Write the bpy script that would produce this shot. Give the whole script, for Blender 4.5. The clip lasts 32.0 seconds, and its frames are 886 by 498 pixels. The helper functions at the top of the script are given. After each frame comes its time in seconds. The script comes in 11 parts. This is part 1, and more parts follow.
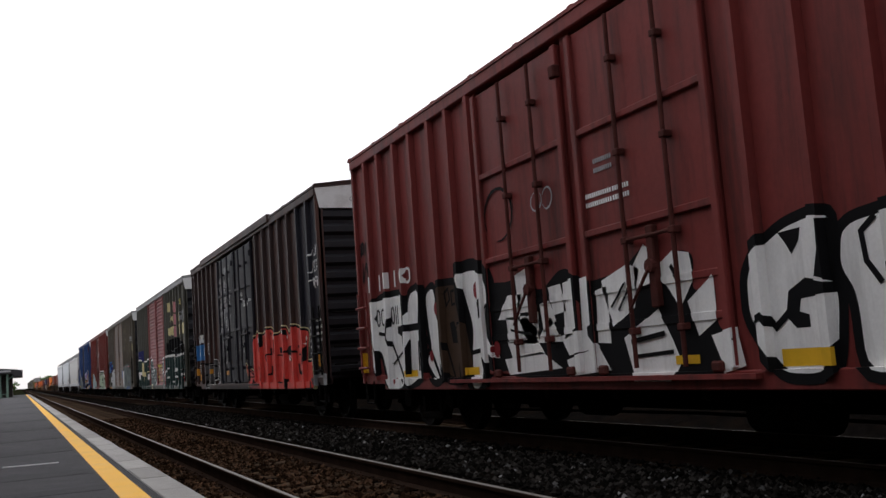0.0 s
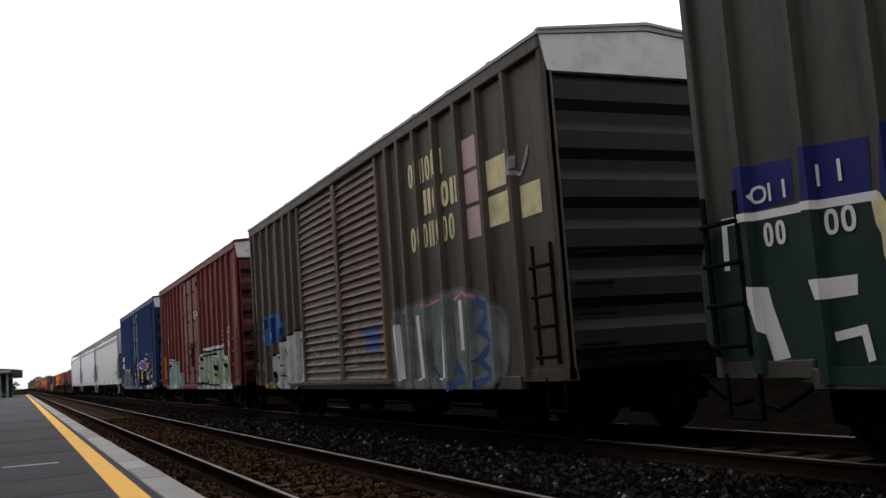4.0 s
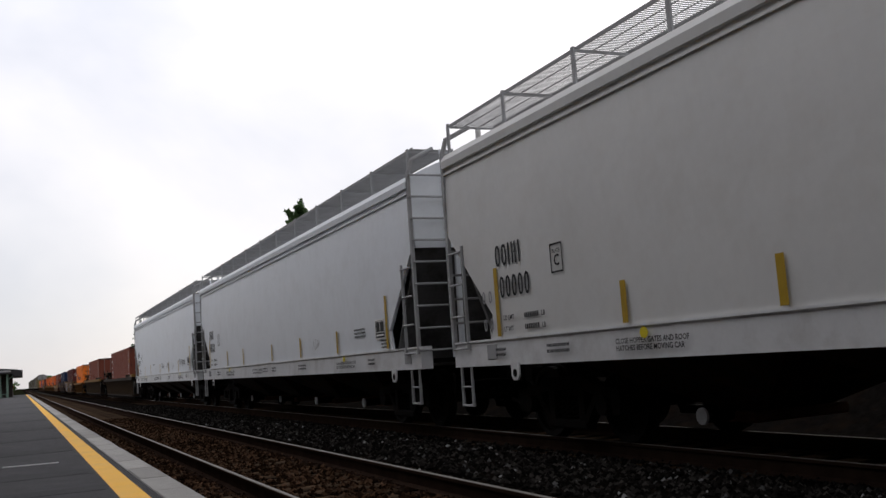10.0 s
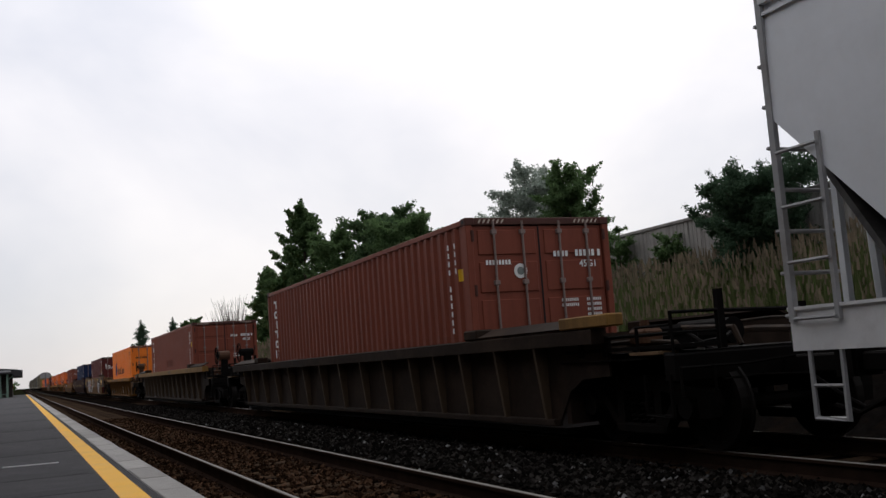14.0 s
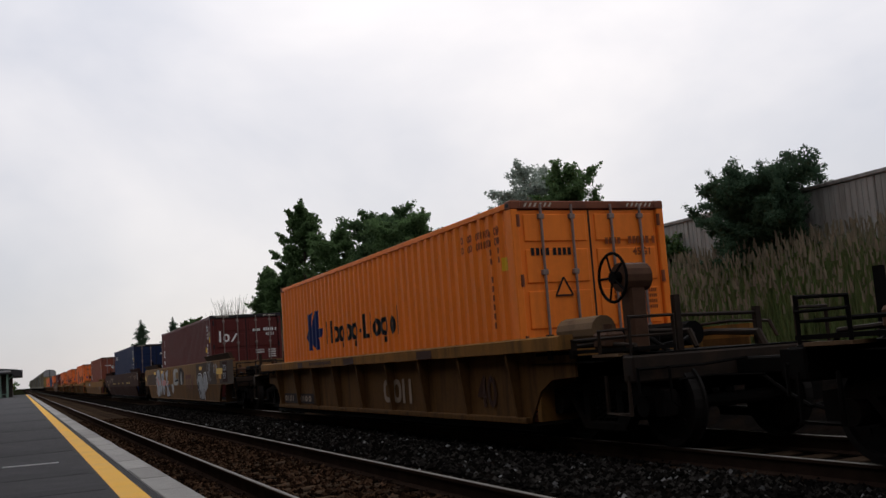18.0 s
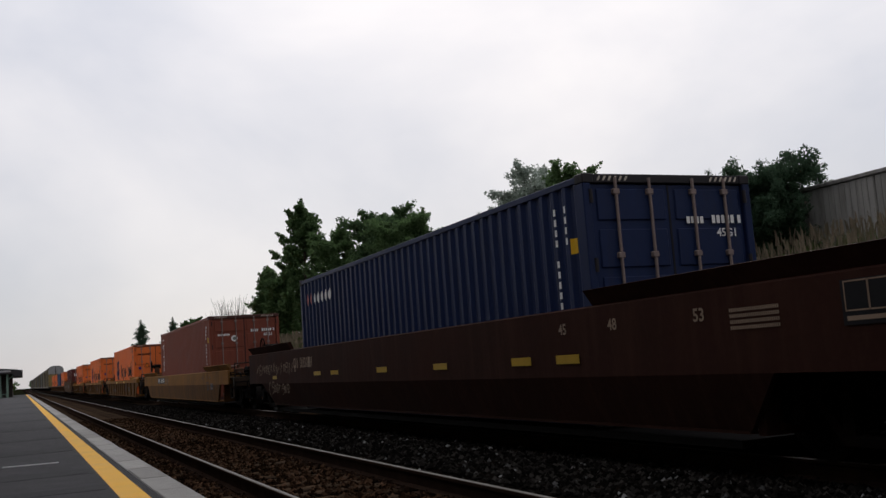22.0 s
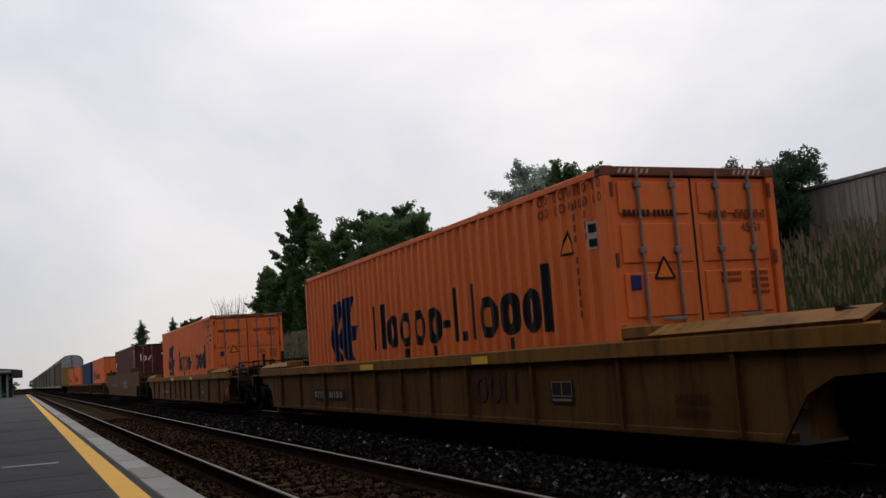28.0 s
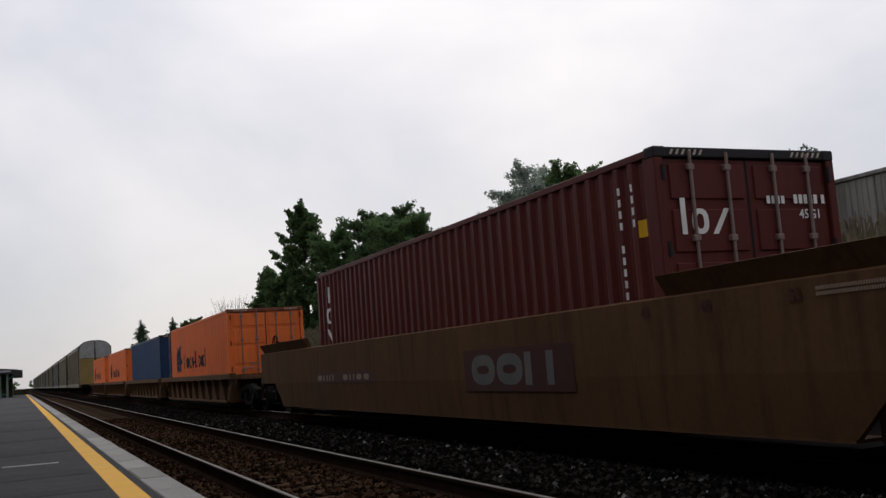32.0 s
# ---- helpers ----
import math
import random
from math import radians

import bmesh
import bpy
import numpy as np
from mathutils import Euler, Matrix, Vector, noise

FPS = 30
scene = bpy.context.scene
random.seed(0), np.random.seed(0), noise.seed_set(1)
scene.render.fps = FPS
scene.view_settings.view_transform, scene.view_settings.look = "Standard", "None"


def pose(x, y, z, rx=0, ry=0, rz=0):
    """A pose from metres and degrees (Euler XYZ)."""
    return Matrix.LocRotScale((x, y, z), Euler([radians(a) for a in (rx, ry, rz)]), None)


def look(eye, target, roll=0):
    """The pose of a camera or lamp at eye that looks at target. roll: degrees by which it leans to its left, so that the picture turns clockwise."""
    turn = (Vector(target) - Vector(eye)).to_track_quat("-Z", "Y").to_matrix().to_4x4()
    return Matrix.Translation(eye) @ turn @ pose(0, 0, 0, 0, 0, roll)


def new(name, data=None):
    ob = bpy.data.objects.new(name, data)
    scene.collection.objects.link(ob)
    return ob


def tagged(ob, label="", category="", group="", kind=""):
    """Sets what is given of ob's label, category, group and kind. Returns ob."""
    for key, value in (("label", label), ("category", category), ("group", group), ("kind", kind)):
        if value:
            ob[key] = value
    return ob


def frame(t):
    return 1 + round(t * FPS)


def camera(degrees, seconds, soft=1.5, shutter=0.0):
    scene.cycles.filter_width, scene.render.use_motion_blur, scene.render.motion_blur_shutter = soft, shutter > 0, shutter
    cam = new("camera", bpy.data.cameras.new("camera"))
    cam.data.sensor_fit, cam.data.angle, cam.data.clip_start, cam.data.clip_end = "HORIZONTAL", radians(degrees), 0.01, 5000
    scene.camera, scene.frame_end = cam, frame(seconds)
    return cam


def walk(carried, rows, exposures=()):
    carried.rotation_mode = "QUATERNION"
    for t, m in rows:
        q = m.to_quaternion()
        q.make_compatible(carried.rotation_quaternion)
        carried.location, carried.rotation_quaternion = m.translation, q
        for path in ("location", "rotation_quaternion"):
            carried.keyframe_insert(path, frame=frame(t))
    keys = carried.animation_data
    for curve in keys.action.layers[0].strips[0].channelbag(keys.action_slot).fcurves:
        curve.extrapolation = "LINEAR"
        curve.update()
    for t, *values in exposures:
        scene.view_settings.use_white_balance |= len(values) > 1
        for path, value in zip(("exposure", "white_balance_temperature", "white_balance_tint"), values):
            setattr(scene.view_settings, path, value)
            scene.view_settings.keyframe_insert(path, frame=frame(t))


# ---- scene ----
cam = camera(49.67, 32.0, soft=1.45)
EYE = pose(0, 0, 1.112, 96.515, 4.088, -23.671)
walk(cam, [(0, EYE), (32, EYE)], exposures=[(0, 0.46), (6, 0.44), (8, 0.36), (10, 0.04), (13, -0.01), (17, -0.22), (25, -0.27), (32, -0.26)])

# ---- plan (metres; y runs along the tracks, z = 0 at the rail heads) ----
NEAR_TRACK, FAR_TRACK = 2.935, 7.135
GAUGE = 1.435
PLATFORM_Z, BED_Z, GROUND_Z = 0.15, -0.19, -0.55
SECONDS = 32


# how far the train has come, second by second
TRAVEL = ((0, -0.3), (1, 10.7), (2, 21.95), (3, 33.4), (4.5, 50.55), (6, 67.78), (7, 79.26), (8, 90.82), (9, 102.55), (10, 114.34), (11, 126.1),
          (12, 137.8), (13, 149.68), (14, 161.45), (15.5, 179.3), (17, 197.16), (18, 209.05), (19, 220.9), (20, 232.81), (21, 244.76), (22, 256.8),
          (23, 268.83), (24, 280.82), (25, 292.88), (26.5, 311.2), (28, 329.69), (29, 341.87), (30, 354.08), (31, 366.22), (32, 378.31))


def travelled(t):
    return float(np.interp(t, [r[0] for r in TRAVEL], [r[1] for r in TRAVEL]))


# ---- sky and light ----
world = bpy.data.worlds.new("overcast_sky")
scene.world = world
world.use_nodes = True
wn, wl = world.node_tree.nodes, world.node_tree.links
wn.clear()


def wnode(kind, **values):
    n = wn.new(kind)
    for k, v in values.items():
        n.inputs[k].default_value = v
    return n


w_out = wnode("ShaderNodeOutputWorld")
w_bg = wnode("ShaderNodeBackground", Strength=1.1)
w_sky = wn.new("ShaderNodeTexSky")
w_sky.sky_type, w_sky.sun_disc = "NISHITA", False
w_sky.sun_elevation, w_sky.sun_rotation = radians(32), radians(31)
w_gain = wn.new("ShaderNodeMixRGB")
w_gain.blend_type = "MULTIPLY"
w_gain.inputs[0].default_value = 1.0
w_gain.inputs[2].default_value = (0.10, 0.10, 0.10, 1)
wl.new(w_sky.outputs[0], w_gain.inputs[1])
w_co = wn.new("ShaderNodeTexCoord")
w_map = wn.new("ShaderNodeMapping")
w_map.inputs["Scale"].default_value = (1.0, 1.0, 1.7)
w_map.inputs["Location"].default_value = (0.35, 0.1, 0.0)
wl.new(w_co.outputs["Generated"], w_map.inputs[0])
w_noise = wnode("ShaderNodeTexNoise", Scale=2.6, Detail=5.0, Roughness=0.52, Distortion=0.2)
wl.new(w_map.outputs[0], w_noise.inputs["Vector"])
w_ramp = wn.new("ShaderNodeValToRGB")
w_ramp.color_ramp.elements[0].position, w_ramp.color_ramp.elements[0].color = 0.36, (0.69, 0.695, 0.755, 1)
w_ramp.color_ramp.elements[1].position, w_ramp.color_ramp.elements[1].color = 0.66, (0.935, 0.90, 0.912, 1)
wl.new(w_noise.outputs[0], w_ramp.inputs[0])
# an overcast sky grows brighter from the horizon to the zenith
w_sep = wn.new("ShaderNodeSeparateXYZ")
wl.new(w_co.outputs["Generated"], w_sep.inputs[0])
w_up = wn.new("ShaderNodeMapRange")
w_up.inputs["From Min"].default_value, w_up.inputs["From Max"].default_value = 0.0, 0.6
w_up.inputs["To Min"].default_value, w_up.inputs["To Max"].default_value = 0.73, 1.17
wl.new(w_sep.outputs["Z"], w_up.inputs["Value"])
w_mul = wn.new("ShaderNodeVectorMath")
w_mul.operation = "SCALE"
# brighter cloud round the hidden sun
w_dot = wn.new("ShaderNodeVectorMath")
w_dot.operation = "DOT_PRODUCT"
w_dot.inputs[1].default_value = Vector((44, 72, 53)).normalized()
wl.new(w_co.outputs["Generated"], w_dot.inputs[0])
w_lobe = wn.new("ShaderNodeMapRange")
w_lobe.interpolation_type = "SMOOTHSTEP"
w_lobe.inputs["From Min"].default_value, w_lobe.inputs["From Max"].default_value = -0.7, 1.0
w_lobe.inputs["To Min"].default_value, w_lobe.inputs["To Max"].default_value = 0.54, 1.20
wl.new(w_dot.outputs["Value"], w_lobe.inputs["Value"])
w_both = wn.new("ShaderNodeMath")
w_both.operation = "MULTIPLY"
wl.new(w_up.outputs[0], w_both.inputs[0])
wl.new(w_lobe.outputs[0], w_both.inputs[1])
wl.new(w_ramp.outputs[0], w_mul.inputs[0])
wl.new(w_both.outputs[0], w_mul.inputs["Scale"])
w_mix = wn.new("ShaderNodeMixRGB")
w_mix.inputs[0].default_value = 0.88
wl.new(w_gain.outputs[0], w_mix.inputs[1])
wl.new(w_mul.outputs[0], w_mix.inputs[2])
wl.new(w_mix.outputs[0], w_bg.inputs["Color"])
wl.new(w_bg.outputs[0], w_out.inputs[0])

sun_data = bpy.data.lights.new("sun", "SUN")
sun_data.energy, sun_data.angle, sun_data.color = 0.4, radians(30), (1.0, 0.96, 0.90)
sun = new("sun", sun_data)
sun.matrix_world = look((44, 72, 53), (0, 0, 0))


# ---- materials ----
def material(name, color, rough=0.6, metal=0.0, vary=0.15, scale=1.5, dirt=None, dirt_amount=0.0, streak=0.0, bump=0.0, bump_scale=40.0, spec=0.16, by_object=0.0, by_piece=0.0):
    """A worn surface: broad patches and fine grain of colour, vertical streaks or blotches of dirt, fine relief."""
    m = bpy.data.materials.new(name)
    m.use_nodes = True
    n, l = m.node_tree.nodes, m.node_tree.links
    b = n["Principled BSDF"]
    b.inputs["Metallic"].default_value = metal
    b.inputs["Specular IOR Level"].default_value = spec
    co = n.new("ShaderNodeTexCoord")
    broad = n.new("ShaderNodeTexNoise")
    broad.inputs["Scale"].default_value, broad.inputs["Detail"].default_value = scale, 4.0
    fine = n.new("ShaderNodeTexNoise")
    fine.inputs["Scale"].default_value, fine.inputs["Detail"].default_value = scale * 18, 3.0
    l.new(co.outputs["Object"], broad.inputs["Vector"])
    l.new(co.outputs["Object"], fine.inputs["Vector"])
    add = n.new("ShaderNodeMath")
    add.operation = "ADD"
    half = n.new("ShaderNodeMath")
    half.operation = "MULTIPLY"
    half.inputs[1].default_value = 0.45
    l.new(fine.outputs[0], half.inputs[0])
    l.new(broad.outputs[0], add.inputs[0])
    l.new(half.outputs[0], add.inputs[1])
    rng = n.new("ShaderNodeMapRange")
    rng.inputs["From Min"].default_value, rng.inputs["From Max"].default_value = 0.4, 1.05
    rng.inputs["To Min"].default_value, rng.inputs["To Max"].default_value = 1 - vary, 1 + vary
    l.new(add.outputs[0], rng.inputs["Value"])
    sc = n.new("ShaderNodeVectorMath")
    sc.operation = "SCALE"
    sc.inputs[0].default_value = color
    l.new(rng.outputs[0], sc.inputs["Scale"])
    col = sc.outputs[0]
    if by_object:
        info = n.new("ShaderNodeObjectInfo")
        r2 = n.new("ShaderNodeMapRange")
        r2.inputs["To Min"].default_value, r2.inputs["To Max"].default_value = 1 - by_object, 1 + by_object
        l.new(info.outputs["Random"], r2.inputs["Value"])
        s2 = n.new("ShaderNodeVectorMath")
        s2.operation = "SCALE"
        l.new(col, s2.inputs[0])
        l.new(r2.outputs[0], s2.inputs["Scale"])
        col = s2.outputs[0]
    if by_piece:
        geo = n.new("ShaderNodeNewGeometry")
        pw = n.new("ShaderNodeMath")
        pw.operation = "POWER"
        pw.inputs[1].default_value = 3.0
        l.new(geo.outputs["Random Per Island"], pw.inputs[0])
        r3 = n.new("ShaderNodeMapRange")
        r3.inputs["To Min"].default_value, r3.inputs["To Max"].default_value = 0.35, by_piece
        l.new(pw.outputs[0], r3.inputs["Value"])
        s3 = n.new("ShaderNodeVectorMath")
        s3.operation = "SCALE"
        l.new(col, s3.inputs[0])
        l.new(r3.outputs[0], s3.inputs["Scale"])
        col = s3.outputs[0]
    if dirt:
        mp = n.new("ShaderNodeMapping")
        mp.inputs["Scale"].default_value = (3.2, 3.2, 0.35) if streak else (1, 1, 1)
        l.new(co.outputs["Object"], mp.inputs[0])
        dn = n.new("ShaderNodeTexNoise")
        dn.inputs["Scale"].default_value, dn.inputs["Detail"].default_value, dn.inputs["Roughness"].default_value = (1.6 if streak else 2.3), 7.0, 0.65
        l.new(mp.outputs[0], dn.inputs["Vector"])
        dr = n.new("ShaderNodeMapRange")
        dr.inputs["From Min"].default_value, dr.inputs["From Max"].default_value = 0.47, 0.72
        dr.inputs["To Max"].default_value = dirt_amount
        l.new(dn.outputs[0], dr.inputs["Value"])
        mx = n.new("ShaderNodeMixRGB")
        mx.inputs[2].default_value = (*dirt, 1)
        l.new(dr.outputs[0], mx.inputs[0])
        l.new(col, mx.inputs[1])
        col = mx.outputs[0]
    l.new(col, b.inputs["Base Color"])
    rr = n.new("ShaderNodeMapRange")
    rr.inputs["To Min"].default_value, rr.inputs["To Max"].default_value = max(0.05, rough - 0.15), min(1, rough + 0.15)
    l.new(broad.outputs[0], rr.inputs["Value"])
    l.new(rr.outputs[0], b.inputs["Roughness"])
    if bump:
        bn = n.new("ShaderNodeTexNoise")
        bn.inputs["Scale"].default_value, bn.inputs["Detail"].default_value = bump_scale, 4.0
        l.new(co.outputs["Object"], bn.inputs["Vector"])
        bp = n.new("ShaderNodeBump")
        bp.inputs["Strength"].default_value, bp.inputs["Distance"].default_value = bump, 0.02
        l.new(bn.outputs[0], bp.inputs["Height"])
        l.new(bp.outputs[0], b.inputs["Normal"])
    return m


def leaf_material(name, color, other, scale):
    """Thin leaves that let some light through; each leaf its own shade between two greens."""
    m = material(name, color, 0.75, vary=0.3, scale=scale, spec=0.1)
    n, l = m.node_tree.nodes, m.node_tree.links
    b, out = n["Principled BSDF"], n["Material Output"]
    col = b.inputs["Base Color"].links[0].from_socket
    geo = n.new("ShaderNodeNewGeometry")
    mx = n.new("ShaderNodeMixRGB")
    mx.inputs[2].default_value = (*other, 1)
    l.new(geo.outputs["Random Per Island"], mx.inputs[0])
    l.new(col, mx.inputs[1])
    l.new(mx.outputs[0], b.inputs["Base Color"])
    tr = n.new("ShaderNodeBsdfTranslucent")
    l.new(mx.outputs[0], tr.inputs["Color"])
    mix = n.new("ShaderNodeMixShader")
    mix.inputs[0].default_value = 0.5
    l.new(b.outputs[0], mix.inputs[1])
    l.new(tr.outputs[0], mix.inputs[2])
    l.new(mix.outputs[0], out.inputs["Surface"])
    return m


RUST = (0.09, 0.04, 0.02)
GRIME = (0.022, 0.019, 0.017)
M = {}
M["asphalt"] = material("platform_asphalt", (0.036, 0.036, 0.040), 0.85, vary=0.25, scale=0.8, dirt=(0.075, 0.075, 0.08), dirt_amount=0.4, bump=0.5, bump_scale=160, spec=0.2)
M["asphalt_patch"] = material("newer_asphalt", (0.031, 0.031, 0.035), 0.85, vary=0.2, scale=1.3, bump=0.5, bump_scale=160, spec=0.2)
M["yellow_line"] = material("yellow_line_paint", (0.79, 0.41, 0.010), 0.6, vary=0.1, scale=2, dirt=(0.42, 0.25, 0.04), dirt_amount=0.4, bump=0.2, bump_scale=120)
M["coping"] = material("coping_concrete", (0.31, 0.30, 0.285), 0.8, vary=0.18, scale=2.2, dirt=(0.13, 0.12, 0.11), dirt_amount=0.6, bump=0.4, bump_scale=70, by_object=0.18)
M["white_mark"] = material("worn_white_paint", (0.5, 0.5, 0.5), 0.7, vary=0.3, scale=9)
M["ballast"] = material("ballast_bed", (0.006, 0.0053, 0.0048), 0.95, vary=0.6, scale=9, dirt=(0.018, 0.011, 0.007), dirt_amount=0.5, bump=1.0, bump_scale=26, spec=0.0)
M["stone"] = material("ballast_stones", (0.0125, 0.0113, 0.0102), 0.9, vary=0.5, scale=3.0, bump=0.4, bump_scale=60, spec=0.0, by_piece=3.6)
M["pale_stone"] = material("pale_ballast_stones", (0.16, 0.157, 0.155), 0.85, vary=0.3, scale=5.0, by_piece=2.0)
M["tie"] = material("creosoted_tie", (0.038, 0.026, 0.018), 0.9, vary=0.5, scale=3, dirt=(0.105, 0.068, 0.042), dirt_amount=0.6, bump=0.7, bump_scale=30, by_object=0.45, spec=0.0)
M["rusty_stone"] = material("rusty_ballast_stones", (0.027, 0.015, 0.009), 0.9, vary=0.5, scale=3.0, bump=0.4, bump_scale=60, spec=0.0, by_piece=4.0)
M["rail_side"] = material("rusty_rail", (0.030, 0.019, 0.014), 0.85, vary=0.3, scale=4, spec=0.0)
M["rail_head"] = material("worn_rail_head", (0.17, 0.155, 0.14), 0.6, metal=0.25, vary=0.2, scale=2, spec=0.25)
M["ground"] = material("weedy_ground", (0.012, 0.014, 0.007), 0.95, vary=0.4, scale=0.6, dirt=(0.02, 0.016, 0.010), dirt_amount=0.6, bump=0.8, bump_scale=8, spec=0.0)
M["grass"] = leaf_material("tall_grass", (0.085, 0.130, 0.040), (0.125, 0.135, 0.058), 0.7)
M["seed_heads"] = leaf_material("dry_seed_heads", (0.21, 0.165, 0.12), (0.15, 0.13, 0.085), 1.0)
M["leaf_dark"] = leaf_material("dark_foliage", (0.105, 0.170, 0.075), (0.060, 0.105, 0.050), 1.1)
M["leaf_mid"] = leaf_material("green_foliage", (0.135, 0.215, 0.085), (0.080, 0.135, 0.058), 1.1)
M["leaf_silver"] = leaf_material("silvery_foliage", (0.46, 0.51, 0.46), (0.26, 0.31, 0.25), 1.2)
M["leaf_fir"] = leaf_material("fir_needles", (0.075, 0.125, 0.072), (0.05, 0.09, 0.055), 1.4)
M["bark"] = material("grey_bark", (0.075, 0.06, 0.05), 0.95, vary=0.3, scale=6, bump=0.8, bump_scale=25)
M["wall"] = material("weathered_concrete_wall", (0.30, 0.29, 0.27), 0.9, vary=0.12, scale=1.2, dirt=(0.11, 0.10, 0.09), dirt_amount=0.75, streak=1, bump=0.3, bump_scale=40, by_object=0.08)
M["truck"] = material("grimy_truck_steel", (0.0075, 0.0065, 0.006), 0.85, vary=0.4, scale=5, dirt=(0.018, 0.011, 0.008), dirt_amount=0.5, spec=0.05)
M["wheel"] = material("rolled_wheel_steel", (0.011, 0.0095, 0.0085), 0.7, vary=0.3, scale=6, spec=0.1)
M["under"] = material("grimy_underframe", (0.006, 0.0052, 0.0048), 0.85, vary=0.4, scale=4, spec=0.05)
M["white"] = material("white_lettering", (0.84, 0.84, 0.82), 0.6, vary=0.15, scale=3)
M["black"] = material("black_lettering", (0.014, 0.014, 0.016), 0.55, vary=0.2, scale=3)
M["reflector"] = material("yellow_reflector", (0.78, 0.46, 0.03), 0.4, vary=0.12, scale=6)
M["orange_tape"] = material("faded_orange_reflector", (0.62, 0.28, 0.03), 0.5, vary=0.12, scale=6)
M["end_white"] = material("white_end_panel", (0.62, 0.62, 0.61), 0.6, vary=0.12, scale=2, dirt=(0.3, 0.27, 0.24), dirt_amount=0.5)
M["galv_roof"] = material("galvanised_roof", (0.33, 0.33, 0.33), 0.6, metal=0.3, vary=0.2, scale=2, dirt=RUST, dirt_amount=0.25)


def paint_mat(name, color, rough=0.55, dirt=GRIME, amount=0.55, vary=0.14):
    return material(name, [v * 1.1 for v in color], rough, vary=vary, scale=0.9, dirt=dirt, dirt_amount=amount, streak=1, bump=0.12, bump_scale=9)


M["maroon"] = paint_mat("faded_maroon_paint", (0.178, 0.034, 0.031), amount=0.65, vary=0.2)
M["tar"] = paint_mat("weathered_black_brown_paint", (0.040, 0.025, 0.023), dirt=(0.105, 0.042, 0.028), amount=0.9, vary=0.35)
M["tar_door"] = paint_mat("weathered_blue_black_paint", (0.019, 0.019, 0.026), dirt=(0.042, 0.030, 0.028), amount=0.7, vary=0.3)
M["olive"] = paint_mat("dull_dark_green_paint", (0.082, 0.080, 0.066), amount=0.55)
M["pink_door"] = paint_mat("faded_red_door", (0.26, 0.085, 0.085), amount=0.5, vary=0.2)
M["drab"] = paint_mat("grey_brown_paint", (0.098, 0.083, 0.064), amount=0.6)
# end-wall paints: darkened body colours, the shade on the car ends is in them
M["end_black"] = paint_mat("shaded_black_end_paint", (0.017, 0.017, 0.020), dirt=(0.030, 0.026, 0.026), amount=0.6)
M["oxide_end"] = paint_mat("shaded_maroon_end_paint", (0.085, 0.024, 0.020), dirt=(0.030, 0.016, 0.015), amount=0.8, vary=0.3)
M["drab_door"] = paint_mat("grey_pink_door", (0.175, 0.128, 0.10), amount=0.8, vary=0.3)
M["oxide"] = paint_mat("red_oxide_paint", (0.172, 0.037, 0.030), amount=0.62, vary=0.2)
# blue body paint darkened for its end walls, shade included in the colour
M["navy_end"] = paint_mat("shaded_navy_end_paint", (0.010, 0.022, 0.062), dirt=(0.012, 0.014, 0.026), amount=0.7, vary=0.3)
M["navy"] = paint_mat("dark_blue_paint", (0.021, 0.055, 0.165), dirt=(0.016, 0.020, 0.045), amount=0.55, vary=0.22)
M["hopper_a"] = material("dirty_white_hopper", (0.68, 0.68, 0.665), 0.5, vary=0.06, scale=0.5, dirt=(0.58, 0.565, 0.53), dirt_amount=0.4, bump=0.04, bump_scale=3)
M["hopper_b"] = material("clean_grey_hopper", (0.79, 0.82, 0.855), 0.45, vary=0.04, scale=0.5, dirt=(0.64, 0.66, 0.67), dirt_amount=0.3, bump=0.04, bump_scale=3)
M["hopper_sill"] = material("pale_grey_paint", (0.72, 0.725, 0.73), 0.5, vary=0.08, scale=1.2, dirt=(0.36, 0.33, 0.30), dirt_amount=0.4)
# slope sheets: much darker grey than the hopper body, with random grime blotches
M["slope_grey"] = material("dark_grey_slope_paint", (0.105, 0.103, 0.102), 0.7, vary=0.25, scale=1.5, dirt=GRIME, dirt_amount=0.7, spec=0.1)
M["walk_grey"] = material("galvanised_grating", (0.30, 0.30, 0.30), 0.6, metal=0.2, vary=0.15, scale=4)
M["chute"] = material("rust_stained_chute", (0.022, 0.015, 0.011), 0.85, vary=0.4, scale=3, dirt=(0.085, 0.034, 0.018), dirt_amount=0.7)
M["rusty_gate"] = material("rusty_outlet_gate", (0.10, 0.04, 0.025), 0.85, vary=0.3, scale=4)
M["hopper_tape"] = material("dull_yellow_tape", (0.45, 0.29, 0.03), 0.5, vary=0.15, scale=6)
M["spot_yellow"] = material("yellow_spot", (0.75, 0.62, 0.03), 0.5, vary=0.1, scale=6)
M["grey_ink"] = material("faint_grey_stencil", (0.30, 0.30, 0.31), 0.6, vary=0.15, scale=8)
M["box_orange"] = material("orange_container_paint", (0.84, 0.188, 0.046), 0.5, vary=0.12, scale=0.7, dirt=(0.46, 0.10, 0.035), dirt_amount=0.5, streak=1, bump=0.06, bump_scale=14)
M["box_orange_trim"] = material("rusty_orange_trim", (0.22, 0.075, 0.04), 0.65, vary=0.25, scale=4, dirt=(0.05, 0.03, 0.03), dirt_amount=0.7)
M["box_amber"] = material("deep_orange_container_paint", (0.94, 0.238, 0.030), 0.5, vary=0.10, scale=0.7, dirt=(0.62, 0.14, 0.03), dirt_amount=0.45, streak=1, bump=0.06, bump_scale=14)
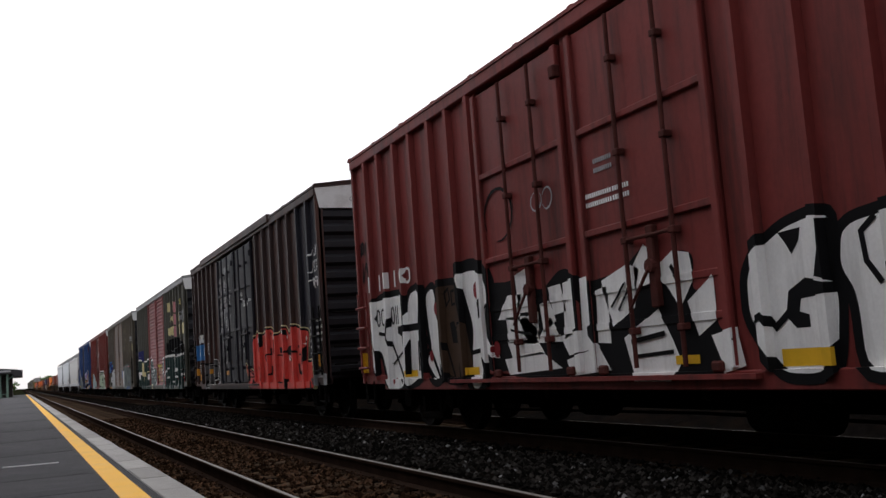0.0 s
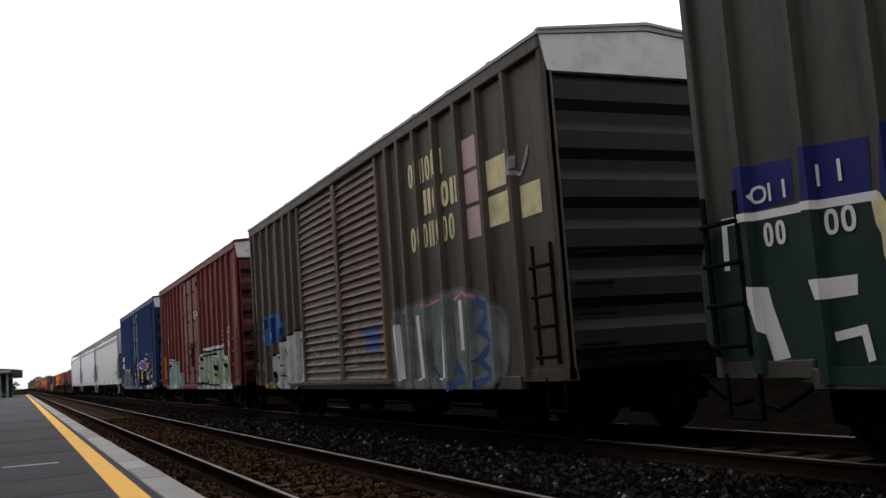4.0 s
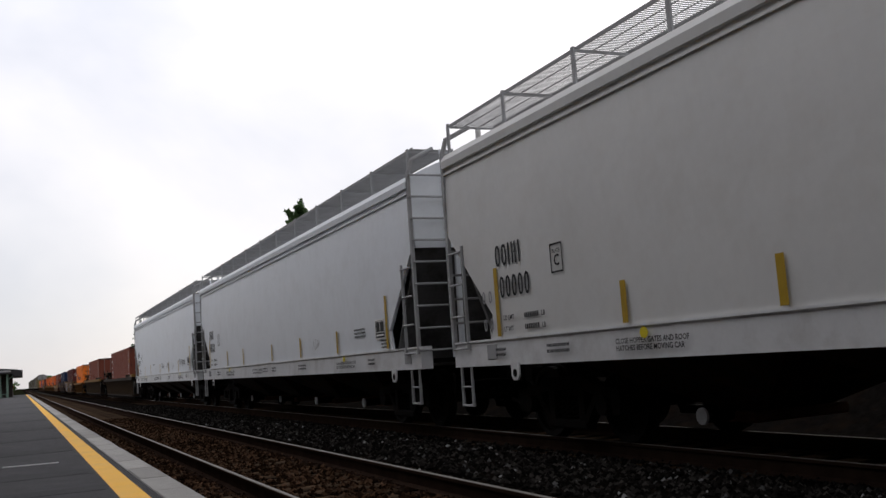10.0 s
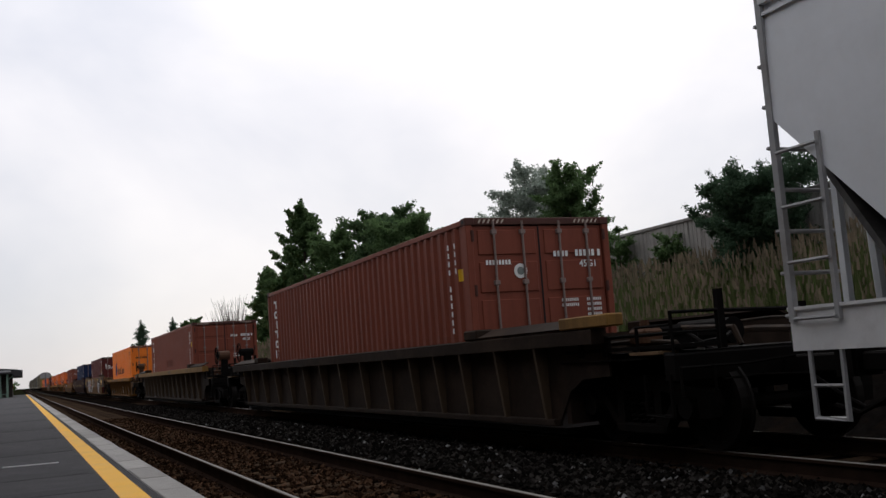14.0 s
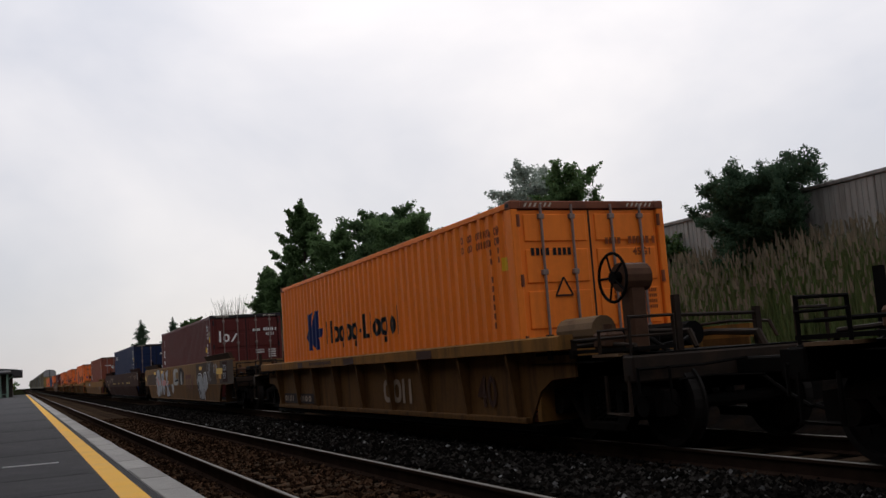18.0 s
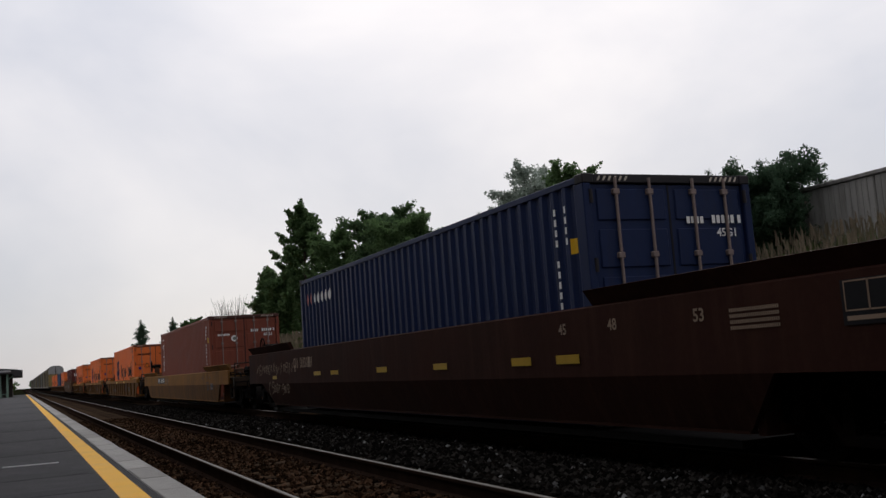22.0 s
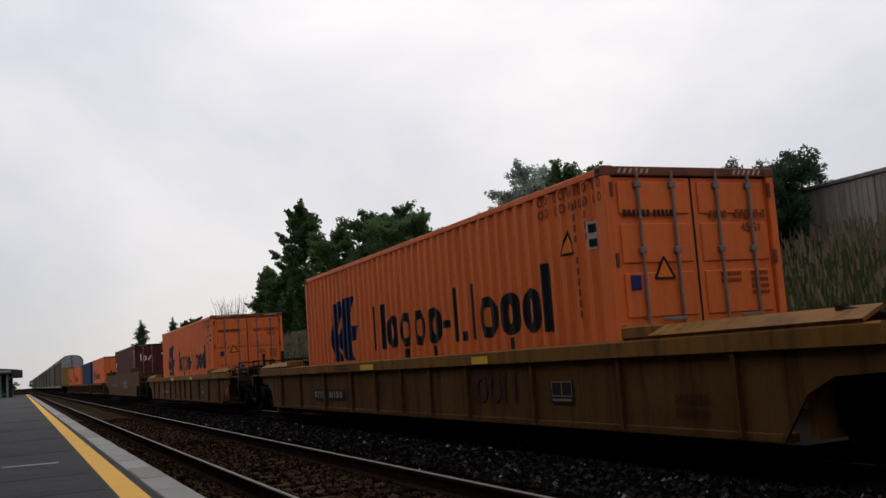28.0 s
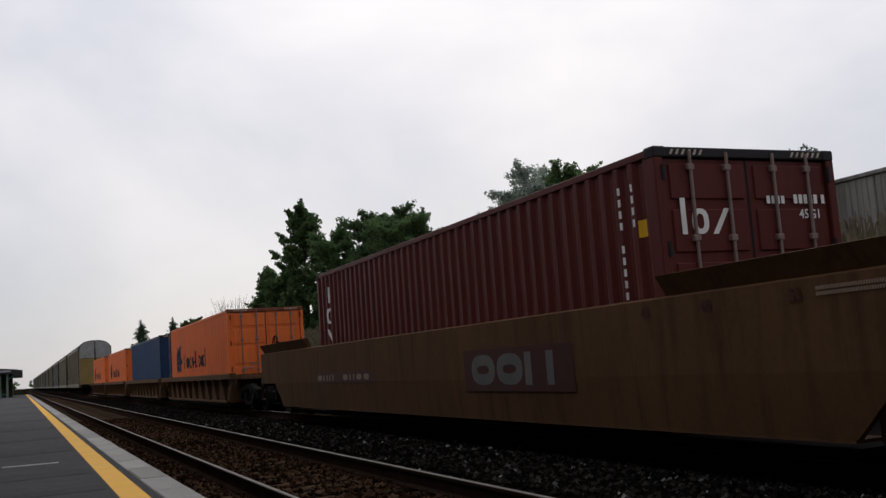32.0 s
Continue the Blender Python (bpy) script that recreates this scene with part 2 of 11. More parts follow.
M["box_brown"] = material("red_brown_container_paint", (0.225, 0.064, 0.040), 0.55, vary=0.10, scale=0.7, dirt=(0.12, 0.033, 0.022), dirt_amount=0.5, streak=1, bump=0.06, bump_scale=14)
M["box_brown_trim"] = material("dark_brown_trim", (0.09, 0.04, 0.033), 0.65, vary=0.2, scale=4)
M["box_wine"] = material("dark_wine_container_paint", (0.113, 0.024, 0.022), 0.5, vary=0.10, scale=0.7, dirt=(0.055, 0.016, 0.014), dirt_amount=0.5, streak=1, bump=0.06, bump_scale=14)
M["box_navy"] = material("navy_container_paint", (0.0123, 0.02301, 0.07276), 0.5, vary=0.12, scale=0.7, dirt=(0.022, 0.024, 0.04), dirt_amount=0.5, streak=1, bump=0.06, bump_scale=14)
M["box_blue"] = material("bright_blue_container_paint", (0.01712, 0.0535, 0.1338), 0.5, vary=0.12, scale=0.7, dirt=(0.03, 0.03, 0.045), dirt_amount=0.5, streak=1)
M["dark_trim"] = material("dark_trim", (0.030, 0.027, 0.030), 0.6, vary=0.2, scale=4)
M["rod_steel"] = material("worn_lock_rods", (0.26, 0.20, 0.18), 0.6, metal=0.3, vary=0.25, scale=9)
M["pale_stripe"] = material("pale_hazard_stripe", (0.5, 0.44, 0.36), 0.6, vary=0.15, scale=5)
M["emblem_blue"] = material("dark_blue_emblem", (0.007, 0.011, 0.050), 0.5, vary=0.12, scale=2)
M["emblem_mid_blue"] = material("blue_emblem", (0.012, 0.024, 0.115), 0.5, vary=0.12, scale=2)
M["well_brown"] = material("dark_brown_well_car", (0.026, 0.018, 0.014), 0.75, vary=0.3, scale=1.2, dirt=(0.075, 0.052, 0.036), dirt_amount=0.35, bump=0.1, bump_scale=12, spec=0.05)
M["well_yellow"] = material("grimy_yellow_well_car", (0.235, 0.112, 0.030), 0.7, vary=0.22, scale=1.2, dirt=(0.07, 0.044, 0.022), dirt_amount=0.85, streak=1, bump=0.1, bump_scale=12, spec=0.05)
# lower sides: darker paint holding the shade below the chord, plus streaks of grime
M["well_lower"] = material("shaded_grimy_well_side", (0.128, 0.063, 0.022), 0.75, vary=0.28, scale=1.0, dirt=(0.040, 0.022, 0.012), dirt_amount=0.85, streak=1, bump=0.1, bump_scale=12, spec=0.05)
M["well_tan"] = material("faded_tan_well_car", (0.210, 0.118, 0.053), 0.7, vary=0.18, scale=0.9, dirt=(0.08, 0.045, 0.025), dirt_amount=0.7, streak=1, bump=0.08, bump_scale=12, spec=0.05)
M["well_umber"] = material("dusty_umber_well_car", (0.120, 0.066, 0.034), 0.75, vary=0.22, scale=0.9, dirt=(0.055, 0.030, 0.017), dirt_amount=0.65, streak=1, bump=0.08, bump_scale=12, spec=0.05)
M["well_red"] = material("dirty_dark_red_well_car", (0.036, 0.015, 0.011), 0.75, vary=0.3, scale=0.9, dirt=(0.062, 0.028, 0.019), dirt_amount=0.6, streak=1, bump=0.08, bump_scale=12, spec=0.05)
M["rack_tan"] = material("tan_rack_panels", (0.27, 0.235, 0.17), 0.7, vary=0.25, scale=1.0, dirt=(0.09, 0.07, 0.045), dirt_amount=0.6)
M["rack_grey"] = material("grey_rack_panels", (0.27, 0.265, 0.245), 0.7, vary=0.25, scale=1.0, dirt=(0.08, 0.07, 0.055), dirt_amount=0.6)
M["rack_door"] = material("rack_end_door", (0.26, 0.18, 0.065), 0.65, vary=0.2, scale=1.0)
# spray paints
M["silver"] = material("silver_spray", (0.88, 0.88, 0.87), 0.45, vary=0.12, scale=2.0, dirt=(0.42, 0.41, 0.40), dirt_amount=0.5, streak=1)
M["rust_run"] = material("rust_runs", (0.085, 0.032, 0.035), 0.85, vary=0.4, scale=5)
M["spray_black"] = material("black_spray", (0.009, 0.009, 0.010), 0.75, vary=0.2, scale=2, spec=0.08)
M["dot_red"] = material("dried_red_dots", (0.22, 0.025, 0.03), 0.6, vary=0.3, scale=6)
M["plate_brown"] = material("red_brown_company_bars", (0.115, 0.030, 0.014), 0.65, vary=0.2, scale=3)
M["spray_red"] = material("red_spray", (0.66, 0.07, 0.055), 0.5, vary=0.2, scale=1.6, dirt=(0.3, 0.03, 0.03), dirt_amount=0.5)
M["spray_grey"] = material("grey_spray", (0.145, 0.142, 0.14), 0.6, vary=0.2, scale=2)
M["tag_grey"] = material("thin_grey_spray", (0.115, 0.112, 0.112), 0.65, vary=0.35, scale=3, dirt=(0.02, 0.018, 0.018), dirt_amount=0.7)
M["spray_green"] = material("dark_green_spray", (0.024, 0.048, 0.044), 0.55, vary=0.2, scale=2)
M["spray_mint"] = material("pale_green_spray", (0.46, 0.55, 0.42), 0.5, vary=0.2, scale=1.5, dirt=(0.25, 0.29, 0.24), dirt_amount=0.4)
M["spray_aqua"] = material("pale_blue_green_spray", (0.40, 0.53, 0.53), 0.5, vary=0.2, scale=1.5)
M["spray_white"] = material("white_spray", (0.88, 0.87, 0.85), 0.5, vary=0.1, scale=3)
M["pale_spray"] = material("dirty_pale_spray", (0.36, 0.35, 0.32), 0.6, vary=0.3, scale=3, dirt=(0.16, 0.12, 0.08), dirt_amount=0.5)
M["chalk"] = material("faint_chalk", (0.33, 0.33, 0.34), 0.8, vary=0.4, scale=6)
M["spray_blue"] = material("dull_blue_spray", (0.055, 0.11, 0.27), 0.6, vary=0.25, scale=2.5)
M["silver_patch"] = material("rubbed_silver_spray", (0.62, 0.62, 0.61), 0.55, vary=0.3, scale=3.0, dirt=(0.20, 0.20, 0.20), dirt_amount=0.8)
M["spray_sage"] = material("faded_sage_spray", (0.22, 0.245, 0.235), 0.6, vary=0.3, scale=2.2, dirt=(0.07, 0.075, 0.075), dirt_amount=0.8)
M["spray_violet"] = material("violet_spray", (0.26, 0.19, 0.42), 0.5, vary=0.2, scale=2)
M["spray_gold"] = material("gold_spray", (0.74, 0.45, 0.14), 0.5, vary=0.2, scale=2)
M["cream"] = material("faded_cream_lettering", (0.84, 0.75, 0.42), 0.6, vary=0.2, scale=2, dirt=(0.3, 0.26, 0.15), dirt_amount=0.5)
M["rose"] = material("faded_pink_square", (0.62, 0.29, 0.32), 0.6, vary=0.15, scale=2)
M["pale_rose"] = material("bleached_pink_square", (0.62, 0.44, 0.42), 0.6, vary=0.15, scale=2)
M["label_blue"] = material("bright_blue_patch", (0.05, 0.20, 0.46), 0.6, vary=0.15, scale=2)
M["label_indigo"] = material("indigo_patch", (0.025, 0.03, 0.16), 0.6, vary=0.15, scale=2)
M["rust_patch"] = material("dark_red_repaint", (0.15, 0.034, 0.02), 0.6, vary=0.15, scale=2)
M["dark_patch"] = material("dark_red_patch", (0.07, 0.025, 0.024), 0.6, vary=0.15, scale=2)
M["red_plate"] = material("red_reflector", (0.55, 0.03, 0.03), 0.4, vary=0.1, scale=3)
M["number_ground"] = material("dull_maroon_number_panel", (0.020, 0.010, 0.009), 0.7, vary=0.2, scale=3)
M["umber_mark"] = material("brown_lettering", (0.050, 0.018, 0.010), 0.6, vary=0.15, scale=3)
M["ghost"] = material("faded_lettering", (0.30, 0.22, 0.16), 0.7, vary=0.25, scale=4)
M["graph_pink"] = material("pink_red_spray", (0.45, 0.16, 0.15), 0.5, vary=0.2, scale=3)
M["rail_grey"] = material("dull_grey_ladder_paint", (0.36, 0.365, 0.37), 0.6, vary=0.12, scale=4, dirt=(0.16, 0.13, 0.11), dirt_amount=0.5)
M["over_brown"] = material("brown_overpaint", (0.062, 0.036, 0.022), 0.75, vary=0.2, scale=1.0, dirt=(0.03, 0.02, 0.014), dirt_amount=0.5)
M["ochre"] = material("faded_ochre_patch", (0.21, 0.115, 0.032), 0.7, vary=0.3, scale=1.5, dirt=(0.07, 0.04, 0.02), dirt_amount=0.7, streak=1)
M["well_rib"] = material("dusty_rib_paint", (0.080, 0.054, 0.034), 0.75, vary=0.25, scale=2.0, dirt=(0.035, 0.026, 0.02), dirt_amount=0.6)
M["rust_mark"] = material("faded_brown_lettering", (0.25, 0.065, 0.022), 0.6, vary=0.15, scale=3)
M["rack_frame"] = material("rack_frame_steel", (0.11, 0.105, 0.095), 0.65, vary=0.2, scale=2.0)
M["pale_roof"] = material("pale_metal_roof", (0.42, 0.42, 0.43), 0.6, vary=0.15, scale=1.0)
M["rack_sand"] = material("sand_rack_panels", (0.33, 0.30, 0.235), 0.7, vary=0.25, scale=1.0, dirt=(0.11, 0.09, 0.06), dirt_amount=0.6)
M["spray_yellow"] = material("yellow_spray", (0.66, 0.56, 0.06), 0.5, vary=0.2, scale=2)
M["gear_tan"] = material("rusty_tan_tank_paint", (0.17, 0.105, 0.055), 0.7, vary=0.25, scale=3.0, dirt=(0.06, 0.03, 0.018), dirt_amount=0.7)
M["door_gear"] = material("grimy_door_gear", (0.085, 0.027, 0.023), 0.8, vary=0.4, scale=5.0, dirt=(0.06, 0.03, 0.025), dirt_amount=0.5, spec=0.08)
M["gear_dark"] = material("grimy_brown_gear", (0.022, 0.015, 0.011), 0.8, vary=0.4, scale=5.0, dirt=(0.06, 0.035, 0.02), dirt_amount=0.6)
M["gear_rust"] = material("rusty_brake_gear", (0.085, 0.042, 0.024), 0.8, vary=0.3, scale=5.0, dirt=(0.03, 0.017, 0.012), dirt_amount=0.6)


# ---- mesh tools ----
class Mesh:
    """Collects plain shapes into one mesh."""

    def __init__(self):
        self.v, self.f, self.weld = [], [], False

    def poly(self, pts):
        k = len(self.v)
        self.v += [tuple(p) for p in pts]
        self.f.append(tuple(range(k, k + len(pts))))
        return self

    def box(self, x0, x1, y0, y1, z0, z1, c=0.0):
        """A box, with chamfered edges if c is given."""
        if not c:
            k = len(self.v)
            self.v += [(x, y, z) for x in (x0, x1) for y in (y0, y1) for z in (z0, z1)]
            self.f += [tuple(k + i for i in q) for q in ((0, 1, 3, 2), (4, 6, 7, 5), (0, 4, 5, 1), (2, 3, 7, 6), (0, 2, 6, 4), (1, 5, 7, 3))]
            return self
        c = min(c, (x1 - x0) * 0.45, (y1 - y0) * 0.45, (z1 - z0) * 0.45)
        k, idx = len(self.v), {}
        lo, hi = (x0, y0, z0), (x1, y1, z1)
        for s in ((a, b, d) for a in (0, 1) for b in (0, 1) for d in (0, 1)):
            for ax in range(3):
                p = [hi[i] if s[i] else lo[i] for i in range(3)]
                for i in range(3):
                    if i != ax:
                        p[i] += -c if s[i] else c
                idx[s, ax] = len(self.v)
                self.v.append(tuple(p))
        for ax in range(3):
            o = [i for i in range(3) if i != ax]
            for side in (0, 1):
                def key(a, b):
                    s = [0, 0, 0]
                    s[ax], s[o[0]], s[o[1]] = side, a, b
                    return idx[tuple(s), ax]
                ring = (key(0, 0), key(1, 0), key(1, 1), key(0, 1))
                self.f.append(ring if (side == 1) == (ax != 1) else ring[::-1])
            # the edges along this axis
            for a in (0, 1):
                for b in (0, 1):
                    s0, s1 = [0, 0, 0], [0, 0, 0]
                    s0[ax], s1[ax] = 0, 1
                    for s in (s0, s1):
                        s[o[0]], s[o[1]] = a, b
                    ring = (idx[tuple(s0), o[0]], idx[tuple(s1), o[0]], idx[tuple(s1), o[1]], idx[tuple(s0), o[1]])
                    self.f.append(ring)
        for s in ((a, b, d) for a in (0, 1) for b in (0, 1) for d in (0, 1)):
            self.f.append((idx[s, 0], idx[s, 1], idx[s, 2]))
        return self

    def prism(self, pts, axis, a, b):
        """The outline pts pushed along an axis from a to b. pts are (y, z) for x, (x, z) for y, (x, y) for z."""
        def at(p, d):
            return {"x": (d, p[0], p[1]), "y": (p[0], d, p[1]), "z": (p[0], p[1], d)}[axis]
        k, n = len(self.v), len(pts)
        self.v += [at(p, a) for p in pts] + [at(p, b) for p in pts]
        self.f += [tuple(range(k, k + n)), tuple(range(k + 2 * n - 1, k + n - 1, -1))]
        self.f += [(k + i, k + n + i, k + n + (i + 1) % n, k + (i + 1) % n) for i in range(n)]
        return self

    def rod(self, p0, p1, r, n=8, r2=None):
        p0, p1 = Vector(p0), Vector(p1)
        w = (p1 - p0).normalized()
        u = w.orthogonal().normalized()
        t = w.cross(u)
        k = len(self.v)
        for p, q in ((p0, r), (p1, r if r2 is None else r2)):
            self.v += [tuple(p + (u * math.cos(6.28319 * i / n) + t * math.sin(6.28319 * i / n)) * q) for i in range(n)]
        self.f += [(k + i, k + (i + 1) % n, k + n + (i + 1) % n, k + n + i) for i in range(n)]
        self.f += [tuple(range(k + n - 1, k - 1, -1)), tuple(range(k + n, k + 2 * n))]
        return self

    def pipe(self, pts, r, n=6):
        """A bent bar along the points, in one piece."""
        P = [Vector(p) for p in pts]
        k = len(self.v)
        u = None
        for i, p in enumerate(P):
            a = (P[i] - P[i - 1]).normalized() if i else (P[1] - P[0]).normalized()
            b = (P[i + 1] - P[i]).normalized() if i < len(P) - 1 else a
            w = (a + b)
            w = w.normalized() if w.length > 1e-6 else a
            u = w.orthogonal() if u is None else u - w * u.dot(w)
            u.normalize()
            t = w.cross(u)
            q = r / max(0.5, w.dot(a))
            self.v += [tuple(p + (u * math.cos(6.28319 * j / n) + t * math.sin(6.28319 * j / n)) * q) for j in range(n)]
        for i in range(len(P) - 1):
            self.f += [(k + i * n + j, k + i * n + (j + 1) % n, k + (i + 1) * n + (j + 1) % n, k + (i + 1) * n + j) for j in range(n)]
        e = k + (len(P) - 1) * n
        self.f += [tuple(range(k + n - 1, k - 1, -1)), tuple(range(e, e + n))]
        return self

    def ring(self, c, axis, r, tube, n=20, m=6):
        """A torus round an axis ('x' or 'y')."""
        k = len(self.v)
        for i in range(n):
            a = 6.28319 * i / n
            for j in range(m):
                b = 6.28319 * j / m
                q, h = r + tube * math.cos(b), tube * math.sin(b)
                p = (h, q * math.cos(a), q * math.sin(a)) if axis == "x" else (q * math.cos(a), h, q * math.sin(a))
                self.v.append((c[0] + p[0], c[1] + p[1], c[2] + p[2]))
        for i in range(n):
            for j in range(m):
                self.f.append((k + i * m + j, k + ((i + 1) % n) * m + j, k + ((i + 1) % n) * m + (j + 1) % m, k + i * m + (j + 1) % m))
        return self

    def data(self, name, mat, smooth=False):
        me = bpy.data.meshes.new(name)
        me.from_pydata(self.v, [], self.f)
        bm = bmesh.new()
        bm.from_mesh(me)
        if self.weld:
            bmesh.ops.remove_doubles(bm, verts=bm.verts, dist=0.0004)
        bmesh.ops.recalc_face_normals(bm, faces=bm.faces)
        bm.to_mesh(me)
        bm.free()
        me.materials.append(mat)
        if smooth:
            me.polygons.foreach_set("use_smooth", [True] * len(me.polygons))
        return me


def part(name, mesh, mat, parent=None, label="", at=None, smooth=False):
    """Links a Mesh (or mesh data) as one object, under a thing or a part."""
    data = mesh.data(name, M[mat] if isinstance(mat, str) else mat, smooth) if isinstance(mesh, Mesh) else mesh
    ob = new(name, data)
    if parent:
        ob.parent = parent
    if at is not None:
        ob.matrix_basis = at if isinstance(at, Matrix) else Matrix.Translation(at)
    if label:
        tagged(ob, label)
    return ob


# ---- markings: thin paint that follows a side's profile ----
def slices(poly, knots):
    """Cuts a convex outline (y, z) at the knots into quads (ya, yb, za0, za1, zb0, zb1)."""
    ys = [p[0] for p in poly]
    lo, hi = min(ys), max(ys)
    cuts = sorted({lo, hi, *ys, *[k for k in knots if lo < k < hi]})

    def span(y):
        zs = []
        for (ya, za), (yb, zb) in zip(poly, poly[1:] + poly[:1]):
            if abs(ya - yb) < 1e-9:
                if abs(y - ya) < 1e-9:
                    zs += [za, zb]
            elif min(ya, yb) - 1e-9 <= y <= max(ya, yb) + 1e-9:
                zs.append(za + (zb - za) * (y - ya) / (yb - ya))
        return min(zs), max(zs)
    for a, b in zip(cuts, cuts[1:]):
        if b - a > 1e-6:
            e = (b - a) * 1e-4
            yield a, b, span(a + e), span(b - e)


class Side:
    """The outer face of a car's camera side: knots (y, x), x negative outwards."""

    def __init__(self, knots):
        self.k = sorted(knots)
        self.bands, self.waves, self.steep = [], [], True

    def x_at(self, y, z):
        """The face's depth at a point, with the rails and pressed ribs that stand out of it."""
        x = self.x(y)
        for y0, y1, z0, z1, out in self.bands:
            if y0 < y < y1 and z0 < z < z1:
                x = min(x, out)
        for y0, y1, prof in self.waves:
            if y0 < y < y1 and prof[0][0] < z < prof[-1][0]:
                x = float(np.interp(z, [p[0] for p in prof], [p[1] for p in prof]))
        return x

    def drape(self, outlines, lift):
        """Flat outlines, concave ones too, laid over every step of the face."""
        bm = bmesh.new()
        for pts in outlines:
            bm.faces.new([bm.verts.new((0, y, z)) for y, z in pts])
        bmesh.ops.remove_doubles(bm, verts=bm.verts, dist=0.0005)
        return self.fold(bm, lift)

    def fold(self, bm, lift):
        """Bends a flat sheet in the y-z plane over the face."""
        bmesh.ops.triangulate(bm, faces=bm.faces[:])
        ys, zs = [v.co.y for v in bm.verts], [v.co.z for v in bm.verts]
        lo, hi, bot, top = min(ys), max(ys), min(zs), max(zs)
        cuts_y, cuts_z = [k[0] for k in self.k], []
        for y0, y1, z0, z1, out in self.bands:
            if y0 < hi and y1 > lo:
                cuts_z += [z0 - 0.001, z0 + 0.001, z1 - 0.001, z1 + 0.001]
        for y0, y1, prof in self.waves:
            if y0 < hi and y1 > lo:
                cuts_z += [p[0] for p in prof]
        for cuts, a, b, way in ((cuts_y, lo, hi, (0, 1, 0)), (cuts_z, bot, top, (0, 0, 1))):
            for q in cuts:
                if a < q < b:
                    bmesh.ops.bisect_plane(bm, geom=bm.verts[:] + bm.edges[:] + bm.faces[:], dist=1e-6, plane_co=(0, q * way[1], q * way[2]), plane_no=way)
        for v in bm.verts:
            v.co.x = self.x_at(v.co.y, v.co.z) - lift
        me = bpy.data.meshes.new("paint")
        bm.to_mesh(me)
        bm.free()
        return me

    def x(self, y):
        k = self.k
        if y <= k[0][0]:
            return k[0][1]
        for (a, xa), (b, xb) in zip(k, k[1:]):
            if y <= b:
                return xb if b - a < 1e-6 else xa + (xb - xa) * (y - a) / (b - a)
        return k[-1][1]

    def paint(self, polys, lift):
        m = Mesh()
        m.weld = True
        ks = [k[0] for k in self.k]
        for i, poly in enumerate(polys):
            up = lift[i] if isinstance(lift, list) else lift
            for a, b, (a0, a1), (b0, b1) in slices(poly, ks):
                xa, xb = self.x(a + 1e-5) - up, self.x(b - 1e-5) - up
                if not self.steep and abs(xb - xa) > 0.03:
                    continue
                m.poly([(xa, a, a0), (xb, b, b0), (xb, b, b1), (xa, a, a1)])
        return m


def rect(y0, y1, z0, z1, lean=0.0):
    return [(y0 + lean, z0), (y1 + lean, z0), (y1, z1), (y0, z1)]


def stroke(pts, w):
    """A broad brush line as convex pieces."""
    out = []
    for (ya, za), (yb, zb) in zip(pts, pts[1:]):
        d = math.hypot(yb - ya, zb - za) or 1e-6
        ey, ez = (yb - ya) / d * w * 0.42, (zb - za) / d * w * 0.42
        ny, nz = -(zb - za) / d * w / 2, (yb - ya) / d * w / 2
        out.append([(ya - ey * 0.6 + ny * 0.7, za - ez * 0.6 + nz * 0.7), (ya + ny, za + nz), (yb + ny, zb + nz), (yb + ey + ny * 0.5, zb + ez + nz * 0.5),
                    (yb + ey - ny * 0.5, zb + ez - nz * 0.5), (yb - ny, zb - nz), (ya - ny, za - nz), (ya - ey * 0.6 - ny * 0.7, za - ez * 0.6 - nz * 0.7)])
    return out


def hand(y_left, z0, width, height, count, seed):
    """Loose pen lines, hooks and loops in a row, from y_left towards smaller y; they cannot be read."""
    rnd = random.Random(seed)
    step, lines = width / count, []
    for i in range(count):
        cy, cz = y_left - step * (i + 0.5) + rnd.uniform(-0.1, 0.1) * step, z0 + height * rnd.uniform(0.4, 0.6)
        ry, rz = step * rnd.uniform(0.35, 0.6), height * rnd.uniform(0.36, 0.58)
        lean, a0 = rnd.uniform(-0.35, 0.1), rnd.uniform(0, 6.28)
        kind = rnd.randrange(4)
        if kind == 0:
            pts = [(ry * math.cos(a0 + 5.4 * j / 16), rz * math.sin(a0 + 5.4 * j / 16)) for j in range(17)]
        elif kind == 1:
            pts = [(ry * (1 - 2 * j / 14) * 0.8, rz * math.sin(a0 + 6.0 * j / 14)) for j in range(15)]
        elif kind == 2:
            k = rnd.uniform(0.4, 1.0)
            pts = [(ry * 0.7 * (1 - math.cos(2.4 * j / 10) * k), rz * (1 - 2 * j / 10)) for j in range(11)]
        else:
            k = rnd.uniform(0.25, 0.45)
            pts = [(ry * (0.9 - 1.6 * j / 20) + k * ry * math.cos(12 * j / 20), rz * 0.75 * math.sin(12 * j / 20) + rnd.uniform(-0.03, 0.03) * height) for j in range(21)]
        lines.append([(cy + y + lean * z, cz + z) for y, z in pts])
        if rnd.random() < 0.35:
            q = rnd.uniform(-0.2, 0.3) * height
            lines.append([(cy + ry * (0.8 - 1.5 * j / 6), cz + q + 0.05 * height * math.sin(j)) for j in range(7)])
    return lines


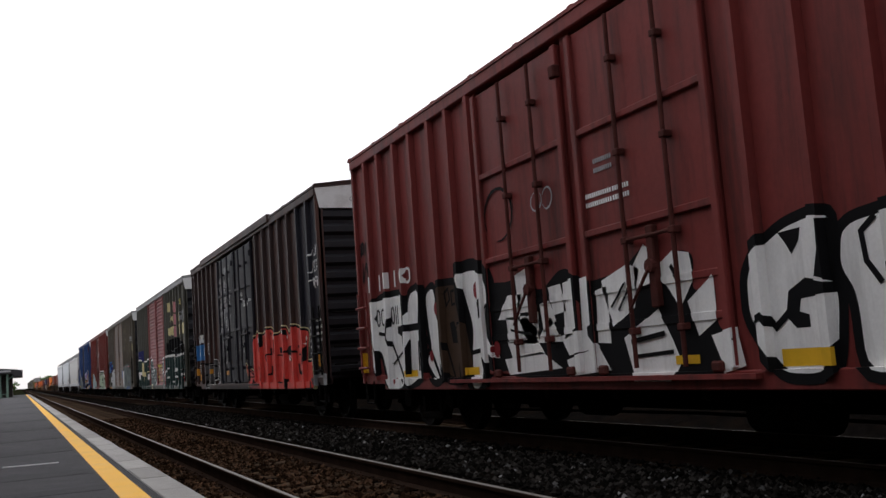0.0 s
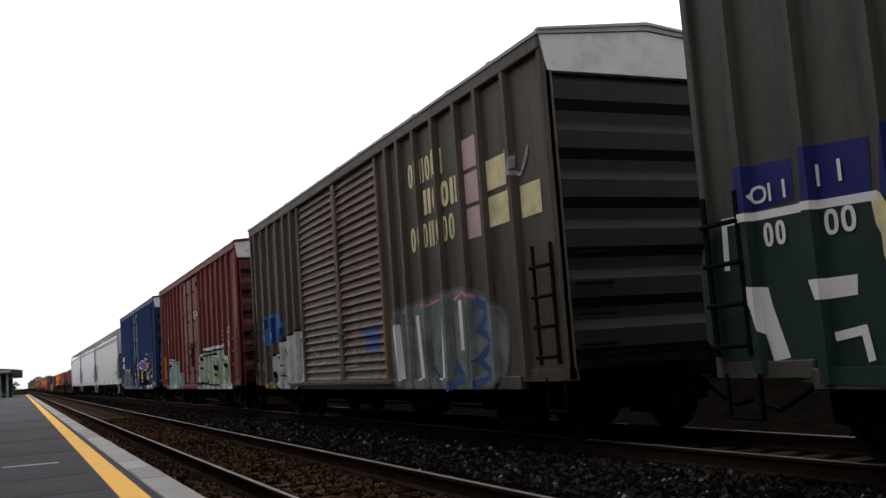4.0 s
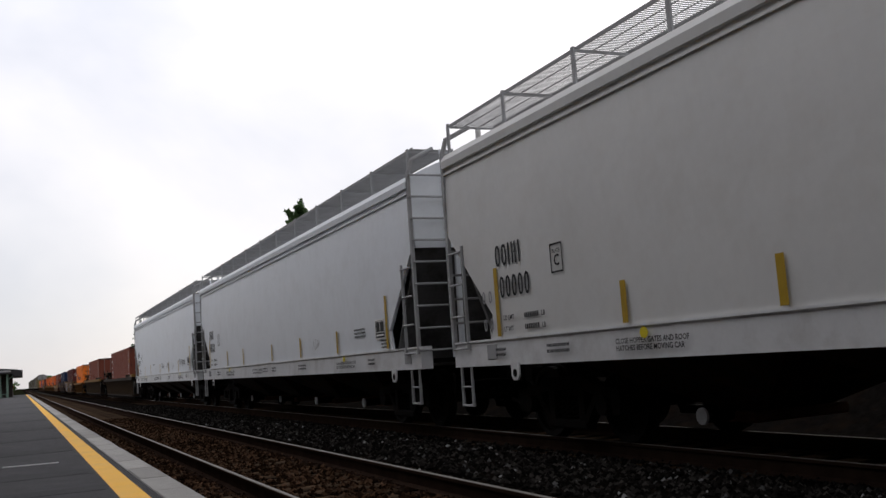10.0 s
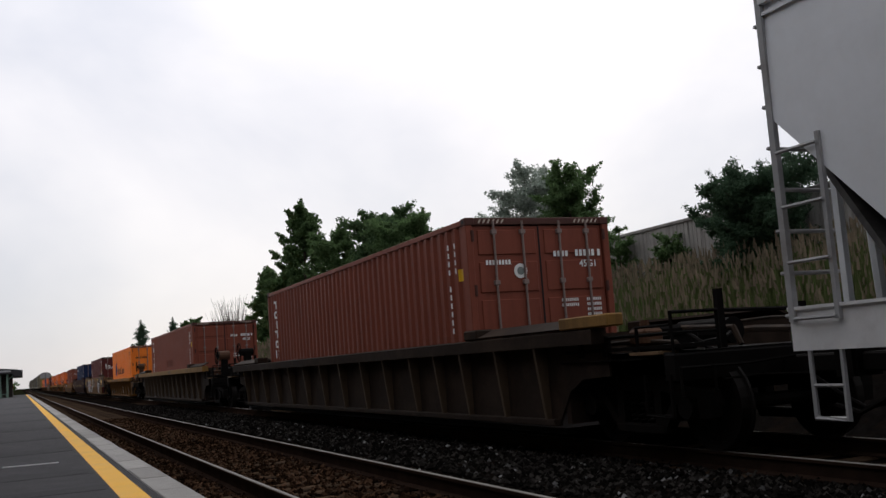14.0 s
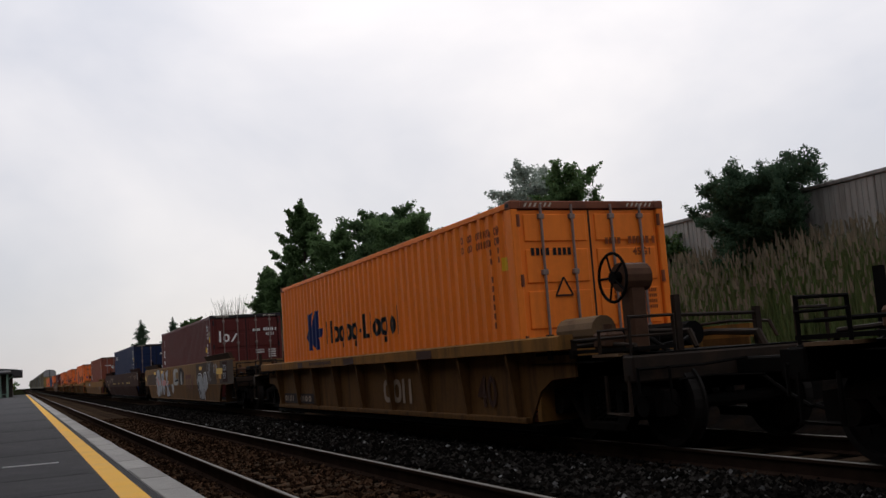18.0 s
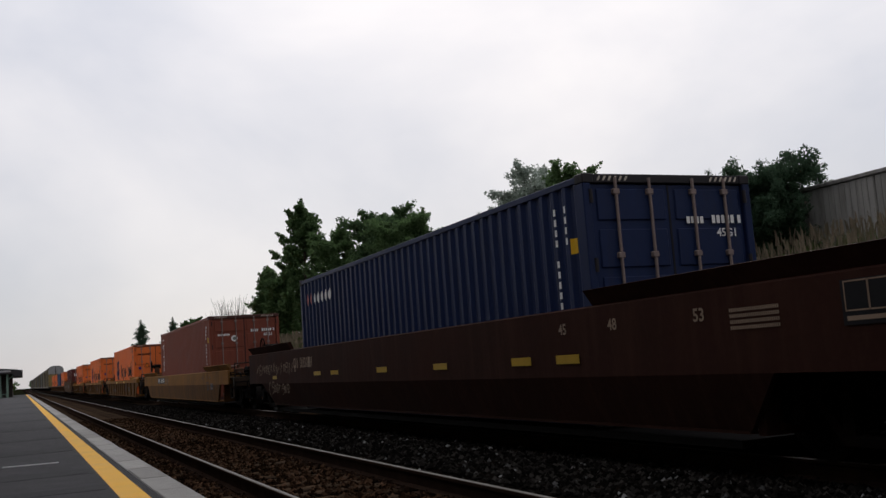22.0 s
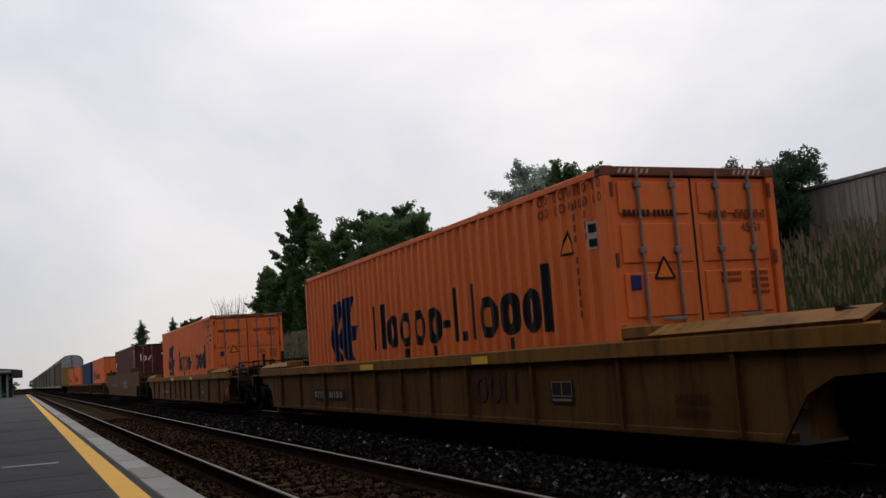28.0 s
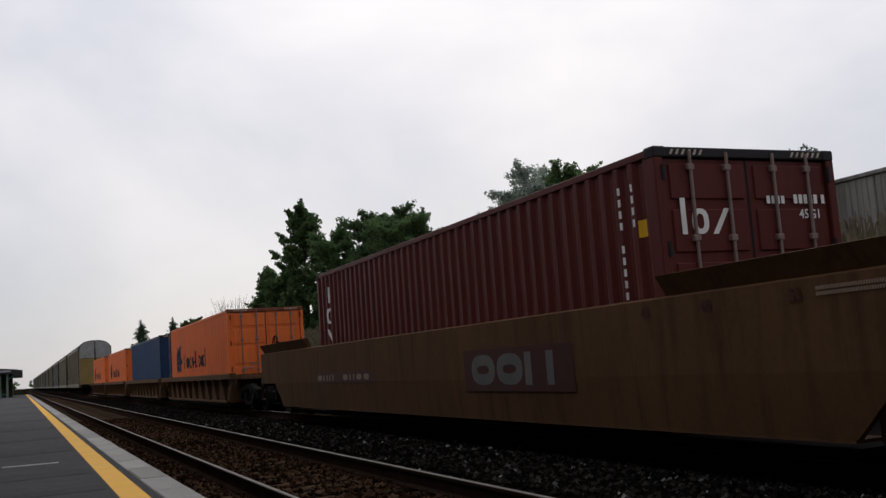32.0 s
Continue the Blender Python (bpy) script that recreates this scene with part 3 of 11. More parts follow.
def ribbon(pts, w, seed=0):
    """A brush line of even joints: pieces that share their edges, thinner at the ends."""
    rnd = random.Random(seed)
    n, edge = len(pts), []
    for i in range(n):
        a, b = pts[max(0, i - 1)], pts[min(n - 1, i + 1)]
        d = math.hypot(b[0] - a[0], b[1] - a[1]) or 1e-6
        q = w / 2 * (0.35 + 0.65 * min(1, 4 * i / n, 4 * (n - 1 - i) / n)) * rnd.uniform(0.85, 1.15)
        ny, nz = -(b[1] - a[1]) / d * q, (b[0] - a[0]) / d * q
        edge.append(((pts[i][0] + ny, pts[i][1] + nz), (pts[i][0] - ny, pts[i][1] - nz)))
    return [[p[0], q[0], q[1], p[1]] for p, q in zip(edge, edge[1:])]


def blob(rnd, y0, y1, z0, z1, jit=0.12, soft=False):
    """An uneven convex block, as a sprayed letter's body."""
    w, h = y1 - y0, z1 - z0
    if soft:
        cy, cz, k = (y0 + y1) / 2, (z0 + z1) / 2, rnd.uniform(0.55, 0.75)
        sg = lambda v: math.copysign(abs(v) ** k, v)
        return [(cy + w / 2 * sg(math.cos(0.3927 * i)), cz + h / 2 * sg(math.sin(0.3927 * i))) for i in range(16)]
    r = lambda a: rnd.uniform(0, jit) * a
    return [(y0 + r(w), z0 + r(h) * 0.6), (y1 - r(w), z0 + r(h) * 0.6), (y1 + r(w) * 0.3, z0 + h * rnd.uniform(0.3, 0.5)), (y1 - r(w), z1 - r(h)), (y0 + w * rnd.uniform(0.35, 0.6), z1 + r(h) * 0.5), (y0 + r(w), z1 - r(h)), (y0 - r(w) * 0.3, z0 + h * rnd.uniform(0.3, 0.5))]


def grown(poly, d):
    cy, cz = sum(p[0] for p in poly) / len(poly), sum(p[1] for p in poly) / len(poly)
    out = []
    for y, z in poly:
        k = math.hypot(y - cy, z - cz) or 1
        out.append((y + (y - cy) / k * d, max(0.665, z + (z - cz) / k * d) if z > 0.5 else z))
    return out


def lens(y, z, length, width, angle):
    """A pointed drop, as a spray can leaves it."""
    ca, sa = math.cos(angle), math.sin(angle)
    pts = ((-0.5, 0), (-0.22, -0.42), (0.12, -0.5), (0.38, -0.26), (0.5, 0), (0.34, 0.3), (0.08, 0.5), (-0.25, 0.4))
    return [(y + length * p * ca - width * q * sa, z + length * p * sa + width * q * ca) for p, q in pts]


def sprayed(rnd, a, b, z0, zt):
    """A block with a bulging, leaning top."""
    w, h = b - a, zt - z0
    k, lean, n = rnd.uniform(0.4, 0.65), rnd.uniform(-0.22, 0.22) * w, 9
    foot, sh = 0.0, h * rnd.uniform(0.66, 0.82)
    top = []
    for i in range(n + 1):
        v = math.pi * i / n
        c, q = math.cos(v), math.sin(v)
        top.append(((a + b) / 2 + w / 2 * math.copysign(abs(c) ** k, c) + lean * q, z0 + sh + (h - sh) * q ** k))
    return [(a + foot, z0), (b - foot, z0)] + top


def strokes_of(rnd, a, b, z0, zt):
    """The overlapping fat strokes of one sprayed sign."""
    w, h = b - a, zt - z0

    def slab(y0, y1, za, zb, lean, taper):
        m, q = (y0 + y1) / 2, (y1 - y0) / 2
        return [(m - q * taper, za), (m + q * taper, za), (m + q + lean * 0.5, (za + zb) / 2), (m + q * 0.9 + lean, zb), (m - q * 0.8 + lean, zb - 0.03 * h), (m - q * 1.0 + lean * 0.5, (za + zb) / 2)]
    lean = rnd.uniform(-0.15, 0.15) * w
    out = [slab(b - w * rnd.uniform(0.42, 0.55), b, z0, zt, lean, rnd.uniform(0.5, 0.95))]
    kind = rnd.randrange(4)
    if kind != 1:
        out.append(blob(rnd, a, a + w * 0.72, z0 + h * rnd.uniform(0.5, 0.6), zt - h * rnd.uniform(0, 0.12), 0.2))
    if kind != 2:
        out.append(slab(a, a + w * rnd.uniform(0.34, 0.46), z0 - 0.0 * h, z0 + h * rnd.uniform(0.5, 0.95), -lean + 0.1 * w, rnd.uniform(0.6, 1.0)))
    if kind in (1, 2):
        out.append(blob(rnd, a + 0.1 * w, b - 0.1 * w, z0 + h * rnd.uniform(0.05, 0.15), z0 + h * rnd.uniform(0.34, 0.46), 0.2))
    return out


def swell(pts, d):
    """An outline pushed outwards by d."""
    area = sum(a[0] * b[1] - b[0] * a[1] for a, b in zip(pts, pts[1:] + pts[:1]))
    sg, out, n = (1 if area > 0 else -1), [], len(pts)
    for i in range(n):
        p, q, r = Vector(pts[i - 1]), Vector(pts[i]), Vector(pts[(i + 1) % n])
        e, f = (q - p).normalized(), (r - q).normalized()
        m = Vector((e.y, -e.x)) * sg + Vector((f.y, -f.x)) * sg
        m = m.normalized() if m.length > 0.05 else e
        k = max(0.5, m.dot(Vector((e.y, -e.x)) * sg))
        out.append((q.x + m.x * d / k, max(0.672 if min(z for y, z in pts) > 0.6 else 0.3, q.y + m.y * d / k)))
    return out


def sprayed_shape(parent, side, c, pts, mat, label="", edge=None, halo=None, lift=0.004, name="graffiti_letter", grow=0.0):
    """One sprayed shape, its outline given by (place along the train, height), with an edge and a halo of (material, width)."""
    pts = swell([(u - c, z) for u, z in pts], grow)
    for k in range(2 if edge or label else 0):
        pts = [((a[0] * k + b[0] * (1 - k)), (a[1] * k + b[1] * (1 - k))) for a, b in zip(pts, pts[1:] + pts[:1]) for k in (0.82, 0.18)]
    me = side.drape([pts], lift + (0.0045 if edge else 0.0))
    me.materials.append(M[mat])
    ob = part(name, me, None, parent, label)
    for word, band, up in (("graffiti_outline", edge, 0.0022), ("graffiti_halo", halo, 0.0)):
        if band:
            me = side.drape([swell(pts, band[1])], lift + up)
            me.materials.append(M[band[0]])
            part(word, me, None, ob)
    return ob


def brush(parent, side, c, pts, w, mat, lift=0.0125):
    """A sprayed line of even width."""
    P = [Vector((u - c, z)) for u, z in pts]
    edges = []
    for i, p in enumerate(P):
        a = (p - P[i - 1]).normalized() if i else (P[1] - P[0]).normalized()
        b = (P[i + 1] - p).normalized() if i < len(P) - 1 else a
        m = a + b
        m = m.normalized() if m.length > 0.3 else a
        k = min(w, w / 2 / max(0.6, m.dot(a)))
        edges.append((p + Vector((-m.y, m.x)) * k, p - Vector((-m.y, m.x)) * k))
    me = side.drape([[tuple(p[0]), tuple(q[0]), tuple(q[1]), tuple(p[1])] for p, q in zip(edges, edges[1:])], lift + 0.0004 * (len(parent.children) % 24))
    me.materials.append(M[mat])
    return part("graffiti_line", me, None, parent)


def sprayed_dot(parent, side, c, u, z, r, mat):
    me = side.drape([[(u - c + r * 0.9 * math.cos(a * 0.6283), z + r * 1.1 * math.sin(a * 0.6283)) for a in range(10)]], 0.0145)
    me.materials.append(M[mat])
    return part("paint_dot", me, None, parent)


def graffiti(parent, side, y_left, z0, width, height, count, seed, fill, line, label, thick=0.3, outer=None, lift=0.004, soft=False, gap=0.05):
    """A sprayed piece: each sign a filled block with an outline, pointed dark slits and pale glints; the signs are no letters."""
    rnd = random.Random(seed)
    step = width / count
    glint = "spray_white" if fill not in ("silver", "spray_white", "over_brown", "spray_grey") else None
    for i in range(count):
        k = rnd.uniform(-0.12, 0.12)
        b = y_left - (i + (k if 0 < i else 0)) * step - gap * step / 2
        a = y_left - (i + 1) * step + gap * step / 2
        zt = z0 + height * rnd.uniform(0.78, 1.06)
        if soft:
            bodies = [blob(rnd, a, b, z0 + 0.03, zt, 0.12, soft)]
        elif gap < 0.03:
            bodies = [sprayed(rnd, a, b, z0, z0 + height * rnd.uniform(0.93, 1.04))]
        else:
            bodies = strokes_of(rnd, a, b, z0, zt)
        up = lift + 0.0016 * (i % 2)
        rise = [0.0005 * j for j in range(len(bodies))]
        if outer:
            part("graffiti_halo", side.paint([grown(q, 0.085 if outer != line else 0.12) for q in bodies], [up + r for r in rise]), outer, parent)
        letter = part("graffiti_letter", side.paint(bodies, [up + 0.006 + r for r in rise]), fill, parent, label)
        part("graffiti_outline", side.paint([grown(q, 0.065 if line in ("spray_white", "spray_yellow") else 0.045) for q in bodies], [up + 0.003 + r for r in rise]), line, letter)
        if side.bands and z0 < 0.8:
            lo, hi, xs = side.bands[0][0], side.bands[0][1], side.bands[0][4]
            if min(b, hi) - max(a, lo) > 0.1:
                flat = Side([(lo, xs), (hi, xs)])
                part("graffiti_foot", flat.paint([rect(max(a, lo), min(b, hi), 0.672, 0.826)], 0.002), fill, letter)
        w, h = b - a, zt - z0
        m = (a + b) / 2
        spots = []
        if soft:
            spots.append(blob(rnd, m - 0.17 * w, m + 0.12 * w, z0 + h * 0.34, z0 + h * 0.62, 0.1, True))
            spots.append(lens(m - 0.28 * w, z0 + 0.45 * h, 0.42 * w, 0.10 * h, rnd.uniform(-0.4, 0.4)))
        else:
            for j in range(rnd.randint(2, 3)):
                spots.append(lens(a + w * rnd.uniform(0.2, 0.8), z0 + h * (0.16 + 0.27 * j + rnd.uniform(0, 0.14)), h * rnd.uniform(0.16, 0.36), w * rnd.uniform(0.07, 0.16), 1.57 + rnd.uniform(-0.75, 0.75)))
            spots.append(lens(m + w * rnd.uniform(-0.2, 0.2), z0 + h * rnd.uniform(0.45, 0.6), w * rnd.uniform(0.3, 0.55), h * rnd.uniform(0.05, 0.09), rnd.uniform(-0.3, 0.3)))
        ink = line
        if line == "spray_white":
            spots, ink = spots[:1], "spray_black"
        for j, spot in enumerate(spots):
            part("graffiti_slit", side.paint([spot], up + 0.009 + 0.0008 * j), ink, letter)
        if i < count - 1 and gap < 0.03:
            part("graffiti_seam", side.paint(ribbon([(a + 0.02 * w * math.sin(j), z0 + h * (0.95 - 0.09 * j)) for j in range(8)], 0.035, i), up + 0.0125), line, letter)
        if fill == "silver" and rnd.random() < 0.6:
            part("paint_dot", side.paint([blob(rnd, m - 0.1, m + 0.02, z0 + h * 0.3, z0 + h * 0.3 + 0.13, 0.1, True)], up + 0.0135), "spray_red", letter, "red paint dot")
        if glint:
            for j in range(2):
                part("graffiti_glint", side.paint([lens(b - w * (0.14 + 0.3 * j), z0 + h * (0.82 - 0.06 * j), 0.13 * h, 0.05 * w, 1.45)], up + 0.013), glint, letter)


def scrawl(parent, side, y_left, z0, width, height, count, seed, mat, w=0.035, rows=1):
    """Thin hand-drawn tags."""
    for r in range(rows):
        polys = []
        for k, pts in enumerate(hand(y_left, z0 + (rows - 1 - r) * height * 1.25, width, height, count, seed + r * 7)):
            polys += ribbon(pts, w * 0.85, seed + r + k)
        part("tag", side.paint(polys, [0.012 + 0.00008 * i for i in range(len(polys))]), mat, parent, "thin sprayed scrawl")


def bars(parent, side, y_left, z_top, widths, height, mat, gap=0.25, lines=1, pitch=1.45, name="lettering", lift=0.009):
    """Rows of plain small bars that stand for writing; widths in metres, one a word."""
    polys = []
    for r in range(lines):
        y, zt = y_left, z_top - r * height * pitch
        for w in widths:
            if w < 0:
                y += w
                continue
            n = max(1, round(w / (height * 0.8)))
            k = w / n
            for i in range(n):
                if height >= 0.12 and polys:
                    part(name, side.paint(polys, lift), mat, parent)
                    polys = []
                a, b, bar = y - (i + 0.74) * k, y - i * k, min(0.2 * height, 0.24 * k)
                if height < 0.07:
                    polys.append(rect(a, b, zt - height, zt))
                elif i % 3 == 1:
                    polys += [rect(a, a + bar, zt - height, zt), rect(b - bar, b, zt - height, zt)]
                else:
                    polys += ring_polys(a, b, zt - height, zt, bar)
            y -= w + gap * height
    return part(name, side.paint(polys, lift), mat, parent)


def ring_polys(a, b, z0, z1, s):
    """A plain rounded ring between a and b, of stroke s."""
    cy, cz, ry, rz, n = (a + b) / 2, (z0 + z1) / 2, (b - a) / 2, (z1 - z0) / 2, 16
    s = min(s, ry * 0.72)
    sq = lambda v: math.copysign(abs(v) ** 0.8, v)
    rim = [(sq(math.cos(6.28319 * i / n)), sq(math.sin(6.28319 * i / n))) for i in range(n)]
    out = [(cy + ry * p, cz + rz * q) for p, q in rim]
    inn = [(cy + (ry - s) * p, cz + (rz - s * 0.85) * q) for p, q in rim]
    return [[out[i], out[(i + 1) % n], inn[(i + 1) % n], inn[i]] for i in range(n)]


def signs(parent, side, y_left, z0, height, shapes, mat, stem=0.16, lift=0.009, name="emblem_bar"):
    """A mark drawn with plain upright bars: for each sign (width, foot, top) in parts of its height; a wide one is two bars."""
    y, made = y_left, None
    s = stem * height
    for w, foot, top, kind in shapes:
        polys = []
        a, b, zb, zt = y - w * height, y, z0 + foot * height, z0 + top * height
        if zt - zb > 0.01:
            if kind == "i":
                polys.append([rect(a, b, zb, zt)])
            elif kind == "h":
                polys += [[rect(a, a + s, zb, zt)], [rect(b - s, b, zb, zt)]]
            else:
                polys.append(ring_polys(a, b, max(zb, z0), zt, s))
                if zb < z0:
                    polys.append([rect((a + b) / 2 - s / 2, (a + b) / 2 + s / 2, zb, z0 - 0.03 * height)])
        y = a - 0.14 * height
        for q in polys:
            made = part(name, side.paint(q, lift), mat, parent)
    return made


def words(parent, text, height, mat, place, face="side", name="lettering", align="LEFT"):
    """Real words in the built-in font. face 'side': on the camera side; 'end': on the front end."""
    cu = bpy.data.curves.new("words", "FONT")
    cu.body, cu.size, cu.align_x, cu.resolution_u = text, height * 1.4, align, 2
    cu.space_line, cu.offset = 0.95, height * 0.03
    tmp = bpy.data.objects.new("words", cu)
    me = bpy.data.meshes.new_from_object(tmp)
    bpy.data.objects.remove(tmp)
    bpy.data.curves.remove(cu)
    me.materials.append(M[mat])
    ob = new(name, me)
    ob.parent = parent
    turn = Matrix(((0, 0, -1, 0), (-1, 0, 0, 0), (0, 1, 0, 0), (0, 0, 0, 1))) if face == "side" else Matrix(((1, 0, 0, 0), (0, 0, -1, 0), (0, 1, 0, 0), (0, 0, 0, 1)))
    ob.matrix_basis = Matrix.Translation(place) @ turn
    return ob


def sprayed_words(parent, side, text, height, mat, y_left, z, lift=0.012, lean=0.0, rise=0.0):
    """Hand-sized words that follow the face; lean slants them, rise tilts the line."""
    cu = bpy.data.curves.new("words", "FONT")
    cu.body, cu.size, cu.resolution_u = text, height * 1.4, 1
    cu.space_line, cu.offset = 0.95, height * 0.035
    tmp = bpy.data.objects.new("words", cu)
    flat = bpy.data.meshes.new_from_object(tmp)
    bpy.data.objects.remove(tmp)
    bpy.data.curves.remove(cu)
    bm = bmesh.new()
    bm.from_mesh(flat)
    bpy.data.meshes.remove(flat)
    for v in bm.verts:
        a, b = v.co.x, v.co.y
        v.co = (0, y_left - a - lean * b, z + b + rise * a)
    me = side.fold(bm, lift)
    me.materials.append(M[mat])
    return part("lettering", me, None, parent)


# ---- rolling stock: each car stands at its place u along the train; y = u - travelled ----
TRAIN, WHEELSETS = [], []


def on_rails(name, u, label, category, group):
    root = new(name)
    root.empty_display_size = 0.5
    root.matrix_basis = pose(FAR_TRACK, u + 0.3, 0)
    tagged(root, label, category, group)
    TRAIN.append((root, u))
    return root


WHEEL_R = 0.455


def wheelset_data():
    m = Mesh()
    m.rod((-1.05, 0, 0), (1.05, 0, 0), 0.075, 10)
    for s in (-1, 1):
        prof = ((0.66, WHEEL_R + 0.028), (0.69, WHEEL_R + 0.028), (0.70, WHEEL_R), (0.80, WHEEL_R - 0.006), (0.80, WHEEL_R - 0.07), (0.75, WHEEL_R - 0.085), (0.75, 0.16), (0.82, 0.13), (0.82, 0.0))
        n, k = 28, len(m.v)
        for x, r in prof:
            m.v += [(s * x, r * math.cos(6.28319 * i / n), r * math.sin(6.28319 * i / n)) for i in range(n)]
        for j in range(len(prof) - 1):
            m.f += [(k + j * n + i, k + j * n + (i + 1) % n, k + (j + 1) * n + (i + 1) % n, k + (j + 1) * n + i) for i in range(n)]
        for i in range(0, n, 7):
            a = 6.28319 * i / n
            m.rod((s * 0.74, 0.26 * math.cos(a), 0.26 * math.sin(a)), (s * 0.765, 0.26 * math.cos(a), 0.26 * math.sin(a)), 0.03, 6)
    return m.data("wheelset", M["wheel"])


def side_frame_data():
    m = Mesh()
    m.prism([(-1.18, 0.52), (-1.18, 0.62), (-0.62, 0.70), (-0.45, 0.78), (0.45, 0.78), (0.62, 0.70), (1.18, 0.62), (1.18, 0.52), (0.66, 0.57), (0.42, 0.62), (-0.42, 0.62), (-0.66, 0.57)], "x", -0.075, 0.075)
    for s in (-1, 1):
        m.prism([(s * 0.98, 0.60), (s * 1.18, 0.60), (s * 1.16, 0.36), (s * 1.02, 0.34)], "x", -0.08, 0.08)
        m.prism([(s * 0.66, 0.60), (s * 0.76, 0.60), (s * 0.42, 0.20), (s * 0.30, 0.20)], "x", -0.07, 0.07)
        m.prism([(s * 0.28, 0.66), (s * 0.40, 0.66), (s * 0.40, 0.22), (s * 0.28, 0.22)], "x", -0.07, 0.07)
        m.rod((-0.13, s * 0.86, 0.455), (0.13, s * 0.86, 0.455), 0.115, 12)
    m.box(-0.08, 0.08, -0.44, 0.44, 0.16, 0.27, 0.02)
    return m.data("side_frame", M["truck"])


def spring_data():
    m = Mesh()
    pts = [(0.055 * math.cos(a * 1.0472), 0.055 * math.sin(a * 1.0472), 0.27 + 0.3 * a / 30) for a in range(31)]
    m.pipe(pts, 0.014, 4)
    return m.data("spring", M["truck"])


def bolster_data():
    m = Mesh()
    m.box(-1.02, 1.02, -0.2, 0.2, 0.54, 0.68, 0.03)
    m.rod((0, 0, 0.68), (0, 0, 0.82), 0.2, 14)
    m.box(-0.75, 0.75, -0.62, -0.52, 0.36, 0.46)
    m.box(-0.75, 0.75, 0.52, 0.62, 0.36, 0.46)
    return m.data("truck", M["truck"])


WHEELSET, SIDE_FRAME, SPRING, BOLSTER = wheelset_data(), side_frame_data(), spring_data(), bolster_data()


def truck(root, y, turning=True):
    t = part("truck", BOLSTER, None, root, at=(0, y, 0))
    for s in (-1, 1):
        part("side_frame", SIDE_FRAME, None, t, at=(s * 1.0, 0, 0))
        part("wheelset", WHEELSET, None, t, at=(0, s * 0.86, WHEEL_R))
        if turning:
            WHEELSETS.append(t.children[-1])
    for dy in (-0.14, 0.0, 0.14):
        part("spring", SPRING, None, t, at=(-1.0, dy, 0))
    return t


def coupler_data():
    m = Mesh()
    m.box(-0.09, 0.09, -0.75, 0.5, 0.72, 0.9, 0.02)
    m.prism([(-0.16, -0.75), (0.14, -0.75), (0.2, -0.95), (0.02, -1.0), (-0.04, -0.88), (-0.18, -0.98)], "z", 0.68, 0.96)
    m.pipe([(0.25, 0.1, 0.75), (0.25, -0.35, 0.5), (0.22, -0.7, 0.36), (0.2, -1.0, 0.42)], 0.025, 6)
    m.pipe([(-0.9, -0.05, 0.72), (-0.5, -0.1, 0.74), (-0.1, -0.45, 0.72)], 0.014, 5)
    m.pipe([(-1.05, -0.02, 0.86), (-1.05, -0.12, 0.86), (-1.05, -0.12, 0.52), (-0.98, -0.14, 0.46)], 0.014, 5)
    return m.data("coupler", M["under"])


COUPLER = coupler_data()


def couplers(root, half):
    part("coupler", COUPLER, None, root, at=(0, -half, 0))
    part("coupler", COUPLER, None, root, at=pose(0, half, 0, 0, 0, 180))


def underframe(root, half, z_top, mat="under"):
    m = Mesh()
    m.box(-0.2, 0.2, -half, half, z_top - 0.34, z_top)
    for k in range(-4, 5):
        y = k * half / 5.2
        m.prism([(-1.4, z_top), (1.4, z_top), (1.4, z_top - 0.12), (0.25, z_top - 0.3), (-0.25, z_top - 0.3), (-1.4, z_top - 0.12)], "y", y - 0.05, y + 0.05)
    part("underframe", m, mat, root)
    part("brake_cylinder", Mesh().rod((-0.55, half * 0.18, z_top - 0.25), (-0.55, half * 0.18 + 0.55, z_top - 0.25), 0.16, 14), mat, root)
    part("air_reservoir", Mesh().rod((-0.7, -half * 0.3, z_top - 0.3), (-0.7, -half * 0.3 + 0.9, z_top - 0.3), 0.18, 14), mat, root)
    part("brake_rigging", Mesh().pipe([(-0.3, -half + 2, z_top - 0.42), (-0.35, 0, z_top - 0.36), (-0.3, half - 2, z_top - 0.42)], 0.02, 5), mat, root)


def ladder(root, x, y0, y1, z0, z1, rungs, mat, name="ladder", r=0.016):
    ld = part(name, Mesh().box(x - 0.012, x + 0.012, y0 - 0.025, y0 + 0.025, z0, z1), mat, root)
    part("stile", Mesh().box(x - 0.012, x + 0.012, y1 - 0.025, y1 + 0.025, z0, z1), mat, ld)
    for i in range(rungs):
        z = z0 + (z1 - z0) * (i + 0.25) / rungs
        part("rung", Mesh().pipe([(x, y0, z), (x - 0.05, y0, z), (x - 0.05, y1, z), (x, y1, z)], r, 6), mat, ld)
    return ld


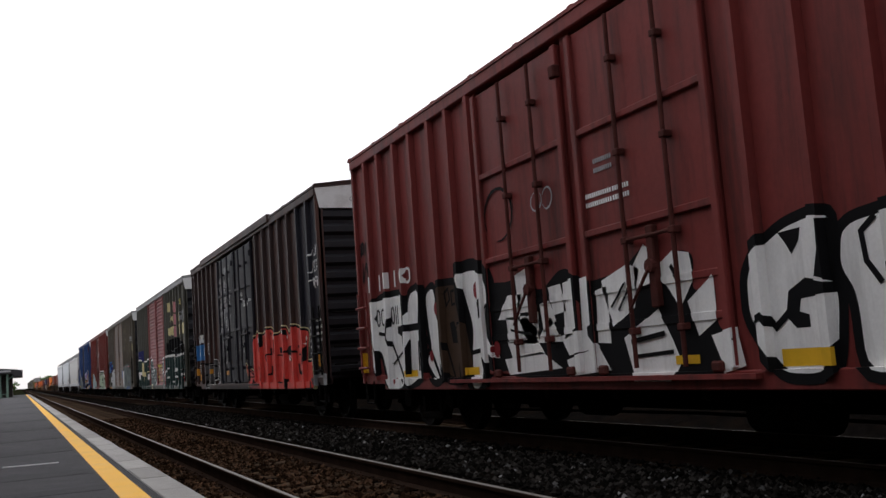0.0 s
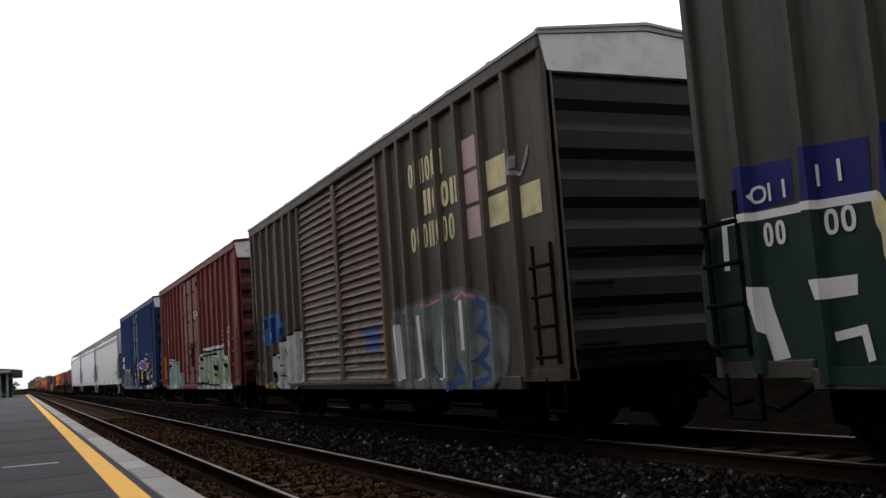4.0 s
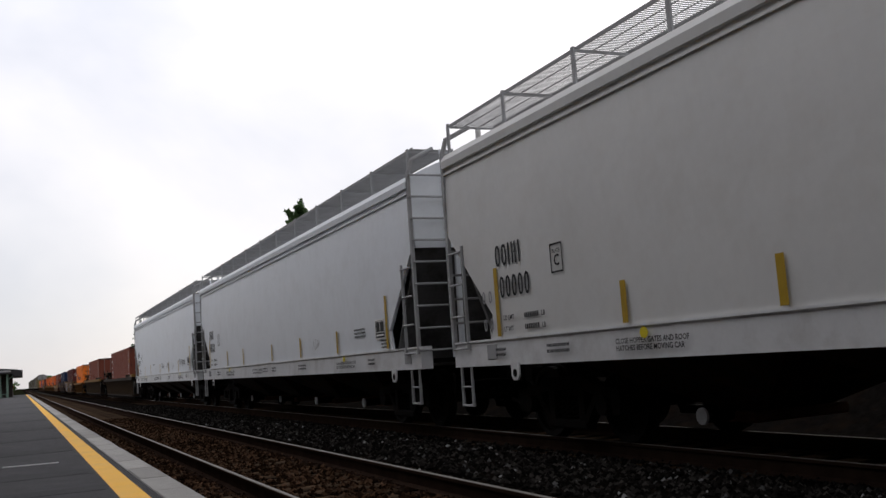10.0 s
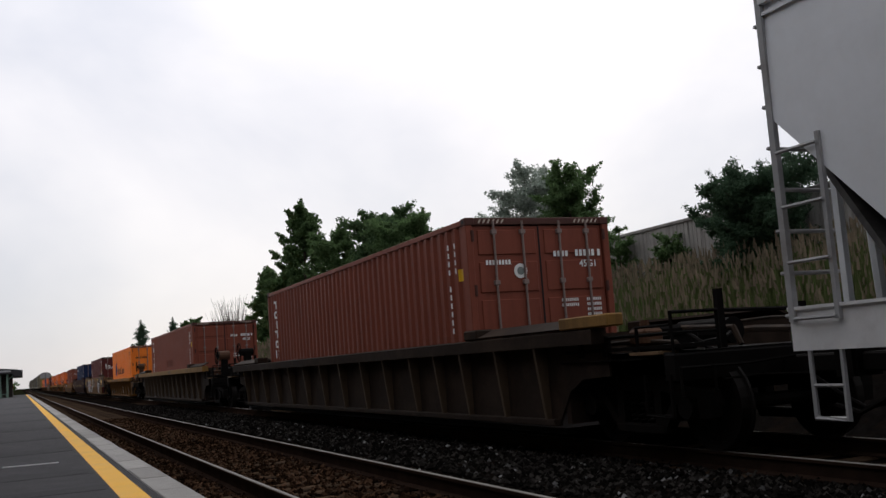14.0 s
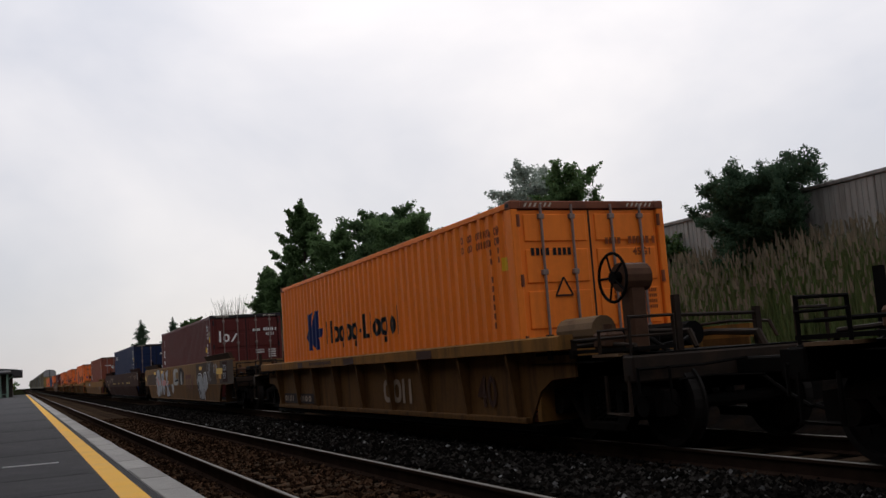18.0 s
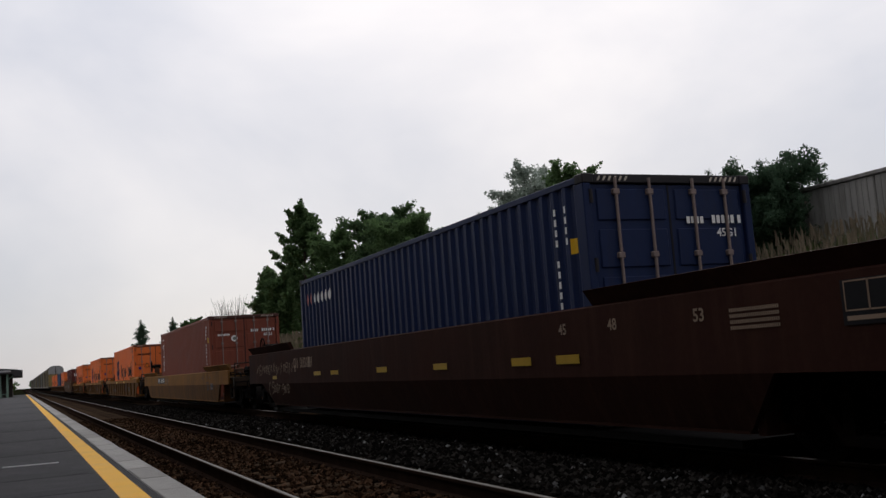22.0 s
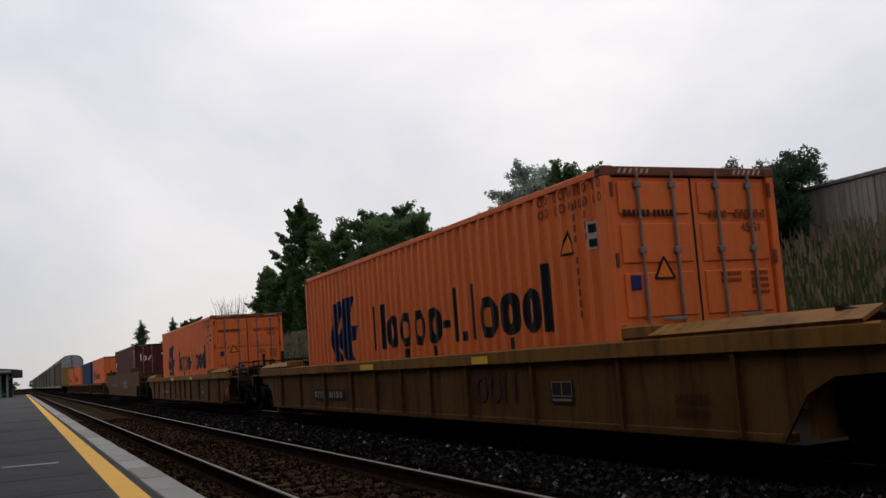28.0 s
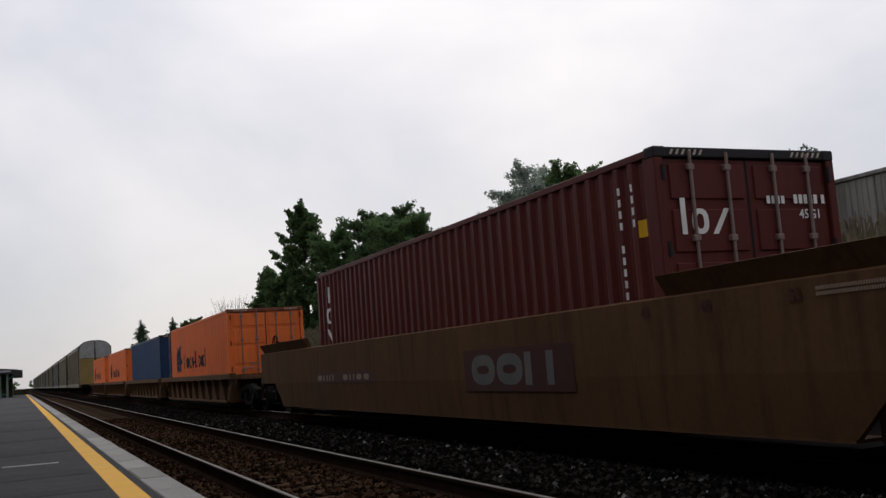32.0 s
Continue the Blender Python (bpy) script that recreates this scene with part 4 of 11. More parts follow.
# ---- boxcars ----
def boxcar(u0, u1, colours, posts, doors, door_kind, end_ribs, label, white_end=True, roof="galv_roof", top=4.83):
    """A boxcar from u0 (front) to u1. doors: (u_low, u_high) pairs; posts: places of the outside posts."""
    c, half = (u0 + u1) / 2, (u1 - u0) / 2
    body, trim, door_mat, end_mat = colours
    root = on_rails("boxcar", c, label, "boxcar", "boxcars of the train")
    bottom = 0.66
    # side walls, with the door openings left free
    spans, y = [], -half
    for a, b in sorted((a - c, b - c) for a, b in doors):
        spans.append((y, a))
        y = b
    spans.append((y, half))
    for s in (-1, 1):
        for a, b in spans:
            if b - a > 0.03:
                part("side_wall", Mesh().box(min(s * 1.42, s * 1.47), max(s * 1.42, s * 1.47), a, b, bottom + 0.16, top - 0.2), body, root)
        part("side_sill", Mesh().box(min(s * 1.40, s * 1.525), max(s * 1.40, s * 1.525), -half + 1.1, half - 1.1, bottom, bottom + 0.17, 0.012), body, root)
        part("top_plate", Mesh().box(min(s * 1.40, s * 1.555), max(s * 1.40, s * 1.555), -half, half, top - 0.21, top - 0.04, 0.015), trim, root)
        for e in (-1, 1):
            part("corner_post", Mesh().box(min(s * 1.38, s * 1.535), max(s * 1.38, s * 1.535), min(e * half, e * (half - 0.09)), max(e * half, e * (half - 0.09)), bottom + 0.1, top - 0.2, 0.012), body, root)
            part("end_sill", Mesh().box(min(s * 1.36, s * 1.5), max(s * 1.36, s * 1.5), min(e * (half - 1.12), e * half), max(e * (half - 1.12), e * half), bottom + 0.09, bottom + 0.24, 0.01), body, root)
    post = Mesh().prism([(-1.56, -0.045), (-1.56, 0.045), (-1.465, 0.055), (-1.465, -0.055)], "z", bottom + 0.165, top - 0.205).data("side_post", M[body])
    knots = []
    for u in posts:
        y = u - c
        part("side_post", post, None, root, at=(0, y, 0))
        part("side_post", post, None, root, at=pose(0, y, 0, 0, 0, 180) @ Matrix.Translation((0, 0, 0)))
        knots += [(y - 0.0555, -1.47), (y - 0.0455, -1.56), (y + 0.0455, -1.56), (y + 0.0555, -1.47)]
    knots += [(-half, -1.535), (-half + 0.09, -1.535), (-half + 0.0905, -1.47), (half - 0.0905, -1.47), (half - 0.09, -1.535), (half, -1.535)]
    # roof
    prof = [(-1.57, top - 0.045), (-1.57, top), (0, top + 0.17), (1.57, top), (1.57, top - 0.045), (0, top + 0.11)]
    rm = Mesh().prism(prof, "y", -half - 0.03, half + 0.03)
    n = int(half * 2 / 1.25)
    for i in range(n + 1):
        y = -half + 2 * half * i / n
        rm.prism([(-1.55, top + 0.002), (0, top + 0.172), (1.55, top + 0.002), (1.55, top + 0.03), (0, top + 0.21), (-1.55, top + 0.03)], "y", y - 0.05, y + 0.05)
    part("roof", rm, roof, root)
    # ends: pressed ribs across
    for e in (-1, 1):
        pts, z0, z1 = [], bottom + 0.2, (top - 0.46 if white_end else top - 0.05)
        h = (z1 - z0) / end_ribs
        y_in, y_out = half - 0.10, half - 0.012
        for i in range(end_ribs):
            z = z0 + i * h
            pts += [(e * y_in, z + 0.02 * h), (e * y_in, z + 0.22 * h), (e * y_out, z + 0.42 * h), (e * y_out, z + 0.78 * h), (e * y_in, z + 0.98 * h)]
        outline = [(e * (half - 0.16), z0)] + pts + [(e * (half - 0.16), z1)]
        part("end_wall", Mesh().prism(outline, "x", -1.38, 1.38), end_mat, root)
        if white_end:
            em = Mesh().prism([(-1.45, top - 0.47), (1.45, top - 0.47), (1.53, top - 0.05), (0, top + 0.1), (-1.53, top - 0.05)], "y", min(e * (half - 0.1), e * (half + 0.01)), max(e * (half - 0.1), e * (half + 0.01)))
            part("end_panel", em, "end_white", root, "white painted panel across the top of the end")
        ladder(root, -1.56, e * (half - 0.08) - (0.42 if e > 0 else 0), e * (half - 0.08) + (0 if e > 0 else 0.42), 0.95, 2.35, 4, "under" if end_mat == "end_black" else body)
        for z in (1.15, 1.5, 1.85, 2.2):
            part("grab_iron", Mesh().pipe([(-1.3, e * half, z), (-1.3, e * (half + 0.07), z), (-0.85, e * (half + 0.07), z), (-0.85, e * half, z)], 0.016, 5), "under", root)
        sm = Mesh().pipe([(-1.5, e * (half - 0.1), 0.8), (-1.5, e * (half - 0.1), 0.42), (-1.5, e * (half - 0.5), 0.42), (-1.5, e * (half - 0.5), 0.8)], 0.018, 5)
        part("stirrup_step", sm, "under", root)
    part("crossover_platform", Mesh().box(-1.2, 1.2, -half - 0.42, -half - 0.01, 1.02, 1.05), "under", root)
    hw = Mesh().ring((0.75, -half - 0.2, 2.45), "y", 0.27, 0.018, 20, 5)
    for i in range(5):
        a = i * 1.2566
        hw.rod((0.75, -half - 0.2, 2.45), (0.75 + 0.27 * math.cos(a), -half - 0.2, 2.45 + 0.27 * math.sin(a)), 0.012, 5)
    hw.rod((0.75, -half - 0.2, 2.45), (0.75, -half, 2.45), 0.03, 8)
    part("brake_wheel", hw, "under", root)
    side = Side(knots)
    side.bands = [(-half + 1.1, half - 1.1, bottom, bottom + 0.17, -1.525)]
    # doors
    for s in (-1, 1):
        for a, b in doors:
            boxcar_door(root, a - c, b - c, bottom + 0.17, top - 0.22, door_mat, door_kind, s)
    for a, b in doors:
        side.k = [k for k in side.k if not a - c - 0.01 < k[0] < b - c + 0.01]
        x = -1.5 if door_kind == "plug" else -1.485
        side.k += [(a - c, -1.47), (a - c + 0.0005, x), (b - c - 0.0005, x), (b - c, -1.47)]
        z0, z1 = bottom + 0.17, top - 0.22
        if door_kind == "plug":
            for f, out in ((0.12, -1.513), (0.22, -1.513), (0.385, -1.545)):
                z = z0 + (z1 - z0) * f
                side.bands.append((a - c + 0.04, b - c - 0.04, z, z + 0.075, out))
            for y in (a - c + 0.05, b - c - 0.05):
                side.bands.append((y - 0.05, y + 0.05, z0 + 0.03, z1 - 0.06, -1.555))
                side.k += [(y - 0.0495, x), (y - 0.0505, x), (y + 0.0495, x), (y + 0.0505, x)]
        else:
            side.waves.append((a - c + 0.05, b - c - 0.05, [(z, -q) for q, z in door_ridges(z0, z1)]))
    side.k.sort()
    part("door_track", Mesh().box(-1.60, -1.47, min(a for a, b in doors) - c - 0.3, max(b for a, b in doors) - c + 1.2, bottom + 0.10, bottom + 0.145), body, root)
    underframe(root, half - 0.2, bottom + 0.02)
    for e in (-1, 1):
        truck(root, e * (half - 2.0))
    couplers(root, half)
    return root, side, c


def door_ridges(z0, z1, n=25):
    """The pressed ridges of a corrugated door, (depth, height) from foot to top."""
    pts, h = [], (z1 - z0) / n
    for i in range(n):
        z = z0 + i * h
        pts += [(1.456, z + 0.01 * h), (1.514, z + 0.10 * h), (1.514, z + 0.17 * h), (1.474, z + 0.46 * h), (1.458, z + 0.97 * h)]
    return pts


def boxcar_door(root, a, b, z0, z1, mat, kind, s):
    def bx(m, x0, x1, *rest):
        return m.box(min(s * x0, s * x1), max(s * x0, s * x1), *rest)
    if kind == "plug":
        d = part("door", bx(Mesh(), 1.42, 1.50, a + 0.03, b - 0.03, z0 + 0.02, z1 - 0.05, 0.015), mat, root)
        w, gear = b - a, "door_gear" if mat in ("maroon", "oxide") else "tar_door"
        for f in (0.12, 0.22, 0.385, 0.68):
            z = z0 + (z1 - z0) * f
            part("door_rail", bx(Mesh(), 1.49, 1.545 if f > 0.3 else 1.513, a + 0.04, b - 0.04, z, z + 0.075, 0.01), mat, d)
        for f in (0.28, 0.62):
            part("lock_rod", Mesh().rod((s * 1.57, a + w * f, z0 + 0.05), (s * 1.57, a + w * f, z1 - 0.1), 0.024, 8), gear, d)
        for y in (a + 0.05, b - 0.05):
            part("door_stile", bx(Mesh(), 1.49, 1.555, y - 0.05, y + 0.05, z0 + 0.03, z1 - 0.06, 0.012), mat, d)
        h = bx(Mesh(), 1.50, 1.575, a + w * 0.42, a + w * 0.47, z0 + 0.62, z0 + 1.42, 0.012)
        h.rod((s * 1.55, a + w * 0.445, z0 + 1.02), (s * 1.61, a + w * 0.445, z0 + 1.02), 0.07, 12)
        h.pipe([(s * 1.60, a + w * 0.445, z0 + 1.02), (s * 1.62, a + w * 0.445, z0 + 0.98), (s * 1.62, a + w * 0.60, z0 + 0.62)], 0.016, 6)
        part("door_handle", h, gear, d)
        for f in (0.28, 0.62):
            for g in (0.1, 0.34, 0.58, 0.84):
                z = z0 + (z1 - z0) * g
                part("rod_guide", bx(Mesh(), 1.5, 1.6, a + w * f - 0.045, a + w * f + 0.045, z, z + 0.07, 0.01), gear, d)
        part("cross_rod", Mesh().rod((s * 1.575, a + w * 0.28, z0 + 1.32), (s * 1.575, a + w * 0.62, z0 + 1.32), 0.02, 8), gear, d)
        for y in (a + w * 0.10, b - w * 0.10):
            part("door_roller", bx(Mesh(), 1.51, 1.575, y - 0.07, y + 0.07, z0 - 0.01, z0 + 0.09, 0.02), gear, d)
        bx(rl2 := Mesh(), 1.5, 1.6, a - 0.02, a + 0.1, z1 - 0.45, z1 - 0.3, 0.015)
        part("door_stop", rl2, gear, d)
    else:
        outline = [(1.42, z0)] + door_ridges(z0, z1) + [(1.42, z1)]
        d = part("door", Mesh().prism([(s * p[0], p[1]) for p in outline], "y", a + 0.05, b - 0.05), mat, root)
        for y in (a + 0.03, b - 0.03):
            part("door_stile", bx(Mesh(), 1.45, 1.54, y - 0.04, y + 0.04, z0, z1, 0.012), mat, d)
        hd = Mesh().pipe([(s * 1.54, b - 0.1, z0 + 0.9), (s * 1.6, b - 0.1, z0 + 0.9), (s * 1.6, b - 0.4, z0 + 0.86)], 0.02, 6)
        part("door_handle", hd, mat, d)


def data_block(root, side, y_left, z_top, rows=6):
    """Rows of small measuring data in white."""
    rnd = random.Random(int(abs(y_left) * 100))
    polys = []
    for r in range(rows):
        z = z_top - r * 0.135
        for a, w in ((0.0, 0.16), (0.20, 0.1), (0.42, 0.13)):
            n = max(2, round(w * rnd.uniform(0.7, 1.1) / 0.036))
            for i in range(n):
                polys.append(rect(y_left - a - i * 0.036 - 0.022, y_left - a - i * 0.036, z - 0.055, z))
    part("data_lettering", side.paint(polys, 0.009), "white", root)


def placard(root, side, y_left, z_top, w=0.52, h=0.36, border=True):
    if border:
        part("placard_border", side.paint([rect(y_left - w - 0.025, y_left + 0.025, z_top - h - 0.025, z_top + 0.025)], 0.0055), "white", root)
    part("placard", side.paint([rect(y_left - w, y_left, z_top - h, z_top)], 0.008), "black", root, "black stencilled inspection panel with white frames")
    f = []
    for k in (0, 0.45):
        a, b = y_left - 0.03 - k * w, y_left - 0.03 - k * w - 0.46 * w
        f += [rect(b, a, z_top - 0.02, z_top - 0.008), rect(b, a, z_top - h * 0.7, z_top - h * 0.7 + 0.012), rect(a - 0.012, a, z_top - h * 0.7, z_top - 0.01), rect(b, b + 0.012, z_top - h * 0.7, z_top - 0.01)]
    f += [rect(y_left - w + 0.04, y_left - 0.04, z_top - h * 0.9, z_top - h * 0.8)]
    part("placard_frame", side.paint(f, 0.011), "white" if border else "ghost", root)


def plate_mark(root, side, y_left, z_top, letter, mat="white", s=0.27):
    a, b, t, z = y_left - s, y_left, z_top, z_top - s * 1.25
    part("plate_frame", side.paint([rect(a, b, t - 0.02, t), rect(a, b, z, z + 0.02), rect(a, a + 0.02, z, t), rect(b - 0.02, b, z, t)], 0.009), mat, root)
    y = (a + b) / 2
    x = side.x(y) - 0.009
    words(root, "PLATE", 0.167 * s, mat, (x, y, t - 0.41 * s), align="CENTER")
    words(root, letter, 0.48 * s, mat, (x, y, z + 0.3 * s), align="CENTER")


def reflectors(root, side, marks, mat="reflector", name="reflector"):
    for y0, y1, z0, z1 in marks:
        part(name, side.paint([rect(y0, y1, z0, z1)], 0.013), mat, root)


# ---- covered hoppers ----
def hopper(u0, u1, tint, label, mark_w, extra=None):
    c, half = (u0 + u1) / 2, (u1 - u0) / 2
    root = on_rails("covered_hopper", c, label, "hopper car", "covered hoppers of the train")
    mat = tint
    eave, knee, sill = 3.86, 2.84, 1.29
    cut = 1.22
    # curved side sheets: cross-section x(z), cut away towards the ends below the knee
    zs = [1.27, 1.62, 2.2, 2.84, 3.3, 3.62, 3.86]
    xs = [1.548, 1.556, 1.563, 1.565, 1.558, 1.545, 1.53]
    for s in (-1, 1):
        m = Mesh()
        cols = []
        for e in (-1, 1):
            for t in (0.0, 1.0):
                col = []
                for z, x in zip(zs, xs):
                    inset = 0.0 if z >= knee else cut * min(1.0, (knee - z) / (knee - 1.62)) - (0.08 if z < 1.5 else 0)
                    col.append((s * (x if t == 0 else x - 0.05), e * (half - inset), z))
                cols.append(col)
        k = len(m.v)
        for col in cols:
            m.v += col
        n = len(zs)

        def quad(a, b):
            for i in range(n - 1):
                m.f.append((k + a * n + i, k + b * n + i, k + b * n + i + 1, k + a * n + i + 1))
        quad(0, 2), quad(1, 3), quad(0, 1), quad(2, 3)
        m.f.append((k + n - 1, k + 2 * n + n - 1, k + 3 * n + n - 1, k + n + n - 1))
        part("side_sheet", m, mat, root, smooth=False)
        part("side_sill", Mesh().prism([(s * 1.36, 0.97), (s * 1.55, 0.97), (s * 1.55, 1.27), (s * 1.575, 1.29), (s * 1.575, 1.315), (s * 1.36, 1.315)], "y", -half - 0.05, half + 0.05), "hopper_sill", root)
        part("eave_rail", Mesh().prism([(s * 1.50, 3.78), (s * 1.59, 3.78), (s * 1.60, 3.88), (s * 1.55, 3.97), (s * 1.46, 3.98)], "y", -half + 0.02, half - 0.02), mat, root)
        part("seam_rail", Mesh().box(min(s * 1.545, s * 1.572), max(s * 1.545, s * 1.572), -half + 0.03, half - 0.03, 3.685, 3.715), mat, root)
    # roof, a low arch
    arch = [(-1.5 + 3.0 * i / 14, 3.97 + 0.42 * (1 - ((i - 7) / 7) ** 2)) for i in range(15)]
    part("roof", Mesh().prism(arch + [(p[0], p[1] - 0.05) for p in arch[::-1]], "y", -half + 0.03, half - 0.03), mat, root)
    for e in (-1, 1):
        part("end_sheet", Mesh().prism([(-1.5, knee), (1.5, knee), (1.5, 3.97)] + arch[::-1][1:-1] + [(-1.5, 3.97)], "y", min(e * (half - 0.06), e * (half - 0.01)), max(e * (half - 0.06), e * (half - 0.01))), mat, root)
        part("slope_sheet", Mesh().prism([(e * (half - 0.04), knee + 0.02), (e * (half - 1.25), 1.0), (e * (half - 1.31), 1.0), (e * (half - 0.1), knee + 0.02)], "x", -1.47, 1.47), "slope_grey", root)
        part("end_deck", Mesh().box(-1.36, 1.36, min(e * (half + 0.04), e * (half - 1.0)), max(e * (half + 0.04), e * (half - 1.0)), 1.05, 1.12), "under", root)
        for x in (-0.75, 0.75):
            part("end_strut", Mesh().rod((x, e * (half - 0.1), knee), (x, e * (half - 0.16), 1.12), 0.05, 6), mat, root)
        # corner posts, end ladders and side ladders
        post = Mesh().box(-1.58, -1.53, min(e * (half + 0.03), e * (half - 0.03)), max(e * (half + 0.03), e * (half - 0.03)), 1.2, 4.02)
        post.pipe([(-1.55, e * half, 4.0), (-1.48, e * half, 4.22), (-1.1, e * half, 4.42)], 0.035, 6)
        part("corner_post", post, "rail_grey", root)
        part("corner_post", Mesh().box(-0.98, -0.92, min(e * (half + 0.03), e * (half - 0.03)), max(e * (half + 0.03), e * (half - 0.03)), 1.1, 4.4), mat, root)
        for i in range(9):
            z = 1.25 + i * 0.34
            part("end_rung", Mesh().pipe([(-1.55, e * (half + 0.02), z), (-1.55, e * (half + 0.08), z), (-0.95, e * (half + 0.08), z), (-0.95, e * (half + 0.02), z)], 0.013, 5), "rail_grey", root)
        y0, y1 = (-half + 0.05, -half + 0.47) if e < 0 else (half - 0.47, half - 0.05)
        yo = y1 if e < 0 else y0
        sl = Mesh().box(-1.59, -1.55, yo - 0.02, yo + 0.02, 1.2, 2.62)
        for i in range(4):
            z = 1.22 + i * 0.44
            sl.pipe([(-1.6, y0, z), (-1.6, y1, z)], 0.016, 5)
        part("side_ladder", sl, "rail_grey", root)
        st = Mesh().pipe([(-1.53, y0 + 0.05, 0.97), (-1.53, y0 + 0.05, 0.45), (-1.53, y1 - 0.05, 0.45), (-1.53, y1 - 0.05, 0.97)], 0.02, 5)
        st.pipe([(-1.53, y0 + 0.05, 0.7), (-1.53, y1 - 0.05, 0.7)], 0.016, 5)
        part("stirrup_step", st, "rail_grey", root)
        yl = e * (half - (1.75 if e > 0 else 1.1))
        lug = part("pulling_lug", Mesh().prism([(yl - 0.10, 1.0), (yl + 0.10, 1.0), (yl + 0.10, 0.84), (yl + 0.05, 0.78), (yl - 0.05, 0.78), (yl - 0.10, 0.84)], "x", -1.575, -1.552), "hopper_sill", root)
        part("lug_hole", Mesh().rod((-1.58, yl, 0.87), (-1.57, yl, 0.87), 0.05, 14), "under", lug)
        part("sill_plate", Mesh().box(-1.562, -1.551, yl + e * 0.62 - 0.13, yl + e * 0.62 + 0.13, 1.06, 1.24), "rail_grey", root)
        bw = Mesh().ring((-0.45, e * (half - 0.55), 1.95), "y", 0.26, 0.016, 18, 5)
        bw.rod((-0.45, e * (half - 0.55), 1.95), (-0.45, e * (half - 0.72), 1.95), 0.12, 10)
        if e > 0:
            part("brake_wheel", bw, "under", root)
            part("brake_valve", Mesh().box(0.2, 0.55, e * half - 0.75, e * half - 0.4, 1.12, 1.5, 0.03).pipe([(0.3, half - 0.5, 1.5), (-0.4, half - 0.5, 1.6), (-0.9, half - 0.55, 1.2)], 0.02, 5), "under", root)
    # roof walk: grating on brackets, hand rail edge, hatch trough
    wm = Mesh()
    pitch, deep = (0.05, 0.004) if tint == "hopper_a" else (0.036, 0.011)
    y = -half + 0.1
    while y < half - 0.1:
        wm.box(-1.42, -0.72, y, y + 0.011, 4.415 - deep, 4.415 + deep)
        y += pitch
    for x, d in ((-1.42, 0.022), (-1.19, 0.004), (-0.95, 0.004), (-0.72, 0.022)):
        wm.box(x - 0.008, x + 0.008, -half + 0.05, half - 0.05, 4.415 - d, 4.415 + d)
    part("roof_walk", wm, "walk_grey", root, "open steel grating along the roof edge")
    wm2 = Mesh()
    for x in (0.72, 1.07, 1.42):
        wm2.box(x - 0.02, x + 0.02, -half + 0.05, half - 0.05, 4.395, 4.44)
    part("roof_walk", wm2, "walk_grey", root)
    br = Mesh().box(-1.5, -1.475, -0.03, 0.03, 3.97, 4.42).box(-1.49, -0.7, -0.015, 0.015, 4.365, 4.395).data("walk_bracket", M["rail_grey"])
    n = 11
    for i in range(n + 1):
        part("walk_bracket", br, None, root, at=(0, -half + 0.12 + (2 * half - 0.24) * i / n, 0))
    part("roof_hatch", Mesh().box(-0.35, 0.35, -half + 0.8, half - 0.8, 4.36, 4.48, 0.03), mat, root)
    # discharge hoppers below
    for i in range(4):
        y = (i - 1.5) * (2 * half - 5.6) / 4
        w = (2 * half - 5.6) / 8
        hm = Mesh()
        k = len(hm.v)
        hm.v += [(-1.36, y - w, 0.98), (1.36, y - w, 0.98), (1.36, y + w, 0.98), (-1.36, y + w, 0.98), (-0.45, y - 0.3, 0.38), (0.45, y - 0.3, 0.38), (0.45, y + 0.3, 0.38), (-0.45, y + 0.3, 0.38)]
        hm.f += [tuple(k + j for j in q) for q in ((0, 1, 5, 4), (1, 2, 6, 5), (2, 3, 7, 6), (3, 0, 4, 7), (4, 5, 6, 7), (3, 2, 1, 0))]
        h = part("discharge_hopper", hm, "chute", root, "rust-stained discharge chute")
        part("outlet_gate", Mesh().box(-0.62, 0.62, y - 0.36, y + 0.36, 0.27, 0.38, 0.02), "rusty_gate", h)
        part("outlet_cap", Mesh().rod((-0.98, y, 0.36), (-0.95, y, 0.36), 0.085, 14), "rail_grey", h)
        part("outlet_pipe", Mesh().rod((-0.949, y, 0.36), (-0.55, y, 0.36), 0.07, 10), "under", h)
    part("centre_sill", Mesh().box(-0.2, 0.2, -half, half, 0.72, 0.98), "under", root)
    # the side's profile changes with height only a little: paint lies on its widest line
    side = Side([(-half, -1.567), (half, -1.567)])
    low = Side([(-half, -1.577), (half, -1.577)])
    tape = [(half - 2.04, 0.85, 0.115)] if extra else []
    ys = [-half + 1.3, -half + 4.05, -half + 6.7, -half + 9.3, half - 6.4, half - 4.2, half - 1.42]
    hs = [0.87, 0.43, 0.43, 0.4, 0.42, 0.43, 0.87]
    for y, h in zip(ys, hs):
        part("reflector", side.paint([rect(y - 0.05, y + 0.05, 1.335, 1.335 + h)], 0.012), "hopper_tape", root)
    for k, (yy, ww, zt) in enumerate(((half - 1.45, 0.70, 2.46), (half - 1.52, 0.82, 2.06))):
        n = 4 if k == 0 else 5
        signs(root, side, yy, zt - 0.25, 0.27, [((ww / n - 0.04) / 0.27, 0, 1, ("oohh", "ooooo")[k][i]) for i in range(n)], "black", 0.15, name="car_mark")
    plate_mark(root, side, half - 2.82, 2.32, "C", "black", 0.27)
    words(root, "LD LMT", 0.06, "black", (-1.58, half - 1.56, 1.53))
    words(root, "LT WT", 0.06, "black", (-1.58, half - 1.56, 1.39))
    bars(root, side, half - 2.1, 1.59, [0.36], 0.06, "black", lines=2, pitch=2.3)
    words(root, "LB", 0.06, "black", (-1.58, half - 2.52, 1.53))
